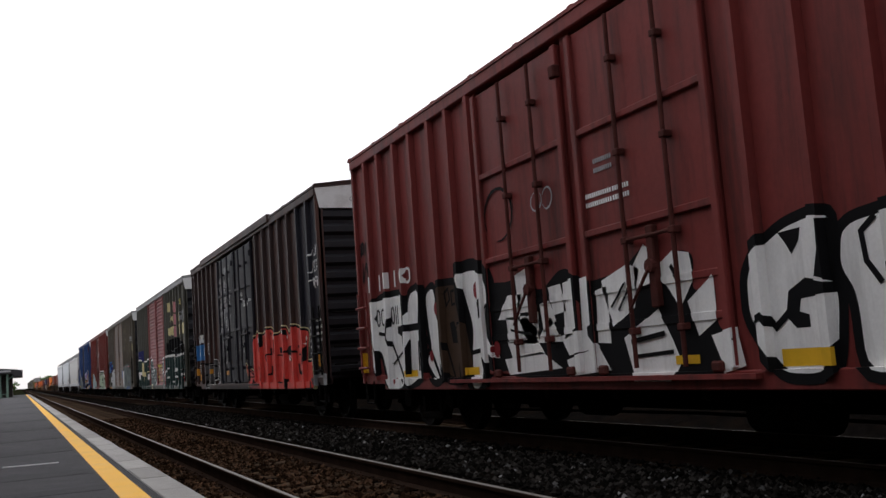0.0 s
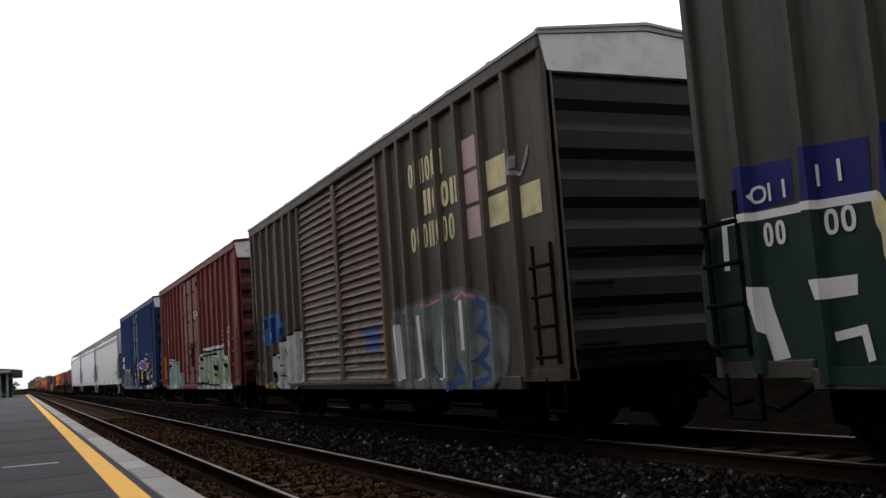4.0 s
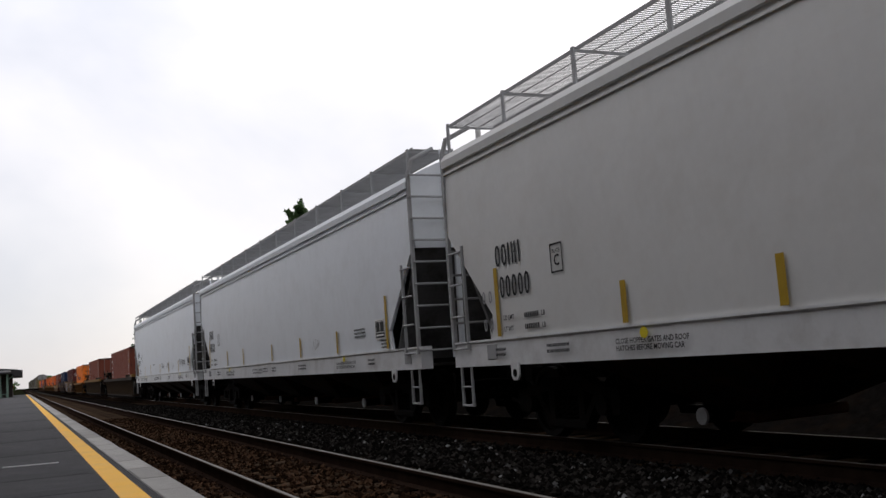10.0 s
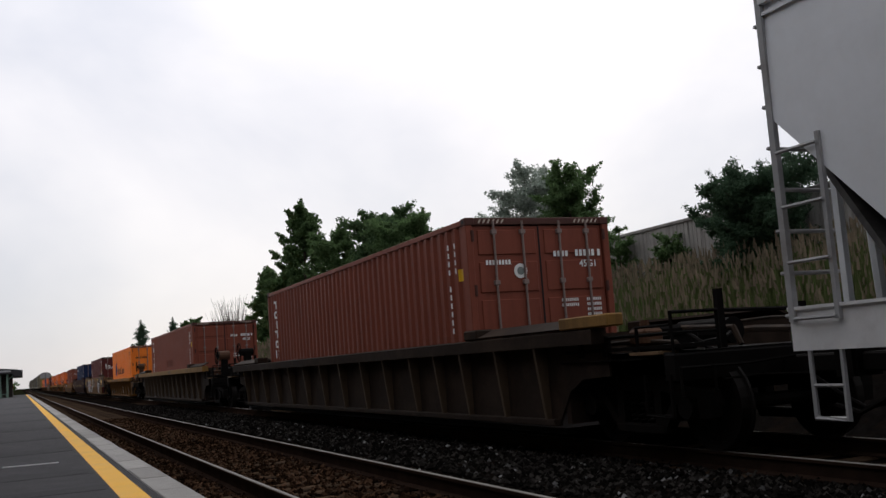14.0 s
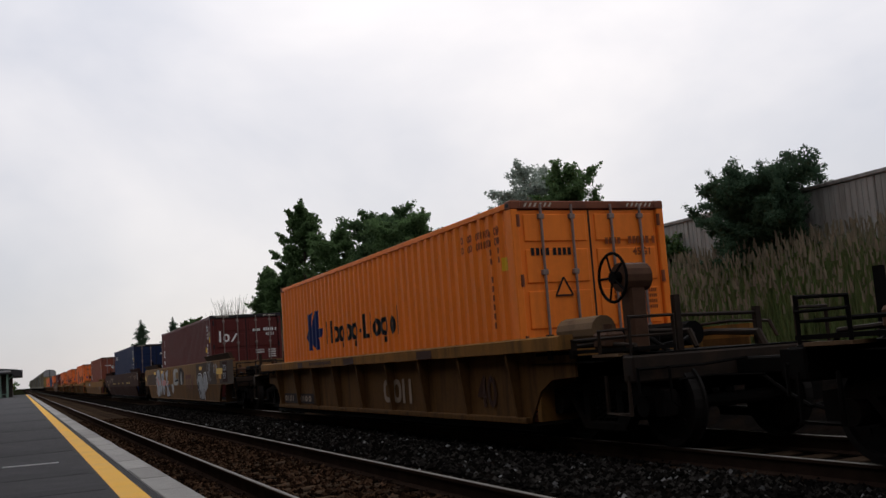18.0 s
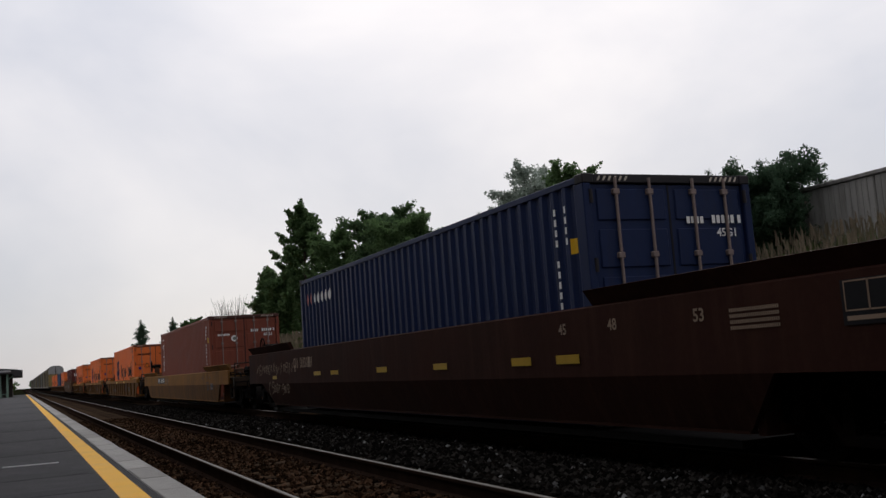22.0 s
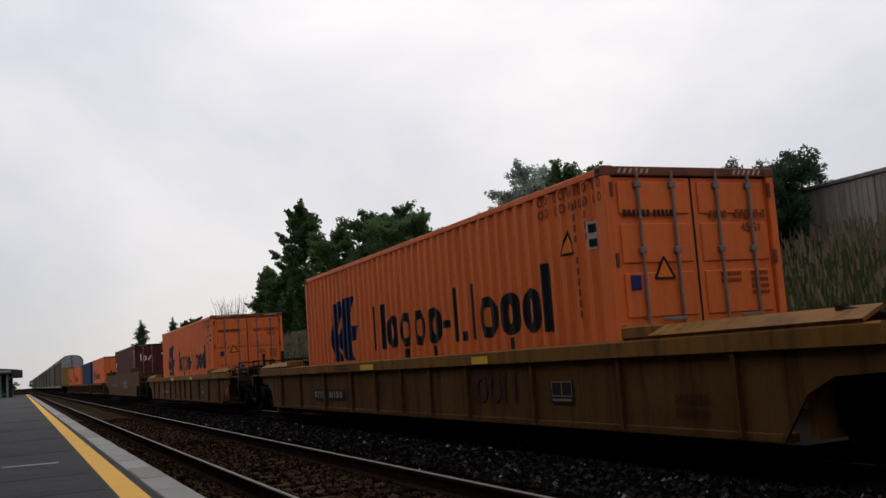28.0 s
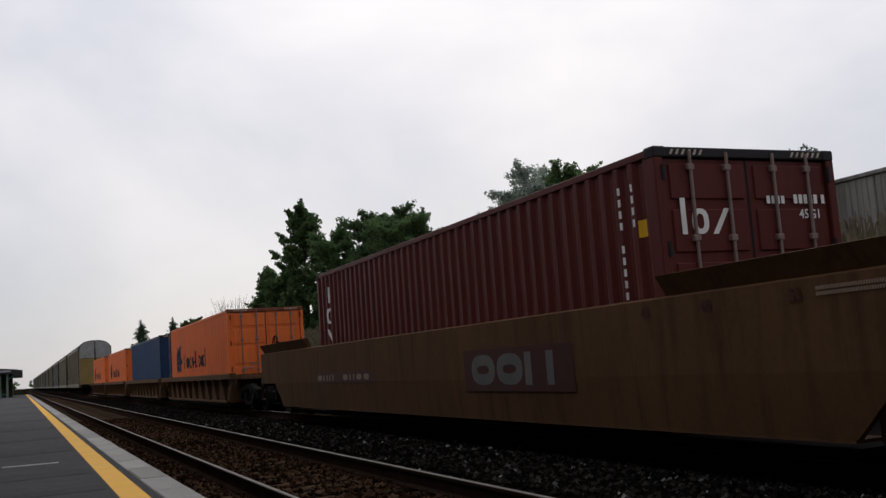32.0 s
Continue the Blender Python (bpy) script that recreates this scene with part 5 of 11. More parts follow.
    words(root, "LB", 0.06, "black", (-1.58, half - 2.52, 1.39))
    placard(root, side, -half + 1.85, 1.82, 0.44, 0.29)
    bars(root, side, -half + 1.6, 1.49, [0.3], 0.03, "black", lines=3, pitch=1.8)
    bars(root, side, -half + 3.0, 1.74, [0.30, 0.1, 0.2], 0.034, "black", lines=3, pitch=1.8)
    for y in (-half + 4.05, half - 4.1, half - 7.6):
        words(root, "CLOSE HOPPER GATES AND ROOF\nHATCHES BEFORE MOVING CAR", 0.054, "black", (-1.587, y + 0.1, 1.13))
        if y < 0 or y > half - 5:
            part("warning_spot", low.paint([[(y - 0.4 + 0.07 * math.cos(a * 0.7854), 1.225 + 0.06 * math.sin(a * 0.7854)) for a in range(8)]], 0.011), "spot_yellow", root)
    for y, w in ((half - 1.3, 0.28), (half - 2.6, 0.5), (0.8, 0.5), (-half + 6.9, 0.6), (-half + 2.3, 0.35), (half - 9.6, 0.4)):
        bars(root, low, y, 1.19, [w], 0.035, "black", lines=2, pitch=1.9, lift=0.012)
    bars(root, side, half - 1.0, 1.93, [0.12, 0.12], 0.16, "grey_ink", gap=0.4, lines=2, pitch=2.2)
    scrawl(root, side, -half + 5.7, 1.48, 0.5, 0.2, 4, 501, "grey_ink", 0.02)
    for e in (-1, 1):
        truck(root, e * (half - 2.05))
    couplers(root, half)
    return root, side, c


# ---- intermodal containers ----
CORR = 0.2775


def container(u0, mat, dark, label, length=12.192, z0=0.21, height=2.896):
    """A corrugated box with door end towards smaller y."""
    c, half = u0 + length / 2, length / 2
    root = on_rails("shipping_container", c, label, "container", "containers of the train")
    z1, w = z0 + height, 1.219
    knots = []
    y = -half + 0.12
    n = int((2 * half - 0.24) / CORR)
    pitch = (2 * half - 0.24) / n
    for i in range(n):
        a = y + i * pitch
        knots += [(a, -w + 0.006), (a + pitch * 0.26, -w + 0.006), (a + pitch * 0.51, -w + 0.042), (a + pitch * 0.76, -w + 0.042)]
    knots.append((y + n * pitch, -w + 0.006))
    zb, zt = z0 + 0.15, z1 - 0.10
    for s in (-1, 1):
        m = Mesh()
        for (ya, xa), (yb, xb) in zip(knots, knots[1:]):
            m.poly([(-s * xa, ya, zb), (-s * xb, yb, zb), (-s * xb, yb, zt), (-s * xa, ya, zt)])
        m.box(min(s * (w - 0.06), s * (w - 0.05)), max(s * (w - 0.06), s * (w - 0.05)), -half + 0.1, half - 0.1, zb, zt)
        part("side_panel", m, mat, root)
        part("top_rail", Mesh().box(min(s * (w - 0.06), s * w), max(s * (w - 0.06), s * w), -half + 0.1, half - 0.1, zt, z1 - 0.02, 0.008), mat, root)
        part("bottom_rail", Mesh().box(min(s * (w - 0.06), s * w), max(s * (w - 0.06), s * w), -half + 0.1, half - 0.1, z0 + 0.02, zb, 0.008), mat, root)
        for e in (-1, 1):
            part("corner_post", Mesh().box(min(s * (w - 0.11), s * w), max(s * (w - 0.11), s * w), min(e * half, e * (half - 0.13)), max(e * half, e * (half - 0.13)), z0 + 0.11, z1 - 0.11, 0.012), mat, root)
            for za, zc in ((z0, z0 + 0.118), (z1 - 0.118, z1)):
                cm = Mesh().box(min(s * (w - 0.155), s * (w + 0.004)), max(s * (w - 0.155), s * (w + 0.004)), min(e * (half + 0.004), e * (half - 0.17)), max(e * (half + 0.004), e * (half - 0.17)), za, zc, 0.014)
                ca = part("corner_casting", cm, dark, root)
                part("casting_hole", Mesh().prism([(e * (half - 0.085) + 0.045 * math.cos(a * 0.7854), (za + zc) / 2 + 0.03 * math.sin(a * 0.7854)) for a in range(8)], "x", min(s * (w + 0.002), s * (w + 0.006)), max(s * (w + 0.002), s * (w + 0.006))), "black", ca)
    rm = Mesh()
    k = 46
    for i in range(k):
        a, b = -half + 0.1 + (2 * half - 0.2) * i / k, -half + 0.1 + (2 * half - 0.2) * (i + 1) / k
        zz = z1 - (0.03 if i % 2 else 0.012)
        rm.box(-w + 0.05, w - 0.05, a, b, zz - 0.02, zz)
    part("roof_panel", rm, mat, root)
    part("floor_frame", Mesh().box(-w + 0.06, w - 0.06, -half + 0.05, half - 0.05, z0 + 0.03, z0 + 0.14), "under", root)
    # front wall
    fm = Mesh()
    n2 = 9
    for i in range(n2):
        a, b = -w + 0.11 + (2 * w - 0.22) * i / n2, -w + 0.11 + (2 * w - 0.22) * (i + 1) / n2
        d = (b - a)
        for x0, x1, y0, y1 in ((a, a + d * 0.25, 0, 0), (a + d * 0.25, a + d * 0.5, 0, -0.045), (a + d * 0.5, a + d * 0.75, -0.045, -0.045), (a + d * 0.75, b, -0.045, 0)):
            fm.poly([(x0, half - 0.01 + y0, z0 + 0.1), (x1, half - 0.01 + y1, z0 + 0.1), (x1, half - 0.01 + y1, z1 - 0.1), (x0, half - 0.01 + y0, z1 - 0.1)])
    part("front_wall", fm, mat, root)
    for za, zc in ((z0 + 0.0, z0 + 0.12), (z1 - 0.11, z1 - 0.005)):
        part("end_sill", Mesh().box(-w + 0.15, w - 0.15, half - 0.1, half - 0.005, za, zc, 0.01), dark, root)
        hd = part("door_header" if zc > z0 + 1 else "door_sill", Mesh().box(-w + 0.15, w - 0.15, -half + 0.01, -half + 0.1, za, zc, 0.01), dark, root)
        if zc > z0 + 1:
            hz = Mesh()
            for x0 in (-w + 0.2, w - 0.62):
                for i in range(6):
                    a = x0 + i * 0.075
                    hz.poly([(a, -half + 0.005, za + 0.025), (a + 0.03, -half + 0.005, za + 0.025), (a + 0.06, -half + 0.005, zc - 0.025), (a + 0.03, -half + 0.005, zc - 0.025)])
            part("hazard_marking", hz, "pale_stripe", hd)
    part("door_gasket", Mesh().box(-0.013, 0.013, -half + 0.045, -half + 0.09, z0 + 0.13, z1 - 0.12), "black", root)
    # two doors with pressed panels, lock rods and hinges
    for s in (-1, 1):
        xa, xb = (-w + 0.125, -0.012) if s < 0 else (0.012, w - 0.125)
        dm = Mesh().box(xa, xb, -half + 0.05, -half + 0.085, z0 + 0.135, z1 - 0.125)
        d = part("door", dm, mat, root)
        hgt = z1 - z0 - 0.26
        for f0, f1 in ((0.02, 0.17), (0.20, 0.36), (0.40, 0.59), (0.63, 0.80), (0.84, 0.98)):
            part("door_panel", Mesh().box(xa + 0.07, xb - 0.05, -half + 0.03, -half + 0.055, z0 + 0.135 + hgt * f0, z0 + 0.135 + hgt * f1, 0.018), mat, d)
        for f in (0.30, 0.74):
            x = xa + (xb - xa) * f
            rod = part("lock_rod", Mesh().rod((x, -half + 0.0, z0 + 0.08), (x, -half + 0.0, z1 - 0.05), 0.019, 8), "rod_steel", d)
            for z in (z0 + 0.2, z0 + 0.95, z0 + 1.9, z1 - 0.25):
                part("rod_guide", Mesh().box(x - 0.045, x + 0.045, -half - 0.02, -half + 0.05, z, z + 0.07, 0.01), "rod_steel", d)
            part("lock_handle", Mesh().box(x - 0.02, x + 0.30 * (1 if f < 0.5 else -1), -half - 0.03, -half - 0.015, z0 + 1.02 + 0.12 * (f > 0.5), z0 + 1.06 + 0.12 * (f > 0.5), 0.005) if f < 0.5 else Mesh().box(x - 0.30, x + 0.02, -half - 0.03, -half - 0.015, z0 + 1.14, z0 + 1.18, 0.005), "rod_steel", rod)
        for z in (z0 + 0.3, z0 + 0.95, z0 + 1.75, z1 - 0.35):
            x = -w + 0.1 if s < 0 else w - 0.1
            part("hinge", Mesh().rod((x, -half + 0.0, z), (x, -half + 0.0, z + 0.16), 0.025, 8), dark, d)
    return root, Side(knots), c, half, z0


def door_bars(root, half, x, z, widths, h, mat, lines=1):
    m = Mesh()
    for r in range(lines):
        a = x
        for w in widths:
            n = max(1, round(w / (h * 0.75)))
            for i in range(n):
                p, q, zz = a + w * i / n, a + w * (i + 0.7) / n, z - r * h * 1.7
                m.poly([(p, -half + 0.022, zz), (q, -half + 0.022, zz), (q, -half + 0.022, zz + h), (p, -half + 0.022, zz + h)])
            a += w + h * 0.35
    part("door_lettering", m, mat, root)


def id_marks(root, half, z0, side, mat, yel=True):
    """The box's number and class, as bars, and the class code in words, on the door end and on the side."""
    door_bars(root, half, 0.22, z0 + 2.3, [0.27], 0.085, mat)
    door_bars(root, half, 0.60, z0 + 2.3, [0.36, 0.07], 0.10, mat)
    words(root, "45G1", 0.10, mat, (0.66, -half + 0.022, z0 + 2.14), "end")
    for z in (z0 + 1.62, z0 + 1.02):
        door_bars(root, half, 0.30, z, [0.3], 0.045, mat, 2)
        door_bars(root, half, 0.74, z, [0.26], 0.045, mat, 4)
    polys = []
    for i in range(11):
        if i != 4:
            polys.append(rect(-half + 0.66, -half + 0.70, z0 + 2.5 - i * 0.125, z0 + 2.58 - i * 0.125))
    for i in range(4):
        polys.append(rect(-half + 0.42, -half + 0.46, z0 + 2.5 - i * 0.125, z0 + 2.58 - i * 0.125))
    part("side_number", side.paint(polys, 0.004), mat, root)
    if yel:
        part("height_notice", side.paint([rect(-half + 0.26, -half + 0.38, z0 + 2.0, z0 + 2.18)], 0.005), "reflector", root, "yellow notice plate")
    if mat != "rust_mark":
        return
    tri, zt = [(0, 0), (0.26, 0), (0.13, 0.24)], z0 + 1.62
    m = Mesh().poly([(-0.62 + p[0], -half + 0.021, zt + p[1]) for p in tri])
    t = part("warning_triangle", m, "box_amber", root)
    ed = Mesh()
    for p, r in zip(tri, tri[1:] + tri[:1]):
        ed.rod((-0.62 + p[0], -half + 0.02, zt + p[1]), (-0.62 + r[0], -half + 0.02, zt + r[1]), 0.014, 4)
    part("triangle_edge", ed, "black", t)


def blue_device(root, side, y_left, z, s, mat="emblem_blue"):
    """A leaning blue emblem of plain bands; s is its height."""
    def P(pts):
        return [(y_left - a * s, z + b * s) for a, b in pts]
    polys = [P(q) for q in ([(0.20, 0.97), (0.66, 1.02), (0.40, 0.45), (0.02, 0.52)], [(0.02, 0.52), (0.40, 0.45), (0.37, 0.28), (-0.04, 0.36)], [(-0.04, 0.36), (0.37, 0.28), (0.60, 0.0), (0.14, 0.0)],
                            [(0.73, 1.03), (1.26, 1.03), (1.03, 0.55), (0.48, 0.45)], [(0.40, 0.45), (0.48, 0.45), (0.40, 0.28), (0.37, 0.28)], [(0.48, 0.45), (1.03, 0.55), (1.43, 0.55), (1.35, 0.32), (0.40, 0.28)], [(0.40, 0.28), (1.03, 0.306), (1.21, 0.0), (0.76, 0.0)])]
    part("emblem", side.paint(polys, 0.005), mat, root, "dark blue slanting emblem")


# ---- well cars ----
def well_ribbed(u0, u1, mat, label, top=1.16, ribs=(), unit=False, last=False, fold=True, chord_mat=None, sheet=1.30, brake=(1, 1.65, 1.72)):
    """A well car with an open ribbed side under a deep top chord. u0..u1: the well's sides."""
    c, half = (u0 + u1) / 2, (u1 - u0) / 2
    root = on_rails("well_car", c, label, "well car", "well cars of the train")
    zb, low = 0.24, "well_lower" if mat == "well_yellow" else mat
    for s in (-1, 1):
        part("top_chord", Mesh().prism([(s * 1.30, top - 0.17), (s * 1.50, top - 0.17), (s * 1.50, top - 0.02), (s * 1.47, top), (s * 1.30, top)], "y", -half - 0.9, half + 0.9), chord_mat or mat, root)
        arch = [(half - 0.25, zb), (half + 0.05, zb + 0.38), (half + 0.35, zb + 0.52), (half + 0.9, zb + 0.55)]
        outline = [(-y, z) for y, z in arch[::-1]] + arch + [(half + 0.9, top - 0.17), (-half - 0.9, top - 0.17)]
        part("side_sheet", Mesh().prism(outline, "x", min(s * (sheet - 0.03), s * sheet), max(s * (sheet - 0.03), s * sheet)), low, root)
        part("bottom_chord", Mesh().box(min(s * 1.25, s * min(1.44, sheet + 0.07)), max(s * 1.25, s * min(1.44, sheet + 0.07)), -half + 0.25, half - 0.25, zb - 0.02, zb + 0.06, 0.01), low, root)
        # ribs of yellow cars take the lower paint, with its shade in the colour
        rib = Mesh().prism([(s * (sheet - 0.008), zb + 0.02), (s * min(sheet + 0.06, 1.475), zb + 0.02), (s * 1.475, top - 0.17), (s * (sheet - 0.008), top - 0.17)], "y", -0.026, 0.026).data("side_rib", M["well_rib" if mat == "well_brown" else low])
        for u in ribs:
            part("side_rib", rib, None, root, at=(0, u - c, 0))
        if fold:
            for e in (-1, 1):
                part("guide_flap", Mesh().prism([(s * 1.50, top + 0.025), (s * 1.26, top + 0.13), (s * 1.24, top + 0.10), (s * 1.48, top + 0.0)], "y", min(e * (half - 1.9), e * (half + 0.75)), max(e * (half - 1.9), e * (half + 0.75))), mat, root)
                part("flap_bracket", Mesh().box(min(s * 1.22, s * 1.5), max(s * 1.22, s * 1.5), min(e * (half - 2.35), e * (half - 1.95)), max(e * (half - 2.35), e * (half - 1.95)), top - 0.0, top + 0.14, 0.02), mat, root)
    part("well_floor", Mesh().box(-1.26, 1.26, -half + 0.2, half - 0.2, 0.12, 0.19), "under", root)
    if unit:
        short_ends(root, half, top, mat, last)
    else:
        well_ends(root, half, top, mat, brake)
    side = Side([(-half - 0.9, -sheet - 0.01), (half + 0.9, -sheet - 0.01)])
    chord = Side([(-half - 0.9, -1.502), (half + 0.9, -1.502)])
    return root, side, chord, c, half


def short_ends(root, half, top, mat, last):
    """The ends of an articulated unit, which share their trucks with the next one."""
    for e in (-1, 1):
        y0, y1 = e * (half - 0.1), e * (half + 1.4)
        part("bulkhead", Mesh().box(-1.28, 1.28, min(y0, y0 + e * 0.1), max(y0, y0 + e * 0.1), 0.25, top - 0.05), mat, root)
        part("end_deck", Mesh().box(-1.1, 1.1, min(y0, y1), max(y0, y1), 0.92, 1.0), mat, root)
        if e < 0 or last:
            truck(root, e * (half + 1.45))


def well_ends(root, half, top, mat, brake=(1, 1.65, 1.72)):
    """The platforms over the trucks: deck, bulkhead, hand rails, brake wheel, couplers."""
    gear = "gear_dark" if mat in ("well_yellow", "well_tan", "well_umber") else "under"
    for e in (-1, 1):
        y0 = e * (half - 0.1)
        y1 = e * (half + 2.2)
        part("bulkhead", Mesh().box(-1.28, 1.28, min(y0, y0 + e * 0.1), max(y0, y0 + e * 0.1), 0.25, top - 0.05), mat, root)
        part("end_deck", Mesh().prism([(-1.34, 0.95), (1.34, 0.95), (0.95, 1.02), (-0.95, 1.02)], "y", min(y0, y1), max(y0, y1)), "under", root)
        part("end_girder", Mesh().box(-0.32, 0.32, min(y0, y1), max(y0, y1), 0.72, 0.95), "under", root)
        part("end_beam", Mesh().box(-1.42, 1.42, min(e * (half + 2.02), e * (half + 2.22)), max(e * (half + 2.02), e * (half + 2.22)), 0.72, 1.0, 0.02), gear, root)
        rail = Mesh()
        yr = e * (half + 2.12)
        rail.pipe([(-1.36, yr, 1.0), (-1.36, yr, 1.40), (-0.8, yr, 1.40), (-0.8, yr, 1.0)], 0.018, 6)
        rail.pipe([(-1.36, yr, 1.2), (-0.8, yr, 1.2)], 0.014, 6)
        rail.pipe([(-1.38, yr, 1.0), (-1.38, yr - e * 0.55, 1.0), (-1.38, yr - e * 0.55, 1.28), (-1.38, yr, 1.28)], 0.016, 6)
        part("hand_rail", Mesh().pipe([(1.36, yr, 1.0), (1.36, yr, 1.4), (0.9, yr, 1.4), (0.9, yr, 1.0)], 0.02, 6), gear, root)
        part("hand_rail", rail, gear, root)
        st = Mesh().pipe([(-1.42, yr, 0.8), (-1.42, yr, 0.4), (-1.42, yr - e * 0.42, 0.4), (-1.42, yr - e * 0.42, 0.8)], 0.02, 5)
        part("stirrup_step", st, gear, root)
        part("walkway", Mesh().box(-1.33, -0.85, min(y0 + e * 0.15, y1), max(y0 + e * 0.15, y1), 1.05, 1.09), "under", root)
        for x, ya, zt in ((-1.3, 0.35, 1.30), (-1.3, 0.85, 1.22), (-0.6, 1.9, 1.62), (0.55, 1.85, 1.45)):
            yy = e * (half + ya)
            part("upright", Mesh().box(x - 0.035, x + 0.035, min(yy, yy + e * 0.07), max(yy, yy + e * 0.07), 1.0, zt), gear, root)
        part("cross_rail", Mesh().pipe([(-0.6, e * (half + 1.93), 1.40), (0.55, e * (half + 1.88), 1.38)], 0.022, 6), gear, root)
        part("cross_rail", Mesh().pipe([(-1.3, e * (half + 0.38), 1.28), (-1.3, e * (half + 0.88), 1.2), (-1.3, e * (half + 2.0), 1.2)], 0.02, 6), gear, root)
        part("brake_pipe", Mesh().pipe([(-0.95, e * (half + 0.1), 1.14), (-0.95, e * (half + 1.2), 1.14), (-0.7, e * (half + 1.5), 1.2), (-0.7, e * (half + 2.1), 0.9)], 0.028, 6), "under", root)
        part("uncoupling_rod", Mesh().pipe([(-1.4, e * (half + 2.26), 0.6), (-1.4, e * (half + 2.26), 0.86), (-0.6, e * (half + 2.3), 0.86), (-0.1, e * (half + 2.4), 0.9)], 0.016, 5), "under", root)
        bx = Mesh().box(-0.75, -0.2, min(e * (half + 0.5), e * (half + 1.1)), max(e * (half + 0.5), e * (half + 1.1)), 1.02, 1.3, 0.04)
        bx.rod((0.15, e * (half + 0.35), 1.2), (0.15, e * (half + 1.25), 1.2), 0.15, 12)
        bx.pipe([(0.15, e * (half + 1.25), 1.2), (-0.3, e * (half + 1.6), 1.12), (-0.9, e * (half + 1.7), 1.06)], 0.02, 5)
        part("brake_gear", bx, "under", root)
        for k, (x, ya, yb, z, r) in enumerate(((-1.15, 0.2, 1.9, 1.13, 0.022), (-0.5, 0.15, 2.0, 1.24, 0.03), (0.45, 0.3, 2.0, 1.18, 0.04), (0.9, 0.2, 1.7, 1.3, 0.02))):
            part("deck_pipe", Mesh().pipe([(x, e * (half + ya), z - 0.15), (x, e * (half + ya + 0.12), z), (x + 0.08, e * (half + (ya + yb) / 2), z + 0.02), (x, e * (half + yb), z - 0.02), (x, e * (half + yb + 0.1), z - 0.2)], r, 6), "gear_dark", root)
        part("valve_block", Mesh().box(-1.2, -0.95, min(e * (half + 1.15), e * (half + 1.45)), max(e * (half + 1.15), e * (half + 1.45)), 1.09, 1.27, 0.03).rod((-1.08, e * (half + 1.3), 1.27), (-1.08, e * (half + 1.3), 1.36), 0.05, 8), "gear_rust", root)
        part("deck_step", Mesh().box(-1.44, -1.2, min(e * (half + 1.5), e * (half + 2.0)), max(e * (half + 1.5), e * (half + 2.0)), 1.0, 1.03), "gear_tan", root)
        truck(root, e * (half + 1.05))
    e, out, wz = brake
    yw = e * (half + out)
    st = Mesh().box(-1.0, -0.78, yw - 0.1, yw + 0.1, 1.0 if out > 0 else 0.19, wz + 0.05, 0.03)
    part("brake_stand", st, "gear_rust" if gear == "gear_dark" else gear, root)
    part("brake_housing", Mesh().rod((-1.06, yw, wz), (-0.72, yw, wz), 0.16 if e < 0 else 0.11, 14), "gear_rust" if e < 0 else "under", root)
    part("air_reservoir", Mesh().rod((-0.95, yw - e * 0.55, wz - 0.55), (-0.95, yw - e * 1.35, wz - 0.55), 0.17, 14), "gear_tan" if gear == "gear_dark" else "under", root)
    hw = Mesh().ring((-1.14, yw, wz), "x", 0.27, 0.018, 20, 5)
    for i in range(5):
        a = i * 1.2566
        hw.rod((-1.14, yw, wz), (-1.14, yw + 0.27 * math.cos(a), wz + 0.27 * math.sin(a)), 0.013, 5)
    hw.rod((-1.15, yw, wz), (-1.0, yw, wz), 0.07, 10)
    part("brake_wheel", hw, "under", root)
    couplers(root, half + 2.2)


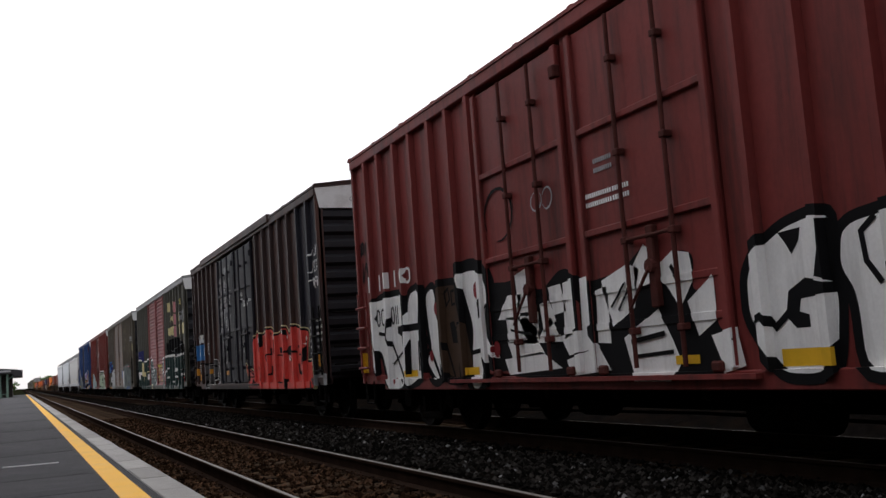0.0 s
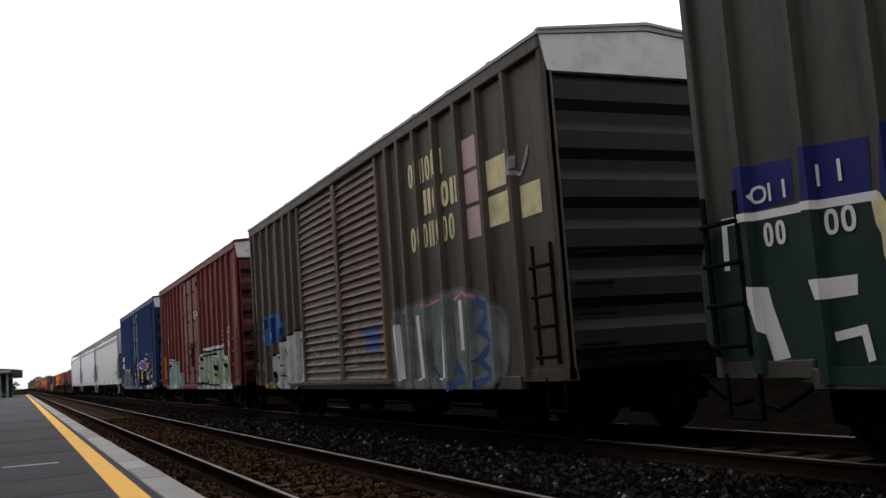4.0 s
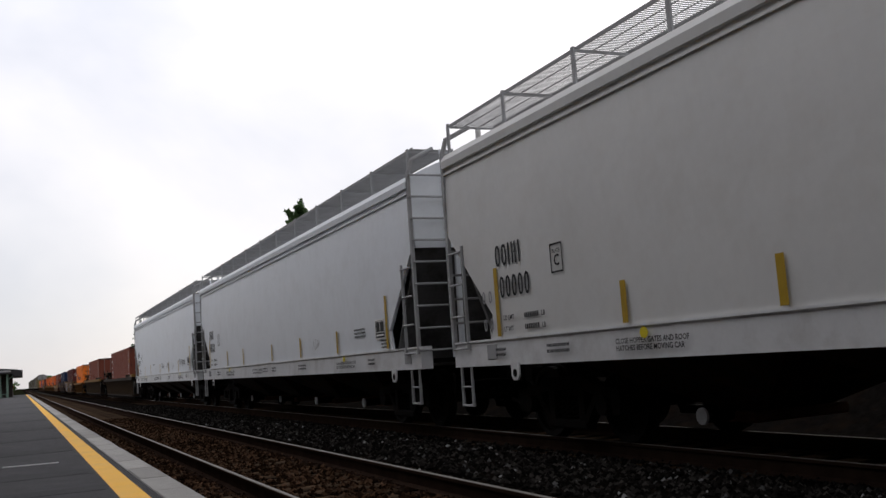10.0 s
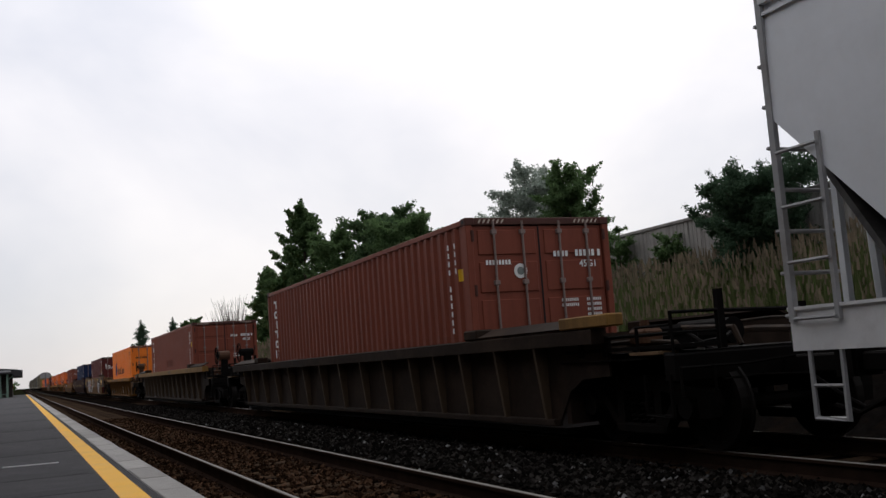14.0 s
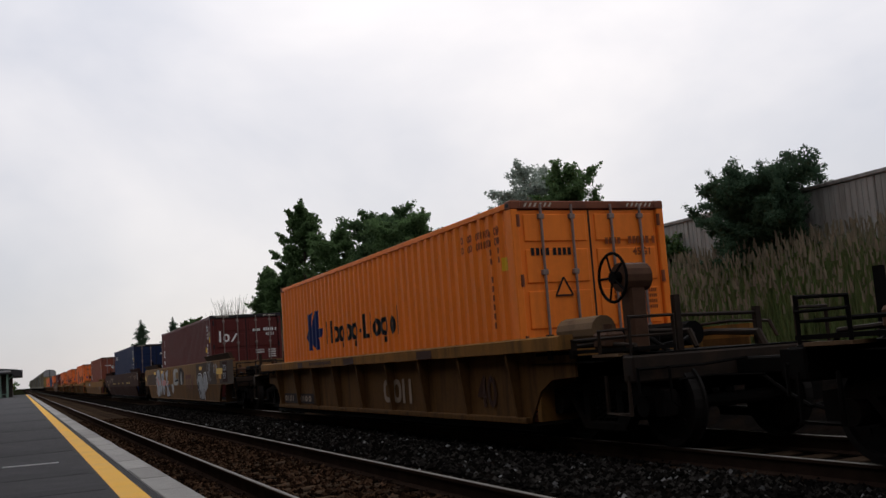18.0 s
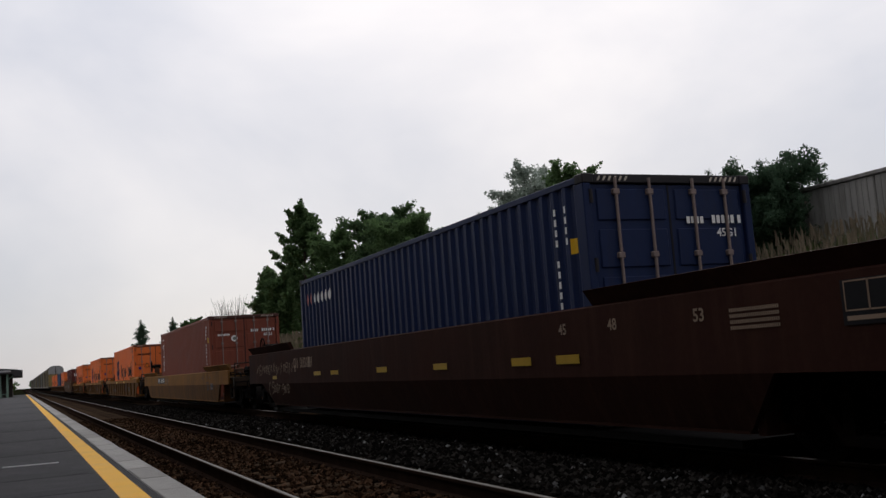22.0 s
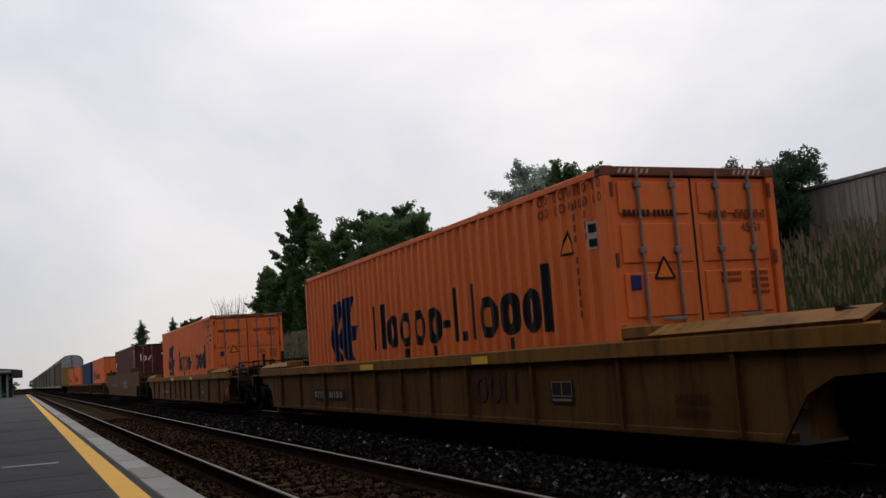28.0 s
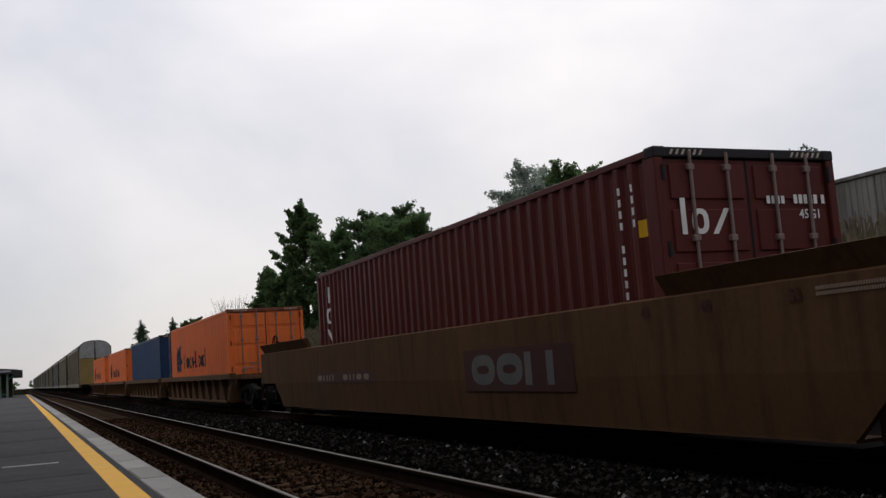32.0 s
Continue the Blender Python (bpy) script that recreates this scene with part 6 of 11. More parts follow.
def well_smooth(u0, u1, mat, label, top=1.2, raise_ends=0.13):
    """A well car with smooth plate sides, bent in along the middle, slanting up at its ends. u0..u1: the foot of the sides."""
    c, half = (u0 + u1) / 2, (u1 - u0) / 2
    root = on_rails("well_car", c, label, "well car", "well cars of the train")
    zb, zm = 0.29, 0.80
    for s in (-1, 1):
        up = [(-half - 1.9, top), (half + 1.9, top), (half + 1.9, zm), (-half - 1.9, zm)]
        part("upper_plate", Mesh().prism([(s * 1.50, zm), (s * 1.50, top), (s * 1.45, top + 0.02), (s * 1.32, top + 0.02), (s * 1.32, top - 0.04), (s * 1.44, top - 0.04), (s * 1.44, zm)], "y", -half - 1.9, half + 1.9), mat, root)
        m = Mesh()
        o = [(-half - 0.55, zm), (half + 0.55, zm), (half, zb), (-half, zb)]
        foot = 1.31 if mat == "well_red" else 1.465
        xo = [1.50, 1.50, foot, foot]
        k = len(m.v)
        m.v += [(s * x, y, z) for (y, z), x in zip(o, xo)] + [(s * (x - 0.06), y, z) for (y, z), x in zip(o, xo)]
        m.f += [(k, k + 1, k + 2, k + 3), (k + 7, k + 6, k + 5, k + 4)] + [(k + i, k + 4 + i, k + 4 + (i + 1) % 4, k + (i + 1) % 4) for i in range(4)]
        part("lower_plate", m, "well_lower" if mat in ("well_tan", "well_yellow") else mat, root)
        part("bottom_chord", Mesh().box(min(s * 1.15, s * foot), max(s * 1.15, s * foot), -half + 0.02, half - 0.02, zb - 0.03, zb - 0.002), mat, root)
        for e in (-1, 1):
            part("guide_flap", Mesh().prism([(s * 1.41, top + 0.023), (s * 1.53, top + raise_ends + 0.06), (s * 1.42, top + raise_ends + 0.075), (s * 1.34, top + 0.023)], "y", min(e * (half - 2.2), e * (half + 1.88)), max(e * (half - 2.2), e * (half + 1.88))), "over_brown" if mat == "well_tan" else mat, root)
    part("well_floor", Mesh().box(-1.26, 1.26, -half + 0.2, half - 0.2, 0.12, 0.19), "under", root)
    well_ends(root, half + 0.15, top, mat)
    side = Side([(-half - 1.9, -1.502), (half + 1.9, -1.502)])
    side.waves = [(-half - 3, half + 3, [(zb, -foot - 0.002), (zm, -1.502), (top, -1.502)])]
    return root, side, c, half


def tank_marks(root, side, y_left, z_top, w, h, mat="black", ink="white", n=6):
    """A dark plate with a row of plain signs for a car's number."""
    part("number_plate", side.paint([rect(y_left - w, y_left, z_top - h, z_top)], 0.005), mat, root, "dark number panel with pale signs")
    k, y, lo, hi = (w - 0.12) / (n + 1.4), y_left - 0.06, z_top - h + 0.045, z_top - 0.045
    polys = []
    for i in range(n):
        if i == 3:
            y -= k * 1.2
        if i in (1, 2, 4):
            polys += [rect(y - k * 0.72, y - k * 0.54, lo, hi), rect(y - k * 0.18, y, lo, hi)]
        else:
            polys += ring_polys(y - k * 0.74, y, lo, hi, k * 0.2)
        y -= k
    part("number_bars", side.paint(polys, 0.009), ink, root)


# ---- autoracks, far behind ----
def autorack_car(u0, tint):
    length = 27.4
    c, half = u0 + length / 2, length / 2
    root = on_rails("autorack", c, "tall enclosed car carrier with pale perforated steel sides", "autorack", "car carriers of the train")
    n = 20
    panel = Mesh()
    for j in range(6):
        panel.box(-1.53, -1.47, 0.03, 2 * half / n - 0.03, 1.2 + j * 0.575, 1.2 + j * 0.575 + 0.525)
    pd = panel.data("side_panel", M[tint])
    for i in range(n):
        part("side_panel", pd, None, root, at=(0, -half + 2 * half * i / n, 0))
    for s in (-1, 1):
        m = Mesh()
        for i in range(n + 1):
            y = -half + 2 * half * i / n
            m.box(min(s * 1.46, s * 1.58), max(s * 1.46, s * 1.58), y - 0.05, y + 0.05, 1.0, 4.75)
        m.box(min(s * 1.44, s * 1.57), max(s * 1.44, s * 1.57), -half, half, 4.63, 4.78)
        m.box(min(s * 1.44, s * 1.6), max(s * 1.44, s * 1.6), -half, half, 0.8, 1.15)
        part("side_framing", m, tint, root)
        for e in (-1, 1):
            part("corner_column", Mesh().box(min(s * 1.45, s * 1.62), max(s * 1.45, s * 1.62), min(e * half, e * (half - 0.45)), max(e * half, e * (half - 0.45)), 0.85, 4.9, 0.02), "under", root)
    part("far_side", Mesh().box(1.40, 1.46, -half, half, 1.1, 4.75), tint, root)
    arch = [(-1.57, 4.75), (-1.42, 5.14), (-1.02, 5.42), (-0.45, 5.55), (0.45, 5.55), (1.02, 5.42), (1.42, 5.14), (1.57, 4.75)]
    part("roof", Mesh().prism(arch, "y", -half, half), "rack_frame", root)
    for e in (-1, 1):
        part("end_bulkhead", Mesh().box(-1.44, 1.44, min(e * half, e * (half - 0.08)), max(e * half, e * (half - 0.08)), 1.1, 4.75), "under", root)
        for s in (-1, 1):
            part("end_door", Mesh().prism([(s * 0.06, 1.1), (s * 1.45, 1.1), (s * 1.45, 3.7), (s * 0.06, 3.7)], "y", min(e * half, e * (half + 0.06)), max(e * half, e * (half + 0.06))), "rack_door", root)
            part("end_door_top", Mesh().prism([(s * 0.06, 3.74), (s * 1.45, 3.74), (s * 1.45, 4.8), (s * 1.3, 5.15), (s * 0.95, 5.38), (s * 0.06, 5.48)], "y", min(e * half, e * (half + 0.06)), max(e * half, e * (half + 0.06))), "galv_roof", root)
        truck(root, e * (half - 3), False)
    part("underframe", Mesh().box(-1.35, 1.35, -half, half, 0.75, 0.99), "under", root)
    couplers(root, half)
    return root


# ---- the train, from its front ----
def spaced(a, b, step):
    n = max(1, round((b - a) / step))
    return [a + (b - a) * i / n for i in range(n + 1)]


# 1: maroon boxcar with silver graffiti
car, side, c = boxcar(0.55, 16.1, ("maroon", "maroon", "maroon", "maroon"), spaced(1.12, 5.88, 0.68) + [11.1, 11.8, 12.46, 13.22, 13.92, 14.68, 15.35], [(6.25, 8.52), (8.72, 10.95)], "plug", 6,
                      "dark maroon boxcar with silver graffiti along its lower side", white_end=False, roof="maroon")
letter = sprayed_shape(car, side, c, [(15.36, 2.17), (13.96, 2.18), (13.91, 1.8), (14.19, 1.46), (14.04, 1.14), (14.09, 0.675), (14.88, 0.675), (15.13, 1.26), (15.36, 1.34), (15.52, 1.66)], "silver", "silver spray letter with a black outline", edge=("spray_black", 0.05), halo=("spray_black", 0.11))
sprayed_shape(letter, side, c, [(14.35, 1.82), (13.96, 1.81), (13.9, 1.68), (13.97, 1.44), (14.35, 1.57)], "spray_black", name="graffiti_slit", lift=0.0105)
brush(letter, side, c, [(14.73, 1.53), (14.47, 1.23), (14.13, 0.77)], 0.06, "spray_black")
brush(letter, side, c, [(15.25, 1.61), (14.72, 1.55), (14.58, 1.87)], 0.06, "spray_black")
brush(letter, side, c, [(14.08, 1.3), (14.62, 1.07)], 0.04, "spray_black")
sprayed_dot(letter, side, c, 14.51, 0.8, 0.05, "dot_red")
letter = sprayed_shape(car, side, c, [(15.69, 1.55), (15.53, 1.64), (15.33, 1.27), (15.3, 0.89), (15.45, 1.14)], "silver", "silver spray letter with a black outline", edge=("spray_black", 0.05), lift=0.005)
letter = sprayed_shape(car, side, c, [(13.82, 2.15), (13.31, 2.21), (13.17, 2.12), (13.28, 1.63), (13.26, 1.17), (13.28, 0.89), (13.98, 0.675), (13.98, 1.2)], "silver", "silver spray letter with a black outline", edge=("spray_black", 0.05), halo=("spray_black", 0.11), lift=0.0055)
brush(letter, side, c, [(13.99, 1.63), (13.28, 1.63)], 0.11, "spray_black")
brush(letter, side, c, [(13.84, 1.44), (13.88, 0.9)], 0.05, "spray_black")
brush(letter, side, c, [(13.49, 1.41), (13.51, 0.95)], 0.05, "spray_black")
letter = sprayed_shape(car, side, c, [(13.11, 2.08), (12.83, 2.17), (12.75, 2.02), (12.8, 1.8), (12.52, 1.35), (12.47, 0.9), (12.74, 0.8), (12.91, 0.83), (13.2, 1.08), (12.98, 1.27), (13.06, 1.61)], "silver", "silver spray letter with a black outline", edge=("spray_black", 0.05), halo=("spray_black", 0.11), lift=0.0035)
brush(letter, side, c, [(13.22, 1.54), (12.95, 1.15), (12.71, 0.82)], 0.07, "spray_black")
sprayed_dot(letter, side, c, 12.72, 1.85, 0.09, "dot_red")
sprayed_dot(letter, side, c, 13, 1.16, 0.08, "dot_red")
brush(letter, side, c, [(12.56, 1.14), (12.49, 0.92)], 0.04, "spray_black")
letter = sprayed_shape(car, side, c, [(12.58, 2.16), (11.93, 2.13), (11.84, 1.89), (11.72, 1.48), (11.57, 0.88), (11.89, 0.83), (12.39, 0.84), (12.51, 1.13), (12.57, 1.56)], "over_brown", "brown spray letter with a black outline", edge=("spray_black", 0.05), halo=("spray_black", 0.11), lift=0.0045)
sprayed_shape(letter, side, c, [(12.27, 1.61), (12.11, 1.63), (11.97, 1.31), (12.2, 1.32)], "spray_black", name="graffiti_slit", lift=0.0105)
brush(letter, side, c, [(12.1, 1.52), (11.76, 1.59)], 0.035, "spray_black")
brush(letter, side, c, [(12.44, 1.34), (12.19, 0.84)], 0.05, "spray_black")
brush(letter, side, c, [(11.89, 1.1), (11.82, 0.83)], 0.05, "spray_black")
brush(letter, side, c, [(12.39, 2.05), (12.25, 2.1), (12.21, 1.94), (12.34, 1.86), (12.39, 2.05)], 0.04, "spray_black")
brush(letter, side, c, [(12.04, 2.06), (12.15, 2.05), (12.14, 1.86), (12.03, 1.87)], 0.04, "spray_black")
letter = sprayed_shape(car, side, c, [(11.85, 2.26), (11.45, 2.28), (11.04, 2.2), (10.88, 2.01), (10.88, 1.76), (11.08, 1.52), (10.85, 1.23), (10.68, 1.05), (10.9, 1.08), (11.26, 1.44), (11.22, 1.19), (11.08, 0.89), (11.34, 0.675), (11.5, 0.675), (11.6, 0.88), (11.58, 1.14), (11.49, 1.51), (11.71, 1.98)], "silver", "tall silver spray letter with a black outline", edge=("spray_black", 0.05), halo=("spray_black", 0.17), lift=0.003)
sprayed_shape(letter, side, c, [(11.35, 1.83), (11.09, 1.86), (11.1, 1.61), (11.29, 1.59)], "spray_black", name="graffiti_slit", lift=0.0105)
sprayed_dot(letter, side, c, 11.31, 1.99, 0.11, "dot_red")
brush(letter, side, c, [(11.57, 1.16), (11.22, 1.19)], 0.06, "spray_black")
brush(letter, side, c, [(11.03, 1.65), (10.89, 1.77)], 0.04, "spray_black")
sprayed_dot(letter, side, c, 10.77, 1.18, 0.1, "dot_red")
letter = sprayed_shape(car, side, c, [(10.97, 2.06), (10.34, 2), (9.95, 2.1), (9.58, 1.79), (9.01, 2.06), (8.52, 1.82), (8.13, 1.84), (7.76, 1.91), (7.44, 2.09), (7.32, 1.97), (7.28, 1.66), (6.92, 1.97), (6.7, 1.89), (6.78, 1.54), (6.45, 1.63), (6.48, 1.21), (6.21, 1.1), (6.22, 0.77), (11.02, 0.79)], "spray_black", "tangled silver and black graffiti over the doors", lift=0.004)
sprayed_shape(letter, side, c, [(10.11, 2.03), (9.91, 2.07), (9.81, 1.64), (10.07, 1.64)], "silver", name="graffiti_slit", lift=0.007, grow=0.045)
sprayed_shape(letter, side, c, [(10.42, 1.52), (9.98, 1.51), (9.72, 1.34), (9.77, 1.25), (10.39, 1.28)], "silver", name="graffiti_slit", lift=0.007, grow=0.045)
sprayed_shape(letter, side, c, [(10.6, 1.58), (10.37, 1.79), (10.08, 1.78), (10.14, 1.56)], "silver", name="graffiti_slit", lift=0.007, grow=0.045)
sprayed_shape(letter, side, c, [(9.31, 1.8), (9.12, 1.81), (9.06, 1.58), (9.25, 1.56)], "silver", name="graffiti_slit", lift=0.007, grow=0.045)
sprayed_shape(letter, side, c, [(8.99, 1.82), (8.81, 1.84), (8.8, 1.37), (9.02, 1.29)], "silver", name="graffiti_slit", lift=0.007, grow=0.045)
sprayed_shape(letter, side, c, [(9.63, 1.24), (9.37, 1.44), (9.19, 1.24)], "silver", name="graffiti_slit", lift=0.007, grow=0.045)
sprayed_shape(letter, side, c, [(8.63, 1.83), (8.49, 1.83), (8.5, 1.39), (8.65, 1.33)], "silver", name="graffiti_slit", lift=0.007, grow=0.045)
sprayed_shape(letter, side, c, [(8.19, 1.77), (7.76, 1.88), (7.62, 1.83), (7.72, 1.51), (8.05, 1.37), (8.13, 1.54)], "silver", name="graffiti_slit", lift=0.007, grow=0.045)
sprayed_shape(letter, side, c, [(7.61, 1.88), (7.45, 2.03), (7.35, 1.97), (7.36, 1.74), (7.59, 1.71)], "silver", name="graffiti_slit", lift=0.007, grow=0.045)
sprayed_shape(letter, side, c, [(7.26, 1.8), (7, 1.92), (6.81, 1.88), (6.78, 1.69), (6.96, 1.49), (7.1, 1.67)], "silver", name="graffiti_slit", lift=0.007, grow=0.045)
sprayed_shape(letter, side, c, [(6.8, 1.45), (6.51, 1.61), (6.51, 1.31), (6.71, 1.21)], "silver", name="graffiti_slit", lift=0.007, grow=0.045)
sprayed_shape(letter, side, c, [(7.86, 1.16), (7.32, 1.38), (7.18, 1.14), (7.07, 0.93), (7.2, 0.79), (7.74, 0.79)], "silver", name="graffiti_slit", lift=0.007, grow=0.045)
sprayed_shape(letter, side, c, [(10.51, 1), (9.63, 1.06), (9.27, 0.92), (10.45, 0.89)], "silver", name="graffiti_slit", lift=0.007, grow=0.045)
sprayed_shape(letter, side, c, [(9.01, 0.96), (8.42, 1.07), (8.28, 0.9), (8.97, 0.86)], "silver", name="graffiti_slit", lift=0.007, grow=0.045)
sprayed_shape(letter, side, c, [(11.22, 1.63), (11.05, 1.4), (11.02, 1.03), (11.16, 1.18)], "silver", name="graffiti_slit", lift=0.007, grow=0.045)
sprayed_shape(letter, side, c, [(10.05, 1.48), (9.69, 1.53), (9.71, 1.26), (9.9, 1.27)], "silver", name="graffiti_slit", lift=0.007, grow=0.045)
sprayed_shape(letter, side, c, [(8.32, 1.67), (8.19, 1.69), (8.2, 1.19), (8.35, 1.2)], "silver", name="graffiti_slit", lift=0.007, grow=0.045)
sprayed_shape(letter, side, c, [(6.5, 1.11), (6.27, 1.15), (6.22, 0.9), (6.39, 0.86)], "silver", name="graffiti_slit", lift=0.007, grow=0.045)
sprayed_shape(letter, side, c, [(9.54, 1.62), (9.38, 1.64), (9.3, 1.47), (9.5, 1.38)], "silver", name="graffiti_slit", lift=0.007, grow=0.045)
sprayed_shape(letter, side, c, [(10.4, 1.21), (9.74, 1.22), (9.63, 1.11), (10.34, 1.09)], "silver", name="graffiti_slit", lift=0.007, grow=0.045)
sprayed_shape(letter, side, c, [(9.09, 1.23), (8.61, 1.27), (8.46, 1.14), (8.99, 1.09)], "silver", name="graffiti_slit", lift=0.007, grow=0.045)
brush(letter, side, c, [(8.08, 1.51), (7.79, 1.74)], 0.03, "spray_black")
brush(letter, side, c, [(7.95, 1.47), (7.71, 1.71)], 0.03, "spray_black")
brush(letter, side, c, [(7.78, 1.14), (7.22, 1.2)], 0.05, "spray_black")
brush(letter, side, c, [(7.76, 0.99), (7.12, 1.02)], 0.04, "spray_black")
brush(letter, side, c, [(7.05, 1.83), (6.93, 1.65)], 0.05, "spray_black")
brush(letter, side, c, [(10.36, 1.4), (9.8, 1.32)], 0.03, "spray_black")
letter = sprayed_shape(car, side, c, [(6.06, 1.61), (5.92, 1.81), (5.6, 1.96), (5.29, 2.01), (5.11, 1.99), (5.14, 1.78), (5.2, 1.57), (5.09, 1.4), (5.17, 0.88), (5.33, 0.79), (5.69, 0.8), (5.91, 1.01), (6.07, 1.28)], "silver", "large round silver letter outlined in black", edge=("spray_black", 0.09), lift=0.004)
sprayed_shape(letter, side, c, [(5.09, 1.47), (5.42, 1.54), (5.61, 1.45), (5.66, 1.25), (5.56, 1.15), (5.41, 1.15), (5.41, 1.25), (5.51, 1.28), (5.48, 1.38), (5.09, 1.4)], "spray_black", name="graffiti_slit", lift=0.0105)
sprayed_shape(letter, side, c, [(5.66, 1.93), (5.41, 1.94), (5.44, 1.84), (5.53, 1.74), (5.59, 1.84)], "spray_black", name="graffiti_slit", lift=0.0105)
brush(letter, side, c, [(6.02, 1.21), (5.87, 1.27), (5.78, 1.17), (5.61, 1.29)], 0.06, "spray_black")
brush(letter, side, c, [(5.11, 1.97), (5.12, 1.73), (5.18, 1.52)], 0.11, "spray_black")
letter = sprayed_shape(car, side, c, [(4.9, 1.9), (4.6, 1.93), (4.32, 1.94), (4.25, 1.77), (4.45, 1.68), (4.62, 1.5), (4.5, 1.29), (4.3, 1.16), (4.35, 0.8), (4.91, 0.79), (4.92, 1.37), (5.05, 1.59), (5.01, 1.83)], "silver", "large round silver letter outlined in black", edge=("spray_black", 0.09), lift=0.0047)
brush(letter, side, c, [(4.68, 1.92), (4.82, 1.82), (4.8, 1.6), (4.68, 1.43)], 0.05, "spray_black")
signs(car, side, 15.4 - c, 2.33, 0.27, [(1.3, 0, 1, "h"), (1.1, 0, 0, "i"), (1.3, 0, 1, "h"), (1.2, 0, 0, "i"), (1.0, 0, 1, "o")], "white", 0.2, name="car_mark")
part("number_patch", side.paint([rect(14.74 - c, 15.44 - c, 1.66, 2.16), rect(13.92 - c, 14.56 - c, 1.68, 2.16)], 0.014), "white", car)
signs(car, side, 15.3 - c, 1.72, 0.3, [(0.62, 0, 1, "o"), (0.62, 0, 1, "o"), (0.7, 0, 0, "i"), (0.55, 0, 1, "o"), (0.12, 0, 1, "i"), (0.12, 0, 1, "i")], "black", 0.15, 0.018, "car_number")
bars(car, side, 8.4 - c, 2.75, [0.5, 0.3], 0.05, "white", lines=2, pitch=1.9)
bars(car, side, 8.2 - c, 3.1, [0.35], 0.05, "chalk", lines=2, pitch=2.0)
scrawl(car, side, 10.8 - c, 2.55, 0.7, 0.6, 1, 5, "spray_black", 0.05)
scrawl(car, side, 15.95 - c, 2.55, 0.65, 0.33, 3, 6, "spray_black", 0.07, 2)
scrawl(car, side, 9.6 - c, 2.75, 0.5, 0.3, 2, 7, "chalk", 0.03)
reflectors(car, side, [(5.15 - c, 5.75 - c, 0.85, 0.99), (11.4 - c, 11.75 - c, 0.86, 0.96), (13.6 - c, 13.95 - c, 0.86, 0.96), (8.45 - c, 8.95 - c, 0.675, 0.76), (6.75 - c, 7.1 - c, 0.9, 0.98), (15.9 - c, 16.05 - c, 0.95, 1.3)])

# 2: blackened boxcar with red graffiti
car, side, c = boxcar(18.45, 34.1, ("tar", "tar", "tar_door", "end_black"), spaced(19.15, 24.0, 0.8) + [30.22, 31.0, 31.86, 32.62, 33.45], [(24.6, 26.9), (26.95, 29.3)], "plug", 11,
                      "weathered black-brown boxcar with red graffiti beside its doors", roof="tar")
letter = sprayed_shape(car, side, c, [(24.68, 1.9), (24.44, 2.09), (24.18, 2.1), (23.9, 1.99), (23.46, 2.08), (23.13, 2.13), (22.84, 2.09), (22.58, 1.92), (22.37, 1.93), (22.05, 1.97), (21.74, 2.08), (21.52, 2.07), (21.25, 1.87), (21.08, 2.06), (20.92, 2.08), (19.93, 1.93), (19.61, 1.88), (19.75, 1.57), (19.86, 1.26), (19.73, 1.22), (19.23, 1.27), (19.21, 0.78), (19.23, 0.7), (20.61, 0.68), (23.91, 0.68), (24.92, 0.68), (24.71, 1.17), (24.89, 1.37)], "spray_red", "bright red spray letters with black and cream edges", edge=("spray_black", 0.05), halo=("cream", 0.075))
sprayed_shape(letter, side, c, [(24.1, 1.99), (23.92, 2.03), (23.88, 1.82), (24.07, 1.57), (24.01, 1.75)], "spray_black", name="graffiti_slit", lift=0.0105)
sprayed_shape(letter, side, c, [(23.75, 1.51), (23.51, 1.54), (23.54, 1.35), (23.66, 1.34)], "spray_black", name="graffiti_slit", lift=0.0105)
sprayed_shape(letter, side, c, [(23.13, 1.66), (22.95, 1.66), (22.94, 1.5), (23.12, 1.48)], "spray_black", name="graffiti_slit", lift=0.0105)
sprayed_shape(letter, side, c, [(23.07, 1.23), (22.92, 1.22), (22.99, 1), (23.16, 1)], "spray_black", name="graffiti_slit", lift=0.0105)
sprayed_shape(letter, side, c, [(24.44, 1.24), (24.19, 1.19), (23.96, 0.87), (24.2, 0.89)], "spray_black", name="graffiti_slit", lift=0.0105)
sprayed_shape(letter, side, c, [(22.19, 1.65), (21.82, 1.63), (21.82, 1.51), (22.17, 1.51)], "spray_black", name="graffiti_slit", lift=0.0105)
sprayed_shape(letter, side, c, [(21.58, 1.52), (21.36, 1.64), (21.15, 1.65), (21.01, 1.52), (21.12, 1.43), (21.39, 1.44)], "spray_black", name="graffiti_slit", lift=0.0105)
sprayed_shape(letter, side, c, [(21.92, 1.22), (21.71, 1.18), (21.58, 0.95), (21.4, 0.79), (21.46, 0.68), (21.59, 0.68), (21.72, 0.92)], "spray_black", name="graffiti_slit", lift=0.0105)
sprayed_shape(letter, side, c, [(20.6, 1.22), (20.48, 1.23), (20.43, 1.04), (20.15, 1.16), (19.99, 1.13), (20.38, 0.97), (20.54, 1.01)], "spray_black", name="graffiti_slit", lift=0.0105)
sprayed_shape(letter, side, c, [(19.85, 1.81), (19.76, 1.8), (19.88, 1.3), (19.98, 1.18), (20.06, 1.2), (19.94, 1.42)], "spray_black", name="graffiti_slit", lift=0.0105)
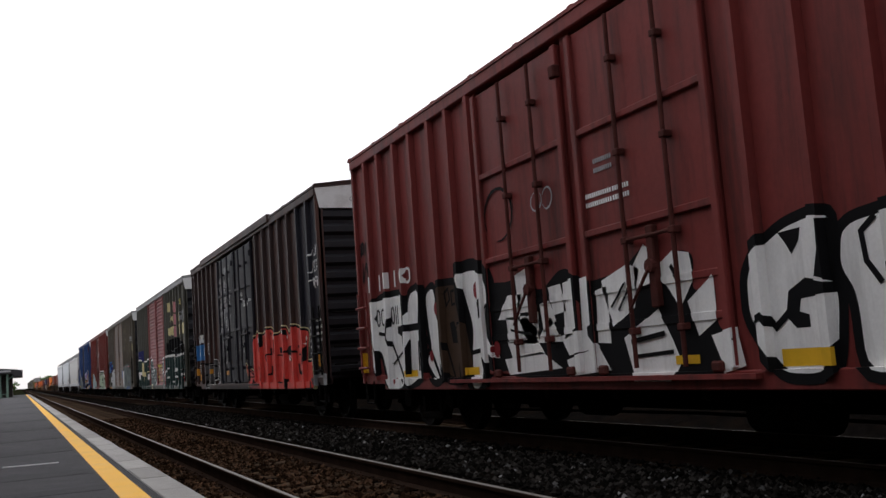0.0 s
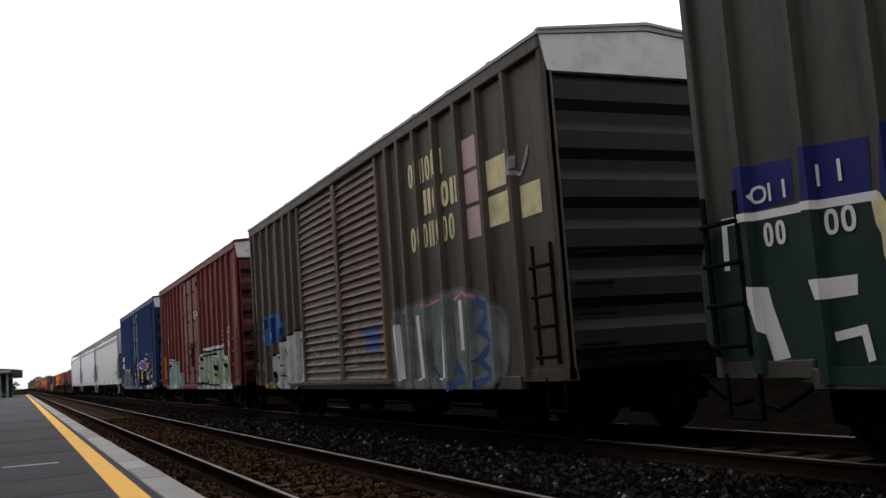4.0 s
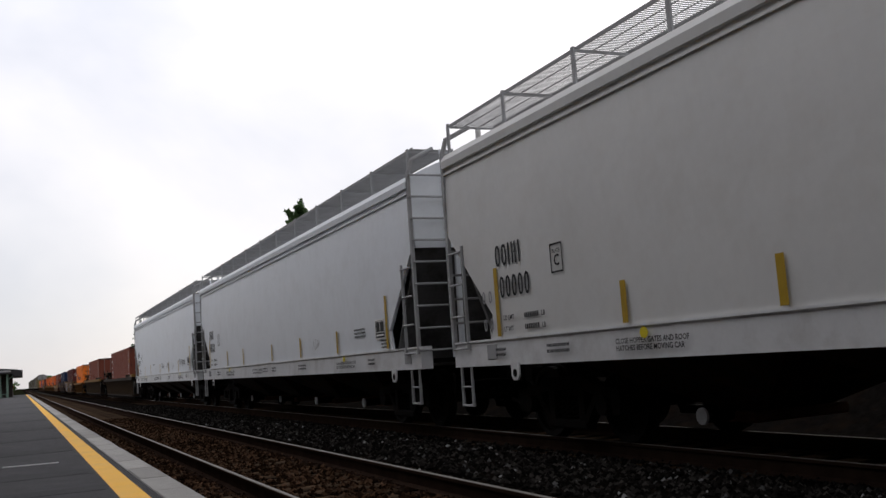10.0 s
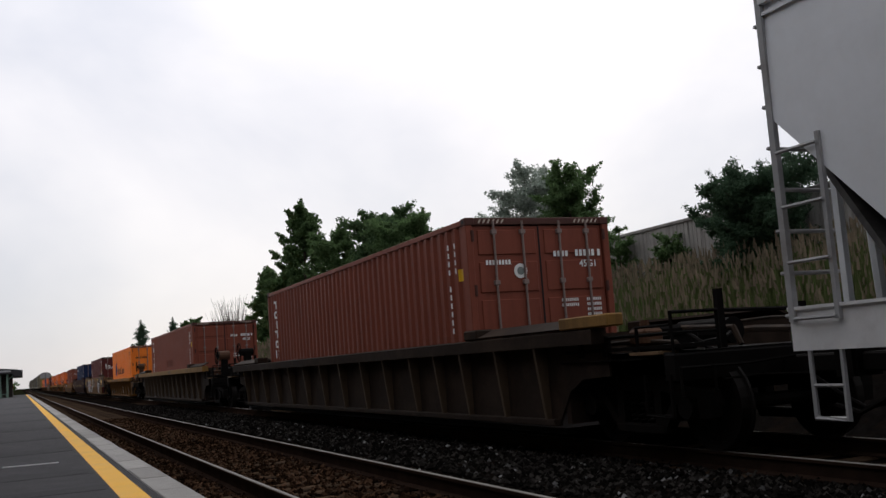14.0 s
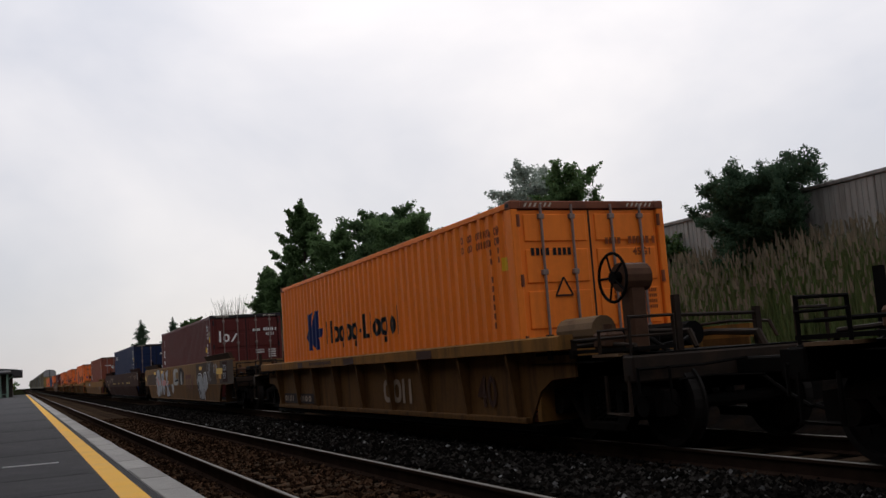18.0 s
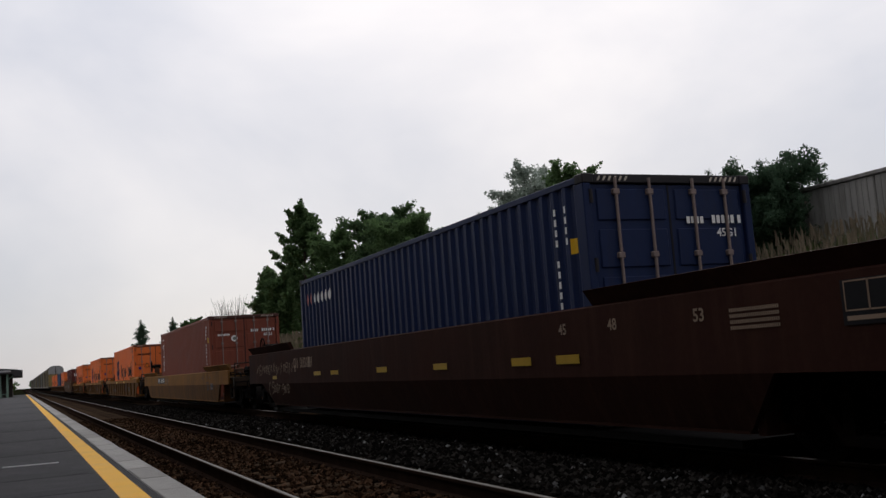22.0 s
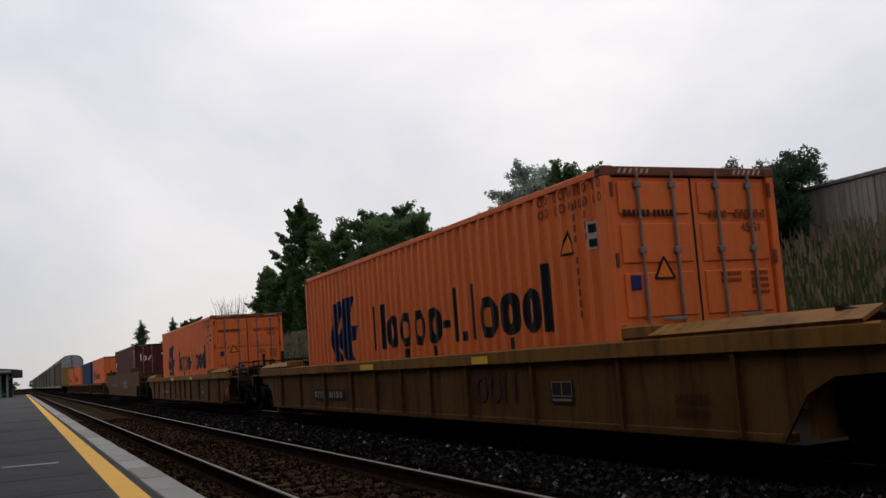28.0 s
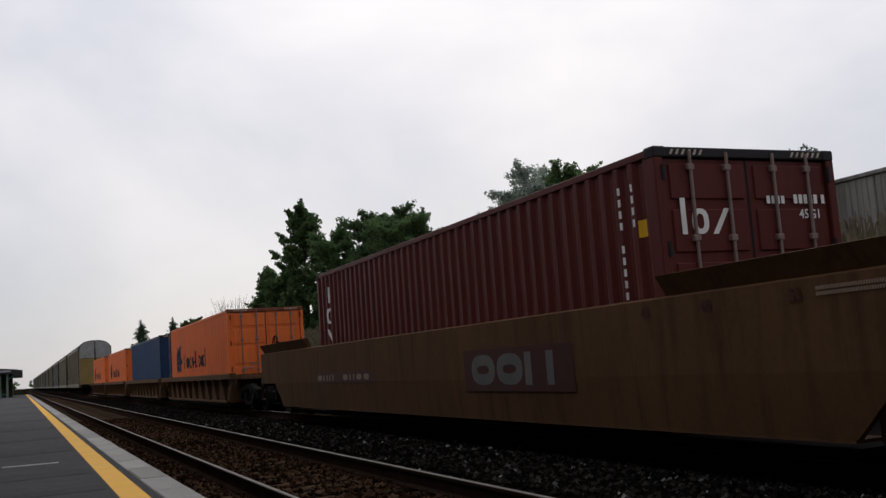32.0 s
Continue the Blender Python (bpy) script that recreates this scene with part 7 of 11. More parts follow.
sprayed_shape(letter, side, c, [(20.53, 1.63), (20.43, 1.63), (20.45, 1.57), (20.53, 1.57)], "spray_black", name="graffiti_slit", lift=0.0105)
sprayed_shape(letter, side, c, [(23.1, 2.07), (22.93, 2.02), (23.02, 1.94)], "spray_black", name="graffiti_slit", lift=0.0105)
sprayed_shape(letter, side, c, [(21.64, 2.05), (21.52, 2.03), (21.39, 1.83), (21.46, 1.83)], "spray_black", name="graffiti_slit", lift=0.0105)
brush(letter, side, c, [(23.63, 1.52), (23.02, 1.51)], 0.04, "spray_black")
brush(letter, side, c, [(23.54, 1.35), (23.37, 1.02)], 0.022, "spray_black")
brush(letter, side, c, [(22.33, 1.47), (21.56, 1.44)], 0.03, "spray_black")
brush(letter, side, c, [(22.37, 1.85), (22.46, 1.44), (22.48, 0.97)], 0.03, "spray_black")
brush(letter, side, c, [(21.07, 1.55), (20.58, 1.48)], 0.05, "spray_black")
brush(letter, side, c, [(21.29, 1.41), (21.05, 1.27), (20.88, 1.01)], 0.025, "spray_black")
brush(letter, side, c, [(20.47, 1.43), (20.08, 1.41)], 0.03, "spray_black")
brush(letter, side, c, [(23.76, 1.94), (23.75, 1.51)], 0.02, "spray_black")
brush(letter, side, c, [(21.81, 0.81), (22.33, 0.83)], 0.025, "spray_black")
sprayed_shape(letter, side, c, [(23.99, 1.89), (24.02, 1.83), (24.06, 1.81), (24.1, 1.83), (24.11, 1.89), (24.08, 1.95), (24.03, 1.97), (23.99, 1.95)], "spray_white", name="graffiti_slit", lift=0.0125)
sprayed_shape(letter, side, c, [(23.47, 1.85), (23.5, 1.78), (23.53, 1.76), (23.56, 1.79), (23.56, 1.85), (23.54, 1.92), (23.5, 1.94), (23.47, 1.91)], "spray_white", name="graffiti_slit", lift=0.0125)
sprayed_shape(letter, side, c, [(22.72, 1.91), (22.74, 1.86), (22.8, 1.85), (22.84, 1.87), (22.85, 1.92), (22.82, 1.97), (22.77, 1.99), (22.73, 1.96)], "spray_white", name="graffiti_slit", lift=0.0125)
sprayed_shape(letter, side, c, [(21.56, 1.97), (21.58, 1.94), (21.62, 1.93), (21.66, 1.95), (21.67, 1.98), (21.65, 2.02), (21.6, 2.03), (21.57, 2.01)], "spray_white", name="graffiti_slit", lift=0.0125)
sprayed_shape(letter, side, c, [(21.4, 1.86), (21.42, 1.83), (21.45, 1.82), (21.48, 1.83), (21.48, 1.87), (21.46, 1.9), (21.43, 1.91), (21.41, 1.9)], "spray_white", name="graffiti_slit", lift=0.0125)
sprayed_shape(letter, side, c, [(20.88, 2.01), (20.9, 1.99), (20.93, 1.98), (20.97, 1.99), (20.98, 2.02), (20.96, 2.05), (20.92, 2.06), (20.89, 2.05)], "spray_white", name="graffiti_slit", lift=0.0125)
sprayed_shape(letter, side, c, [(21.21, 1.36), (21.24, 1.32), (21.3, 1.3), (21.35, 1.32), (21.37, 1.37), (21.34, 1.41), (21.28, 1.43), (21.22, 1.4)], "spray_white", name="graffiti_slit", lift=0.0125)
sprayed_shape(letter, side, c, [(21.82, 1.03), (21.85, 0.98), (21.9, 0.95), (21.94, 0.98), (21.95, 1.04), (21.92, 1.09), (21.87, 1.12), (21.83, 1.09)], "spray_white", name="graffiti_slit", lift=0.0125)
sprayed_shape(letter, side, c, [(20.16, 1.28), (20.18, 1.23), (20.21, 1.21), (20.24, 1.23), (20.25, 1.28), (20.23, 1.32), (20.19, 1.34), (20.17, 1.32)], "spray_white", name="graffiti_slit", lift=0.0125)
sprayed_shape(letter, side, c, [(19.77, 1.75), (19.79, 1.71), (19.83, 1.7), (19.86, 1.72), (19.87, 1.76), (19.85, 1.79), (19.81, 1.81), (19.78, 1.79)], "spray_white", name="graffiti_slit", lift=0.0125)
sprayed_shape(letter, side, c, [(19.84, 1.64), (19.86, 1.61), (19.88, 1.6), (19.9, 1.61), (19.91, 1.64), (19.89, 1.67), (19.87, 1.68), (19.85, 1.67)], "spray_white", name="graffiti_slit", lift=0.0125)
sprayed_shape(letter, side, c, [(23.37, 1.17), (23.4, 1.1), (23.45, 1.08), (23.5, 1.11), (23.51, 1.17), (23.48, 1.23), (23.42, 1.26), (23.38, 1.23)], "spray_white", name="graffiti_slit", lift=0.0125)
sprayed_shape(letter, side, c, [(22.56, 1.28), (22.58, 1.23), (22.61, 1.21), (22.63, 1.23), (22.64, 1.28), (22.62, 1.33), (22.59, 1.35), (22.56, 1.33)], "spray_white", name="graffiti_slit", lift=0.0125)
sprayed_shape(letter, side, c, [(24.14, 0.93), (24.17, 0.89), (24.23, 0.87), (24.28, 0.89), (24.3, 0.93), (24.27, 0.97), (24.21, 0.98), (24.16, 0.97)], "spray_white", name="graffiti_slit", lift=0.0125)
letter = sprayed_shape(car, side, c, [(25.84, 1.33), (25.57, 1.22), (25.02, 1.11), (24.75, 1.05), (24.64, 1), (24.51, 0.99), (24.57, 0.68), (25.45, 0.68), (25.64, 0.97), (25.82, 1.18)], "spray_red", "red tail of the spray letters across the door foot", edge=("spray_black", 0.04), halo=("cream", 0.06), lift=0.003)
brush(letter, side, c, [(25.66, 0.99), (25.04, 0.98), (24.64, 1)], 0.03, "spray_black")
brush(letter, side, c, [(25.73, 1.23), (25.03, 1.06), (24.7, 1.04)], 0.05, "spray_black")
sprayed_shape(letter, side, c, [(25.19, 0.83), (25.04, 0.88), (24.93, 0.82), (25.12, 0.8)], "spray_black", name="graffiti_slit", lift=0.0105)
sprayed_shape(car, side, c, [(19.18, 0.95), (18.8, 1.01), (18.29, 0.97), (18.31, 0.75), (19.21, 0.74)], "chalk", name="graffiti_slit", lift=0.004)
letter = sprayed_shape(car, side, c, [(32.1, 1.42), (31.49, 1.43), (31.34, 1.23), (31.57, 0.98), (31.36, 0.76), (31.61, 0.74), (31.83, 0.99), (31.81, 0.71), (32.15, 0.69), (32.22, 1.14)], "tag_grey", "grey spray letter with black and white edges", edge=("spray_black", 0.035), halo=("spray_white", 0.055))
brush(letter, side, c, [(31.77, 1.32), (31.66, 1.21), (31.85, 1.09)], 0.04, "spray_black")
letter = sprayed_shape(car, side, c, [(31.07, 1.39), (30.61, 1.43), (30.45, 1.36), (30.53, 1.24), (30.8, 1.27), (30.9, 1.03), (30.68, 1.01), (30.64, 1.13), (30.28, 1.17), (30.38, 0.85), (31.08, 0.86), (31.17, 1.16)], "tag_grey", "grey spray letter with black and white edges", edge=("spray_black", 0.035), halo=("spray_white", 0.055), lift=0.005)
letter = sprayed_shape(car, side, c, [(30.35, 1.58), (29.89, 1.46), (29.67, 1.03), (29.84, 0.84), (30, 1.07), (30.12, 1.11), (30.28, 0.85), (30.43, 0.85), (30.47, 1.19)], "tag_grey", "grey spray letter with black and white edges", edge=("spray_black", 0.035), halo=("spray_white", 0.055), lift=0.0065)
brush(letter, side, c, [(30.21, 1.41), (30.01, 1.28)], 0.05, "spray_black")
brush(letter, side, c, [(32.75, 1.51), (32.09, 1.49), (31.18, 1.46), (30.6, 1.48), (30.31, 1.59)], 0.045, "spray_black")
brush(letter, side, c, [(30.03, 1.17), (30.08, 0.95)], 0.04, "spray_white")
# the bays next to the front end, covered in the doors' blue-black
sprayed_shape(car, side, c, [(18.52, 0.86), (19.95, 0.86), (19.95, 4.6), (18.52, 4.6)], "tar_door", name="repainted_bay", lift=0.0012)
part("door_header", Mesh().box(-1.60, -1.50, 22.4 - c, 31.9 - c, 4.70, 4.90, 0.012), "tar", car, "raised steel rail over the doors")
part("blue_patch", side.paint([rect(32.1 - c, 33.45 - c, 1.62, 2.14)], 0.006), "label_blue", car)
signs(car, side, 33.3 - c, 2.2, 0.26, [(0.2, 0, 1, "i"), (0.75, 0, 1, "o"), (0.7, 0, 0, "i"), (0.8, 0, 1, "h"), (0.75, 0, 1, "h")], "white", 0.16, name="car_mark")
bars(car, side, 33.2 - c, 2.02, [0.16, 0.1, -0.42, 0.16, 0.16], 0.27, "white", gap=0.15, lift=0.012)
plate_mark(car, side, 31.75 - c, 2.13, "F")
words(car, "LD LMT", 0.08, "white", (-1.482, 33.3 - c, 1.40))
words(car, "LT WT", 0.08, "white", (-1.482, 33.3 - c, 1.26))
bars(car, side, 32.5 - c, 1.45, [0.4], 0.08, "chalk", lines=2, pitch=1.8)
scrawl(car, side, 19.12 - c, 2.75, 0.5, 0.26, 3, 4, "spray_white", 0.03, 3)
scrawl(car, side, 29.25 - c, 2.3, 0.75, 0.2, 11, 31, "chalk", 0.02, 7)
scrawl(car, side, 28.5 - c, 2.5, 0.95, 0.3, 10, 30, "chalk", 0.024, 5)
scrawl(car, side, 29.0 - c, 2.25, 1.3, 1.6, 4, 32, "spray_white", 0.03)
scrawl(car, side, 29.0 - c, 1.35, 1.2, 0.8, 3, 33, "chalk", 0.05)
scrawl(car, side, 26.6 - c, 1.7, 1.3, 0.6, 3, 37, "chalk", 0.05)
data_block(car, side, 19.45 - c, 2.1, 7)
data_block(car, side, 18.95 - c, 2.1, 4)
bars(car, side, 26.4 - c, 3.3, [0.5], 0.1, "white", lines=2)
words(car, "CLOSE DOORS BEFORE\nMOVING CAR", 0.07, "white", (-1.52, 25.9 - c, 3.0))
reflectors(car, side, [(18.62 - c, 19.0 - c, 1.13, 1.38), (33.35 - c, 33.7 - c, 1.12, 1.35), (32.95 - c, 33.3 - c, 0.95, 1.15), (28.2 - c, 28.75 - c, 1.08, 1.2), (30.9 - c, 31.4 - c, 1.15, 1.3)], "orange_tape")
reflectors(car, side, [(28.4 - c, 28.6 - c, 0.68, 0.76), (27.4 - c, 27.6 - c, 0.68, 0.76), (26.6 - c, 27.1 - c, 0.68, 0.74)], "ghost")
words(car, "CUSHIONED RAIL CAR", 0.10, "chalk", (-0.8, -7.84, 4.5), "end")

# 3 and 4: grey-green boxcars of one fleet, with corrugated doors
for k, (u0, u1, body, door, text) in enumerate(((36.1, 51.65, "olive", "pink_door", "dark green boxcar with faded red corrugated doors"), (54.2, 69.75, "drab", "drab_door", "grey-brown boxcar with dull corrugated doors"))):
    car, side, c = boxcar(u0, u1, (body, "galv_roof" if k == 0 else body, door, "end_black"), [u0 + q for q in (0.95, 1.76, 2.44, 3.24, 3.98, 4.66, 5.2, 11.4, 12.02, 12.75, 13.55, 14.28, 15.0)], [(u0 + 5.75, u0 + 8.2), (u0 + 8.25, u0 + 10.9)], "corrugated", 6, text)
    o = u0 - 36.1 - c
    ink, side.steep = "cream", k == 0
    for r, (yl, word) in enumerate(((40.5, (0.8, 0.75, 0.55, 0.7, 0.65, 0.7)), (39.95, (1.0, 0.65, 0.65, 0.65)), (40.55, (0.65, 0.65, 0.7, 0.7, 0.2, 0.75, 0.6)))):
        h = 0.38
        signs(car, side, yl + o, 3.78 - r * 0.5, h, [((0.46, 0.72, 0.50)[r], 0, 1, ("oohohh", "hooh", "ooohhoo")[r][i]) for i, w in enumerate(word)], ink, (0.155, 0.3)[k], name="fleet_mark")
    for i in range(3):
        part("pink_square", side.paint([rect((38.16, 37.92)[k] + o, (38.5, 38.48)[k] + o, 3.66 - i * 0.48, 4.08 - i * 0.48)], 0.008), "rose" if k == 0 else "pale_rose", car)
    side.steep = False
    for y, w, z in (((37.34, 0.42, 3.22), (37.34, 0.42, 2.75), (36.6, 0.42, 2.75)), ((37.08, 0.72, 3.24), (37.08, 0.72, 2.76), (36.42, 0.5, 2.74)))[k]:
        part("cream_square", side.paint([rect(y + o, y + w + o, z, z + 0.4)], 0.008), ink, car)
    side.steep = True
    scrawl(car, side, 37.05 + o, 3.2, 0.5, 0.45, 2, 61 + k, "chalk", 0.07)
    if k == 0:
        words(car, "2015", 0.2, "spray_yellow", (-1.553, 37.18 + o, 3.86))
        dark = random.Random(303)
        part("graffiti_ground", side.paint([blob(dark, 36.7 + o, 41.2 + o, 1.0, 2.68, 0.1, True)], 0.002), "spray_black", car, "cloud of black overspray")
        for q in range(9):
            y, z, bend = 41.1 - q * 0.5, 2.15 + 0.22 * math.sin(q * 1.9), 0.5 + 0.4 * math.sin(q * 2.7)
            brush(car, side, -o, [(y, z), (y - 0.1, z + 0.14 * bend), (y - 0.24, z + 0.2 * bend), (y - 0.38, z + 0.1 * bend)], 0.018, "chalk", 0.004)
        letter = sprayed_shape(car, side, -o, [(42.63, 1.92), (42.48, 1.98), (41.06, 1.99), (40.21, 2.01), (39.78, 1.94), (39.53, 2), (38.74, 1.99), (38.54, 1.88), (38.25, 2.01), (38.46, 0.675), (42.77, 0.675), (42.73, 1.36)], "spray_green", "large dark green letters outlined in white", lift=0.006)
        brush(letter, side, -o, [(42.64, 1.91), (42.48, 1.99), (41.06, 2), (40.21, 2.02), (39.78, 1.95), (39.53, 2), (38.74, 1.99), (38.54, 1.89)], 0.09, "spray_white")
        brush(letter, side, -o, [(42.64, 1.92), (42.64, 1.41), (42.43, 1.21)], 0.1, "spray_white")
        brush(letter, side, -o, [(41.15, 2), (41.14, 1.4), (41.8, 1.36)], 0.07, "spray_white")
        brush(letter, side, -o, [(41.33, 1.36), (41.35, 1), (41.87, 0.95)], 0.07, "spray_white")
        brush(letter, side, -o, [(40.29, 2.03), (40.23, 1.51), (40.78, 1.5)], 0.07, "spray_white")
        brush(letter, side, -o, [(40.39, 1.5), (40.39, 1.13)], 0.07, "spray_white")
        brush(letter, side, -o, [(40.8, 1.13), (40.19, 1.15), (40.13, 0.675)], 0.08, "spray_white")
        brush(letter, side, -o, [(39.78, 1.95), (39.78, 1.47)], 0.06, "spray_white")
        brush(letter, side, -o, [(39.18, 1.96), (39.14, 1.5), (39.11, 1.06)], 0.07, "spray_white")
        brush(letter, side, -o, [(39.11, 1.16), (38.49, 1.15)], 0.08, "spray_white")
        brush(letter, side, -o, [(38.64, 1.37), (38.54, 1.36), (38.33, 1.46)], 0.08, "spray_white")
        brush(letter, side, -o, [(39.28, 0.99), (39.27, 0.92)], 0.05, "spray_white")
        brush(letter, side, -o, [(39.1, 0.88), (39.1, 0.71)], 0.06, "spray_white")
        sprayed_shape(letter, side, -o, [(39.76, 1.67), (39.72, 1.66), (39.71, 1.15), (39.89, 1.22)], "spray_white", name="graffiti_slit", lift=0.0105)
        sprayed_shape(letter, side, -o, [(38.73, 1.46), (38.63, 1.47), (38.61, 1.39), (38.74, 1.38)], "spray_white", name="graffiti_slit", lift=0.0105)
        sprayed_shape(letter, side, -o, [(38.51, 1.92), (38.25, 2.02), (38.28, 1.82)], "spray_white", name="graffiti_slit", lift=0.0105)
        sprayed_shape(letter, side, -o, [(38.49, 1.18), (38.43, 1.15), (38.48, 1.11)], "spray_white", name="graffiti_slit", lift=0.0105)
        sprayed_shape(letter, side, -o, [(41.63, 0.86), (41.35, 0.88), (41.39, 0.675), (41.64, 0.675)], "spray_white", name="graffiti_slit", lift=0.0105)
        sprayed_shape(letter, side, -o, [(42.32, 0.84), (42.17, 0.87), (42.16, 0.675), (42.34, 0.675)], "spray_white", name="graffiti_slit", lift=0.0105)
        letter = sprayed_shape(car, side, -o, [(38.32, 1.79), (38.07, 1.92), (36.7, 1.97), (36.71, 1.21), (36.74, 0.675), (38.7, 0.675)], "spray_green", "dark green letter outlined in white", lift=0.0075)
        brush(letter, side, -o, [(38.42, 1.81), (38.1, 1.94), (36.7, 1.99), (36.69, 1.46)], 0.08, "spray_white")
        brush(letter, side, -o, [(38.31, 1.57), (38.61, 1.36)], 0.06, "spray_white")
        brush(letter, side, -o, [(39.14, 1.93), (39.12, 1.24), (38.46, 1.13)], 0.06, "spray_white")
        brush(letter, side, -o, [(38.06, 1.9), (38.16, 1.56), (37.86, 0.8)], 0.09, "spray_white")
        brush(letter, side, -o, [(37.23, 1.39), (36.75, 1.4)], 0.05, "spray_white")
        sprayed_shape(letter, side, -o, [(37.25, 1.23), (36.69, 1.29), (36.81, 1.19), (37.18, 1.16)], "spray_white", name="graffiti_slit", lift=0.0105)
        letter = sprayed_shape(car, side, -o, [(51.71, 2.1), (50.21, 2.1), (49.15, 1.98), (48.03, 2.01), (46.7, 2.1), (45.98, 1.95), (45.84, 1.62), (44.6, 1.54), (44.75, 0.675), (51.72, 0.68)], "spray_green", "dark green letters outlined in white", lift=0.006)
        brush(letter, side, -o, [(51.43, 1.69), (51.41, 2.11), (50.5, 2.09), (49.7, 2.05)], 0.07, "spray_white")
        sprayed_shape(letter, side, -o, [(49.83, 2.03), (49.67, 2.06), (49.59, 1.91), (49.59, 1.63), (49.49, 1.13), (49.55, 1.11), (49.7, 1.63), (49.81, 1.85)], "cream", name="graffiti_slit", lift=0.0105)
        brush(letter, side, -o, [(49.24, 1.96), (48.4, 2.02)], 0.07, "spray_white")
        sprayed_shape(letter, side, -o, [(48.51, 1.97), (48.35, 2.02), (48.37, 1.6), (48.38, 1.32), (48.49, 1.31), (48.51, 1.49), (48.5, 1.74)], "spray_white", name="graffiti_slit", lift=0.0105)
        sprayed_shape(letter, side, -o, [(49.12, 1.46), (48.51, 1.49), (48.38, 1.3), (48.84, 1.26), (48.81, 1.02), (49.12, 1.06), (49.15, 1.26)], "cream", name="graffiti_slit", lift=0.0115)
        brush(letter, side, -o, [(48.35, 1.94), (47.67, 2.04), (47.21, 2.08)], 0.07, "spray_white")
        sprayed_shape(letter, side, -o, [(47.25, 2.04), (47.1, 2.03), (47.18, 1.49), (47.08, 1.47), (47.1, 1.33), (47.35, 1.32), (47.41, 1.24), (47.4, 1.08), (47.49, 1.11), (47.48, 1.27), (47.43, 1.44), (47.34, 1.49)], "spray_white", name="graffiti_slit", lift=0.0115)
        sprayed_shape(letter, side, -o, [(47.84, 1.5), (47.44, 1.5), (47.46, 1.42), (47.85, 1.43)], "cream", name="graffiti_slit", lift=0.0105)
        sprayed_shape(letter, side, -o, [(47.87, 1.2), (47.49, 1.21), (47.46, 1.1), (47.87, 1.1)], "cream", name="graffiti_slit", lift=0.0105)
        brush(letter, side, -o, [(47.15, 2.05), (46.86, 2.09), (46.62, 2.13)], 0.07, "spray_white")
        brush(letter, side, -o, [(47.37, 1.31), (46.95, 1.36), (46.92, 1.22)], 0.06, "spray_white")
        sprayed_shape(letter, side, -o, [(50.43, 1.51), (50.03, 1.51), (50.05, 1.36), (50.38, 1.35)], "spray_white", name="graffiti_slit", lift=0.0105)
        sprayed_shape(letter, side, -o, [(51.25, 1.54), (50.96, 1.5), (50.93, 1.35), (50.79, 0.92), (50.98, 0.89), (51.11, 1.35)], "spray_white", name="graffiti_slit", lift=0.0105)
        brush(letter, side, -o, [(50.3, 1.06), (50.02, 1.1), (49.98, 0.87)], 0.07, "spray_white")
        brush(letter, side, -o, [(46.87, 1.51), (46.72, 1.97), (46.07, 2.02), (46.14, 1.62)], 0.06, "spray_white")
        brush(letter, side, -o, [(46.18, 1.42), (45.64, 1.64), (45.41, 1.38)], 0.06, "spray_white")
        brush(letter, side, -o, [(45.51, 1.36), (45.41, 1.04)], 0.06, "spray_white")
        brush(letter, side, -o, [(45.16, 1.04), (44.94, 0.88), (44.74, 0.675)], 0.06, "spray_white")
        brush(letter, side, -o, [(46.16, 1.39), (46.32, 1.19)], 0.06, "spray_white")
        sprayed_shape(letter, side, -o, [(46.38, 0.89), (46.17, 0.89), (46.01, 0.675), (46.37, 0.675)], "cream", name="graffiti_slit", lift=0.0105)
        brush(letter, side, -o, [(44.32, 1.74), (43.98, 1.65), (43.56, 1.75)], 0.07, "spray_yellow")
        brush(letter, side, -o, [(43.59, 1.62), (43.16, 1.68), (43.05, 1.51)], 0.08, "spray_yellow")
        brush(letter, side, -o, [(44.11, 1.58), (44.11, 1.14), (43.79, 1.28)], 0.06, "spray_yellow")
        brush(letter, side, -o, [(43.69, 1.58), (43.69, 1)], 0.06, "spray_yellow")
        brush(letter, side, -o, [(43.96, 1.15), (44.22, 0.94)], 0.06, "spray_yellow")
        brush(letter, side, -o, [(43.05, 1.51), (42.98, 1.24)], 0.05, "spray_yellow")
        brush(letter, side, -o, [(43.02, 0.98), (42.82, 1.03)], 0.05, "spray_yellow")
        sprayed_shape(car, side, -o, [(51.24, 2.55), (50.57, 2.5), (50.58, 2.16), (51.27, 2.15)], "label_indigo", name="indigo_patch", lift=0.004)
        sprayed_shape(car, side, -o, [(50.39, 2.55), (49.79, 2.49), (49.82, 2.08), (50.42, 2.1)], "label_indigo", name="indigo_patch", lift=0.004)
        sprayed_shape(car, side, -o, [(49.61, 2.55), (49.11, 2.54), (49.17, 2.01), (49.68, 2.01)], "label_indigo", name="indigo_patch", lift=0.004)
        signs(car, side, 51.05 + o, 2.20, 0.15, [(1.28, 0, 1, "o"), (1.28, 0, 1, "h")], "white", 0.2, lift=0.0165, name="lettering")
        signs(car, side, 50.31 + o, 2.22, 0.17, [(1.46, 0, 1, "h")], "white", 0.2, lift=0.0165, name="lettering")
        signs(car, side, 50.94 + o, 1.83, 0.20, [(0.55, 0, 1, "o"), (0.55, 0, 1, "o")], "white", 0.2, lift=0.0165, name="lettering")
        signs(car, side, 50.28 + o, 1.83, 0.20, [(0.69, 0, 1, "o"), (0.69, 0, 1, "o")], "white", 0.2, lift=0.0165, name="lettering")
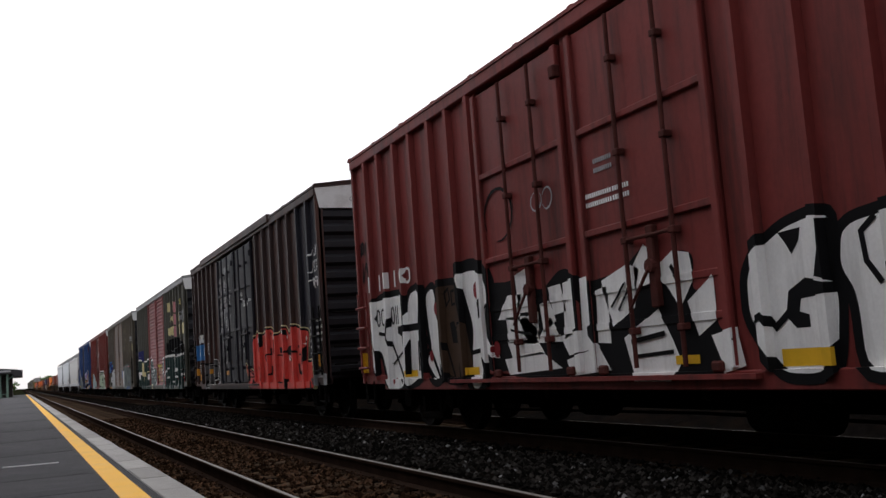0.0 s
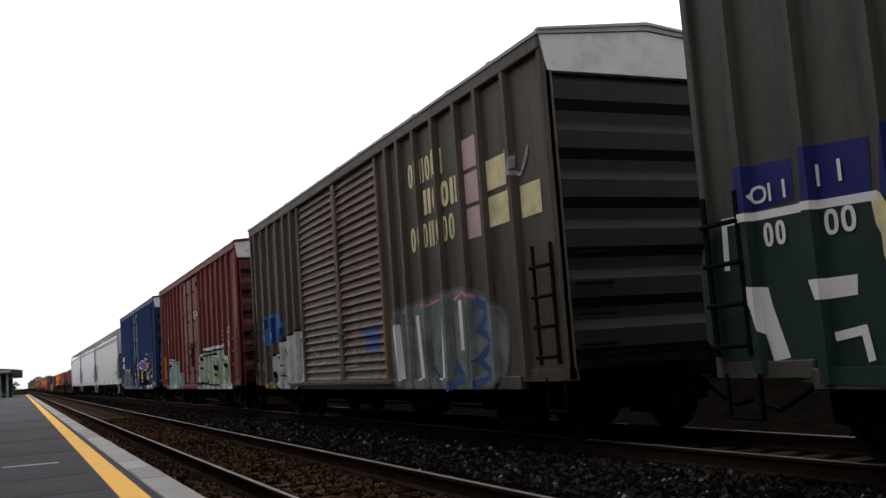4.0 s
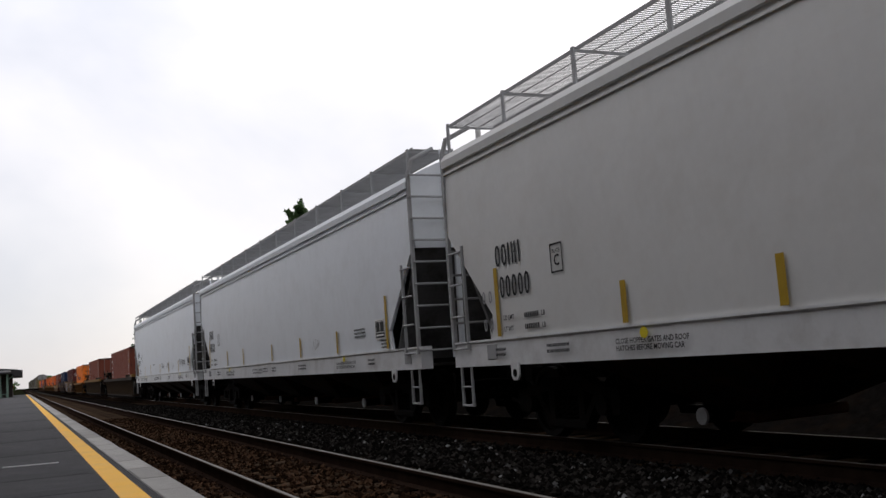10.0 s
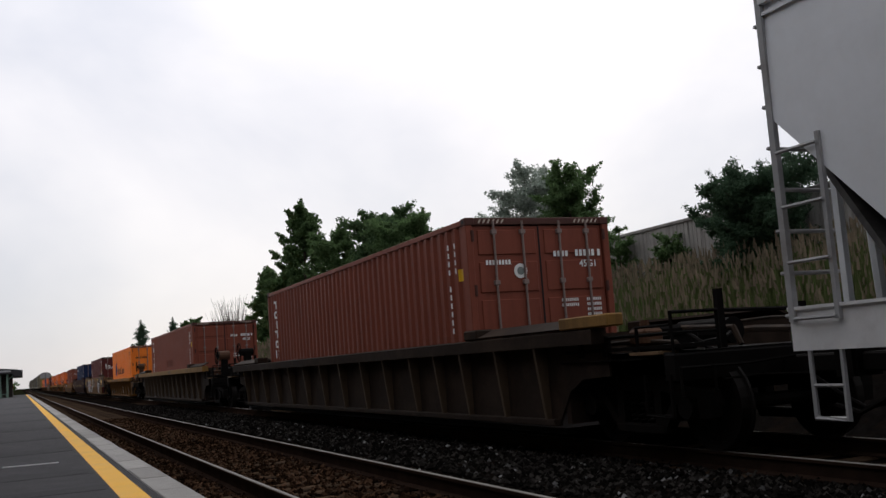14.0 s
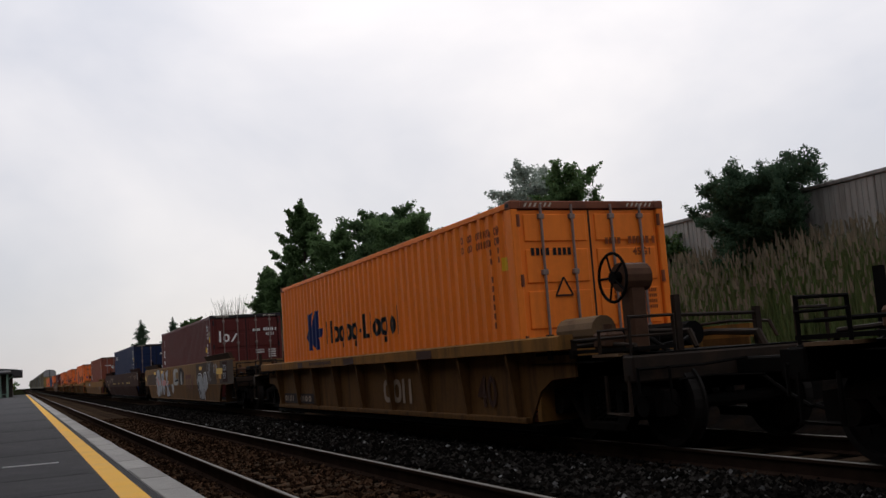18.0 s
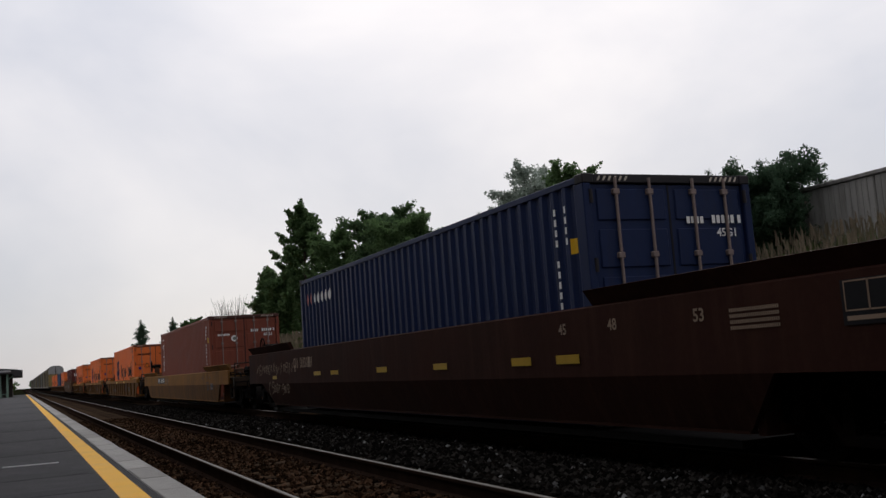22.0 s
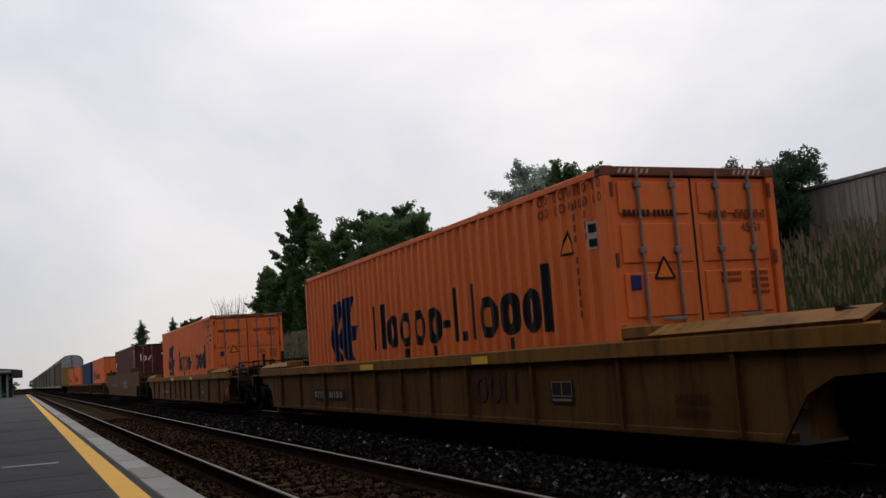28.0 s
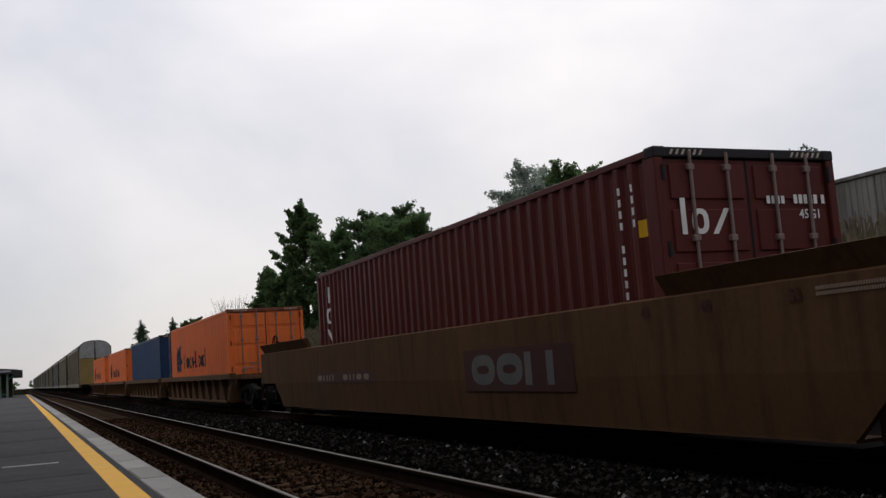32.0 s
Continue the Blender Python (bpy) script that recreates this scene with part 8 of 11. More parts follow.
        signs(car, side, 49.53 + o, 1.83, 0.19, [(0.20, 0, 1, "i"), (0.69, 0, 1, "o")], "white", 0.2, lift=0.0265, name="lettering")
        plate_mark(car, side, 48.76 + o, 2.26, "F", "chalk", 0.2)
        reflectors(car, side, [(37.9 + o, 38.05 + o, 0.95, 1.1), (36.75 + o, 36.9 + o, 0.95, 1.1)], "red_plate", "red_reflector")
    else:
        letter = sprayed_shape(car, side, -o, [(49.64, 1.45), (49.4, 1.5), (49.08, 1.49), (49.02, 1.73), (48.5, 1.78), (47.9, 1.9), (47.1, 1.95), (47, 0.675), (49.34, 0.675), (49.53, 0.88), (49.65, 1.23)], "silver_patch", "patchy silver and white letters edged in black", edge=("spray_black", 0.05), lift=0.004)
        brush(letter, side, -o, [(49.45, 1.42), (49.1, 1.36), (48.95, 1.4)], 0.05, "spray_black")
        brush(letter, side, -o, [(49.3, 1.33), (48.95, 1.28), (48.8, 1.2)], 0.05, "spray_black")
        brush(letter, side, -o, [(49.25, 1.45), (49.2, 1.1), (49, 0.75)], 0.06, "spray_grey")
        brush(letter, side, -o, [(49.1, 1.02), (48.6, 0.95)], 0.03, "spray_black")
        brush(letter, side, -o, [(48.7, 1.6), (48.2, 1.2), (48.4, 0.8)], 0.06, "spray_black")
        brush(letter, side, -o, [(47.8, 1.8), (47.6, 1.3), (47.8, 0.8)], 0.06, "spray_black")
        brush(letter, side, -o, [(47.4, 1.7), (47.3, 1)], 0.05, "spray_grey")
        letter = sprayed_shape(car, side, -o, [(41.65, 1.9), (40.9, 1.94), (40.3, 1.99), (39.5, 2.02), (38.8, 2.06), (38.3, 1.93), (37.9, 1.8), (37.5, 1.55), (37.6, 0.95), (38, 0.675), (41.5, 0.675), (41.7, 1.05)], "spray_sage", "faded grey-white letters with blue and pink strokes", edge=("spray_grey", 0.05), lift=0.004)
        brush(letter, side, -o, [(38.4, 1.85), (38, 1.7), (38.35, 1.45), (37.95, 1.3), (38.4, 1.05), (38, 0.85), (38.5, 0.7)], 0.15, "spray_blue")
        brush(letter, side, -o, [(39.2, 1.05), (38.9, 0.8), (39.4, 0.7)], 0.15, "spray_blue")
        brush(letter, side, -o, [(40, 1), (39.7, 0.78)], 0.07, "spray_blue")
        brush(letter, side, -o, [(39.1, 1.92), (38.75, 2.02), (38.4, 1.9)], 0.05, "rose")
        brush(letter, side, -o, [(41.1, 1.88), (40.8, 1.9)], 0.05, "rose")
        brush(letter, side, -o, [(40.2, 1.9), (39.6, 1.97)], 0.04, "rose")
        brush(letter, side, -o, [(40.5, 1.8), (40.4, 0.8)], 0.13, "spray_white")
        brush(letter, side, -o, [(39.5, 1.85), (39.6, 0.8)], 0.13, "spray_white")
        brush(letter, side, -o, [(38.9, 1.9), (38.9, 1.2)], 0.11, "spray_white")
        brush(letter, side, -o, [(41.3, 1.7), (41.2, 0.8)], 0.11, "spray_white")
        brush(letter, side, -o, [(41.1, 1.86), (41.05, 1.3), (41.13, 0.72)], 0.07, "spray_grey")
        brush(letter, side, -o, [(40.2, 1.86), (40.15, 1.3), (40.23, 0.72)], 0.07, "spray_grey")
        brush(letter, side, -o, [(39.2, 1.86), (39.15, 1.3), (39.23, 0.72)], 0.07, "spray_grey")
        brush(letter, side, -o, [(38.6, 1.86), (38.55, 1.3), (38.63, 0.72)], 0.07, "spray_grey")
        sprayed_shape(car, side, -o, [(43.1, 1.76), (42.3, 1.78), (42.2, 1.32), (43, 1.3)], "spray_blue", name="blue_patch", lift=0.004)
        brush(letter, side, -o, [(46.5, 1.5), (46, 1.35), (45.7, 1.6)], 0.06, "chalk")
        brush(letter, side, -o, [(46.3, 1.1), (45.5, 1.2)], 0.05, "chalk")
        brush(letter, side, -o, [(44.9, 1.7), (44.4, 1.4), (44.2, 1.6)], 0.05, "chalk")
        brush(letter, side, -o, [(44.5, 1.05), (43.5, 1.1)], 0.05, "chalk")
        brush(letter, side, -o, [(43.8, 1.5), (43.5, 1.25)], 0.05, "chalk")
        sprayed_shape(car, side, -o, [(50.8, 2.45), (49.4, 2.46), (48.84, 2.44), (48.77, 2.1), (48.82, 1.76), (49.36, 1.77), (50.1, 1.76), (50.42, 1.72), (50.79, 1.73)], "label_blue", name="blue_patch", lift=0.004)
        sprayed_shape(car, side, -o, [(50.75, 2.37), (50.29, 2.38), (50.4, 1.72), (50.79, 1.74)], "label_indigo", name="indigo_patch", lift=0.008)
        sprayed_shape(car, side, -o, [(50.13, 2.42), (49.56, 2.38), (49.59, 1.76), (50.1, 1.76)], "label_indigo", name="indigo_patch", lift=0.008)
        sprayed_shape(car, side, -o, [(49.35, 2.1), (48.78, 2.08), (48.82, 1.77), (49.36, 1.79)], "label_indigo", name="indigo_patch", lift=0.008)
        signs(car, side, 50.69 + o, 2.14, 0.18, [(0.88, 0, 1, "o"), (0.88, 0, 1, "h")], "white", 0.2, lift=0.012, name="lettering")
        signs(car, side, 50.03 + o, 2.13, 0.19, [(1.31, 0, 1, "h")], "white", 0.2, lift=0.012, name="lettering")
        signs(car, side, 50.67 + o, 1.82, 0.21, [(0.60, 0, 1, "o"), (0.60, 0, 1, "o")], "white", 0.2, lift=0.012, name="lettering")
        signs(car, side, 49.94 + o, 1.85, 0.20, [(0.66, 0, 1, "o"), (0.66, 0, 1, "o")], "white", 0.2, lift=0.012, name="lettering")
        signs(car, side, 49.22 + o, 1.86, 0.18, [(0.65, 0, 1, "o"), (0.20, 0, 1, "i")], "white", 0.2, lift=0.012, name="lettering")
        reflectors(car, side, [(51.11 + o, 51.39 + o, 1.12, 1.34), (50.95 + o, 51.00 + o, 1.13, 1.33)], "cream")
        scrawl(car, side, 50.75 + o, 1.5, 0.6, 0.2, 4, 84, "chalk", 0.025)
        scrawl(car, side, 51.5 + o, 1.55, 0.3, 0.25, 2, 85, "chalk", 0.025)
        scrawl(car, side, 49.8 + o, 1.45, 0.35, 0.2, 2, 86, "chalk", 0.025)
        words(car, "LD LMT", 0.085, "white", (-1.482, 50.75 + o, 1.30))
        words(car, "LT WT", 0.085, "white", (-1.482, 50.75 + o, 1.12))
        for z in (1.27, 1.13):
            signs(car, side, 50.02 + o, z, 0.075, [(0.55, 0, 1, "o"), (0.55, 0, 1, "o"), (0.55, 0, 1, "h"), (0.55, 0, 1, "o"), (0.2, 0, 1, "i")], "white", 0.16, name="lettering")
        scrawl(car, side, 51.45 + o, 2.5, 0.4, 0.25, 2, 81, "chalk", 0.02, 3)
        reflectors(car, side, [(51.1 + o, 51.2 + o, 0.95, 1.06), (49.0 + o, 49.25 + o, 0.95, 1.06)], "red_plate", "red_reflector")
        reflectors(car, side, [(49.5 + o, 50.9 + o, 0.69, 0.79)], "orange_tape")

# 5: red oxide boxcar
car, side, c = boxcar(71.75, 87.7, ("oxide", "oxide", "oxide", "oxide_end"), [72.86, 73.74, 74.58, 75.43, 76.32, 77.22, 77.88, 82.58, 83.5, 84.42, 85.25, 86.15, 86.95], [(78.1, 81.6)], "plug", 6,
                      "red-brown boxcar with pale green graffiti", roof="oxide")
letter = sprayed_shape(car, side, c, [(78.09, 1.71), (77.66, 1.79), (77.4, 1.78), (77.33, 1.94), (76.41, 1.92), (75.45, 1.94), (74.53, 1.91), (74.23, 1.96), (73.91, 1.98), (73.97, 1.83), (73.85, 1.74), (73.64, 1.46), (72.96, 0.75), (73.23, 0.73), (74.58, 0.675), (78.97, 0.675), (78.59, 1.01), (78.17, 1.28)], "spray_mint", "large pale green letters outlined in black and white", edge=("spray_white", 0.075), lift=0.002)
brush(letter, side, c, [(77.31, 1.89), (76.42, 1.86), (75.46, 1.88), (74.5, 1.87), (73.99, 1.92)], 0.0571, "spray_black")
brush(letter, side, c, [(75.5, 1.76), (75.44, 1.45), (75.29, 1.25)], 0.0476, "spray_black")
brush(letter, side, c, [(75.23, 1.6), (75.2, 1.25), (74.89, 0.87)], 0.0666, "spray_black")
brush(letter, side, c, [(75.44, 1.15), (75.2, 1.02), (74.75, 0.77)], 0.0571, "spray_black")
brush(letter, side, c, [(74.7, 1.83), (74.62, 1.31), (74.61, 0.675)], 0.0476, "spray_black")
brush(letter, side, c, [(76.43, 1.8), (76.46, 1.44), (76.4, 1.26)], 0.0571, "spray_black")
brush(letter, side, c, [(76.38, 1.76), (75.74, 1.76), (75.75, 1.51), (75.9, 1.39), (75.82, 0.82)], 0.0571, "spray_black")
brush(letter, side, c, [(76.99, 1.22), (76.4, 1.24), (76.47, 0.96), (77, 0.96)], 0.0666, "spray_black")
brush(letter, side, c, [(78.12, 1.54), (77.68, 1.26), (77.31, 1.16)], 0.0571, "spray_black")
brush(letter, side, c, [(77.62, 1.22), (77.82, 0.85)], 0.0762, "spray_black")
brush(letter, side, c, [(77.31, 1.92), (77.26, 1.75), (76.94, 1.74), (76.92, 1.41), (77.02, 1.22)], 0.0476, "spray_black")
brush(letter, side, c, [(78.01, 1.77), (77.7, 1.58)], 0.0952, "spray_black")
brush(letter, side, c, [(74.47, 1.54), (73.72, 1.54)], 0.0476, "spray_black")
brush(letter, side, c, [(74.15, 1.51), (73.99, 1.27), (73.76, 1.05)], 0.0571, "spray_black")
brush(letter, side, c, [(73.92, 1.69), (73.63, 1.28), (73.17, 0.76)], 0.0666, "spray_black")
brush(letter, side, c, [(78.94, 0.82), (77.23, 0.85), (75.82, 0.79), (74.71, 0.79)], 0.0571, "spray_black")
brush(letter, side, c, [(75.96, 1.75), (75.99, 1.41)], 0.0238, "spray_black")
sprayed_shape(letter, side, c, [(75.49, 1.89), (75.34, 1.75), (74.63, 1.74), (74.63, 1.69), (75.4, 1.68)], "spray_black", name="graffiti_slit", lift=0.0105)
sprayed_shape(letter, side, c, [(75.9, 1.43), (75.72, 1.3), (75.86, 1.16)], "spray_black", name="graffiti_slit", lift=0.0105)
sprayed_shape(letter, side, c, [(75.52, 1.4), (75.22, 1.35), (75.33, 1.19)], "spray_black", name="graffiti_slit", lift=0.0105)
sprayed_shape(letter, side, c, [(74.26, 1.73), (74.01, 1.74), (74.08, 1.56), (74.25, 1.57)], "spray_black", name="graffiti_slit", lift=0.0105)
sprayed_shape(letter, side, c, [(73.84, 1.17), (73.68, 0.97), (74, 0.96)], "spray_black", name="graffiti_slit", lift=0.0105)
sprayed_shape(letter, side, c, [(75.79, 1), (75.65, 0.78), (75.87, 0.79)], "spray_black", name="graffiti_slit", lift=0.0105)
sprayed_shape(letter, side, c, [(77.07, 0.97), (76.85, 0.97), (76.88, 0.8), (77.18, 0.8)], "spray_black", name="graffiti_slit", lift=0.0105)
sprayed_shape(letter, side, c, [(77.37, 1.96), (77.24, 1.91), (77.31, 1.76), (77.4, 1.77)], "spray_black", name="graffiti_slit", lift=0.0105)
sprayed_shape(letter, side, c, [(73.71, 1.49), (73.99, 1.26), (73.8, 1.32)], "dark_patch", name="graffiti_slit", lift=0.0105)
brush(letter, side, c, [(73.91, 1.98), (73.98, 1.83), (73.85, 1.74)], 0.07, "spray_white")
brush(letter, side, c, [(75.4, 1.69), (74.68, 1.68)], 0.042, "spray_white")
brush(letter, side, c, [(75.72, 1.3), (75.74, 0.94)], 0.042, "spray_white")
letter = sprayed_shape(car, side, c, [(85.43, 1.75), (85.01, 1.8), (84.59, 1.8), (84.21, 1.71), (83.76, 1.73), (83.36, 1.6), (83.15, 1.7), (82.83, 1.71), (82.73, 1.7), (82.75, 1.48), (82.67, 1.21), (82.44, 1.17), (82.04, 0.675), (85.53, 0.675), (85.56, 0.97)], "spray_aqua", "pale blue-green graffiti outlined in black and white", edge=("spray_black", 0.04), halo=("spray_white", 0.075), lift=0.003)
brush(letter, side, c, [(84.84, 1.79), (85.13, 1.32), (84.49, 1.45), (84.59, 1.15)], 0.034, "spray_black")
brush(letter, side, c, [(85.12, 1.17), (84.42, 1.36), (84.42, 0.93)], 0.0408, "spray_black")
brush(letter, side, c, [(84.13, 1.7), (84.25, 1)], 0.0476, "spray_black")
brush(letter, side, c, [(83.78, 1.6), (84.04, 1.34)], 0.0408, "spray_black")
brush(letter, side, c, [(84.01, 1.13), (83.78, 1.19), (83.71, 0.98)], 0.0476, "spray_black")
brush(letter, side, c, [(83.39, 1.59), (83.38, 1.12), (83.15, 0.91), (83.32, 0.675)], 0.0544, "spray_black")
brush(letter, side, c, [(83.18, 1.49), (82.86, 1.52), (82.89, 1.36), (83.17, 1.33)], 0.034, "spray_black")
brush(letter, side, c, [(83.04, 1.22), (82.71, 0.96), (82.53, 0.675)], 0.0544, "spray_black")
brush(letter, side, c, [(82.74, 1.67), (82.73, 1.21)], 0.0476, "spray_black")
brush(letter, side, c, [(83.58, 1.53), (83.69, 1.27)], 0.034, "spray_black")
brush(letter, side, c, [(82.91, 1.2), (82.82, 0.91)], 0.034, "spray_black")
sprayed_shape(letter, side, c, [(85.43, 1.64), (85.18, 1.64), (85.28, 1.04), (85.46, 1.03)], "spray_black", name="graffiti_slit", lift=0.0105)
sprayed_shape(letter, side, c, [(84.79, 1.31), (84.41, 1.41), (84.4, 1.3), (84.74, 1.23)], "spray_black", name="graffiti_slit", lift=0.0105)
sprayed_shape(letter, side, c, [(84, 1.37), (83.72, 1.54), (83.8, 1.31)], "spray_black", name="graffiti_slit", lift=0.0105)
sprayed_shape(letter, side, c, [(83.38, 0.89), (83.15, 0.92), (83.26, 0.675), (83.36, 0.675)], "spray_black", name="graffiti_slit", lift=0.0105)
sprayed_shape(letter, side, c, [(82.65, 1.19), (82.47, 1.17), (82.14, 0.675), (82.44, 0.675)], "spray_aqua", name="graffiti_slit", lift=0.0125)
brush(letter, side, c, [(85.21, 0.82), (85.08, 0.89), (85.07, 0.75), (84.96, 0.88)], 0.034, "spray_black")
brush(letter, side, c, [(84.92, 0.86), (84.93, 0.74), (84.81, 0.79), (84.9, 0.87)], 0.0272, "spray_black")
brush(letter, side, c, [(84.69, 0.85), (84.78, 0.81), (84.69, 0.77), (84.77, 0.74)], 0.0272, "spray_black")
brush(car, side, c, [(86.05, 1.16), (85.88, 1.3), (85.76, 1.36), (85.7, 1.28), (85.91, 1.1), (85.98, 0.91)], 0.12, "spray_white", lift=0.01)
brush(car, side, c, [(85.55, 1.13), (85.78, 1.05), (85.69, 0.9), (85.53, 0.83)], 0.12, "spray_white", lift=0.01)
brush(car, side, c, [(85.56, 0.9), (85.64, 1.02), (85.5, 1.08), (85.39, 0.89), (85.53, 0.675), (85.66, 0.675)], 0.12, "spray_white", lift=0.01)
brush(car, side, c, [(85.18, 1.07), (85.35, 0.96), (85.24, 0.84), (85.3, 0.675)], 0.1, "spray_white", lift=0.01)
brush(car, side, c, [(86.05, 1.16), (85.88, 1.3), (85.76, 1.36), (85.7, 1.28), (85.91, 1.1), (85.98, 0.91)], 0.034, "spray_black", lift=0.0125)
brush(car, side, c, [(85.55, 1.13), (85.78, 1.05), (85.69, 0.9), (85.53, 0.83)], 0.034, "spray_black", lift=0.0125)
brush(car, side, c, [(85.56, 0.9), (85.64, 1.02), (85.5, 1.08), (85.39, 0.89), (85.53, 0.675), (85.66, 0.675)], 0.034, "spray_black", lift=0.0125)
brush(car, side, c, [(85.18, 1.07), (85.35, 0.96), (85.24, 0.84), (85.3, 0.675)], 0.034, "spray_black", lift=0.0125)
sprayed_words(car, side, "RIP", 0.18, "spray_white", 73.52 - c, 1.86, lean=0.2, rise=0.1)
sprayed_words(car, side, "KER", 0.20, "spray_white", 73.56 - c, 1.62, lean=0.1, rise=0.02)
placard(car, side, 73.5 - c, 1.55, 0.48, 0.32)
data_block(car, side, 74.4 - c, 2.45, 6)
for i in range(5):
    part("data_lettering", side.paint([rect(72.95 - c - q * 0.045, 72.98 - c - q * 0.045, 2.42 - i * 0.14, 2.49 - i * 0.14) for q in range(4)], 0.009), "white", car)
for i, t in enumerate(("EXH W", "EXW H", "H", "EMPTY C.G.", "FLOOR")):
    sprayed_words(car, side, t, 0.065, "white", 73.58 - c, 2.41 - i * 0.115, 0.009)
signs(car, side, 86.75 - c, 2.5, 0.22, [(0.8, 0, 1, "h"), (0.8, 0, 1, "o"), (1.1, 0, 0, "i"), (0.8, 0, 1, "h")], "white", 0.18, name="car_mark")
bars(car, side, 86.72 - c, 2.28, [0.06, 0.06, 0.06, -0.4, 0.14, 0.14, 0.14], 0.22, "white", gap=0.35)
plate_mark(car, side, 85.0 - c, 2.58, "F")
words(car, "LD LMT", 0.085, "white", (-1.482, 86.65 - c, 1.60))
words(car, "LT WT", 0.085, "white", (-1.482, 86.65 - c, 1.42))
bars(car, side, 85.85 - c, 1.68, [0.38], 0.085, "white", lines=2, pitch=2.0)
words(car, "CLOSE AND LOCK\nBOTH DOORS BEFORE\nMOVING CAR", 0.085, "white", (-1.51, 79.55 - c, 3.3))
scrawl(car, side, 80.3 - c, 1.7, 0.8, 0.35, 2, 26, "chalk", 0.06)
reflectors(car, side, [(76.88 - c, 77.0 - c, 1.08, 1.55), (74.67 - c, 74.80 - c, 1.15, 1.6), (85.3 - c, 85.45 - c, 1.15, 1.62), (87.25 - c, 87.55 - c, 0.95, 1.05)])
reflectors(car, side, [(72.86 - c, 73.0 - c, 1.1, 2.0), (86.8 - c, 86.9 - c, 1.1, 2.0), (78.0 - c, 78.08 - c, 1.2, 1.7)], "orange_tape")
words(car, "EXCESS HEIGHT CAR", 0.10, "chalk", (-1.2, -7.99, 4.5), "end")

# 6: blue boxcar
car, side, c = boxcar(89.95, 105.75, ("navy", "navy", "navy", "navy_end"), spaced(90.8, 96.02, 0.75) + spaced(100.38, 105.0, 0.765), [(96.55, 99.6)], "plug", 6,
                      "dark blue boxcar with a violet and gold graffiti piece", roof="navy")
letter = sprayed_shape(car, side, c, [(96.49, 1.74), (96.22, 1.83), (96.03, 1.6), (96.29, 1.03), (96.02, 0.73), (96.42, 0.675)], "spray_gold", "gold sprayed ground", lift=0.002)
letter = sprayed_shape(car, side, c, [(93.21, 1.84), (93, 1.92), (92.78, 1.81), (92.85, 1.65), (93.15, 1.62)], "spray_gold", "gold sprayed ground", lift=0.002)
letter = sprayed_shape(car, side, c, [(92.73, 1.69), (92.53, 1.84), (92.48, 1.57), (92.63, 1.59)], "spray_gold", "gold sprayed ground", lift=0.002)
letter = sprayed_shape(car, side, c, [(93.2, 1.58), (92.8, 1.38), (92.67, 1.19), (92.59, 0.88), (92.57, 0.675), (93.18, 0.675), (92.92, 0.94), (92.99, 1.22)], "spray_gold", "gold sprayed ground", lift=0.002)
letter = sprayed_shape(car, side, c, [(92.62, 1.36), (92.48, 1.41), (92.45, 1.22), (92.58, 1.19)], "spray_gold", "gold sprayed ground", lift=0.002)
letter = sprayed_shape(car, side, c, [(96.31, 1.51), (96.04, 1.71), (94.38, 1.52), (93.79, 1.53), (93.26, 1.63), (93.01, 1.22), (92.95, 0.88), (93.15, 0.675), (95.83, 0.675), (96.25, 0.95)], "spray_black", "black round letters with white and gold edges", edge=("spray_white", 0.06), halo=("spray_red", 0.08), lift=0.004)
letter = sprayed_shape(car, side, c, [(95.96, 1.74), (96.01, 1.92), (95.67, 2.07), (95.44, 1.96), (95.49, 1.67)], "spray_violet", "violet spray cap edged in white", edge=("spray_white", 0.06), lift=0.006)
letter = sprayed_shape(car, side, c, [(95.36, 1.69), (95.3, 2.02), (94.94, 2.07), (94.76, 1.96), (94.77, 1.63)], "spray_violet", "violet spray cap edged in white", edge=("spray_white", 0.06), lift=0.006)
letter = sprayed_shape(car, side, c, [(94.73, 1.59), (94.64, 1.88), (94.36, 2.05), (94.18, 2.03), (94.04, 1.71), (94.07, 1.52)], "spray_violet", "violet spray cap edged in white", edge=("spray_white", 0.06), lift=0.006)
letter = sprayed_shape(car, side, c, [(94.11, 2.11), (93.27, 2.08), (93.21, 1.69), (93.89, 1.59), (94.02, 1.83)], "spray_violet", "violet spray cap edged in white", edge=("spray_white", 0.06), lift=0.006)
letter = sprayed_shape(car, side, c, [(95.32, 1.33), (95.2, 1.53), (94.79, 1.54), (94.97, 1.26), (95.17, 1.12)], "spray_gold", "gold almond shape edged in white", edge=("spray_white", 0.04), lift=0.0085)
letter = sprayed_shape(car, side, c, [(94.41, 1.19), (94.29, 1.35), (93.96, 1.36), (94, 1.21), (94.3, 1.15)], "spray_gold", "gold almond shape edged in white", edge=("spray_white", 0.04), lift=0.0085)
letter = sprayed_shape(car, side, c, [(93.68, 1.41), (93.52, 1.54), (93.38, 1.3), (93.53, 0.98), (93.66, 1.12)], "spray_gold", "gold almond shape edged in white", edge=("spray_white", 0.04), lift=0.0085)
letter = sprayed_shape(car, side, c, [(95.92, 1.23), (95.73, 1.51), (95.59, 1.46), (95.76, 1.08)], "spray_gold", "gold almond shape edged in white", edge=("spray_white", 0.04), lift=0.0085)
brush(letter, side, c, [(94.73, 1.31), (94.65, 1.11), (94.66, 0.89)], 0.05, "spray_white")
brush(letter, side, c, [(93.85, 1.45), (93.85, 1.2), (93.86, 0.96)], 0.05, "spray_white")
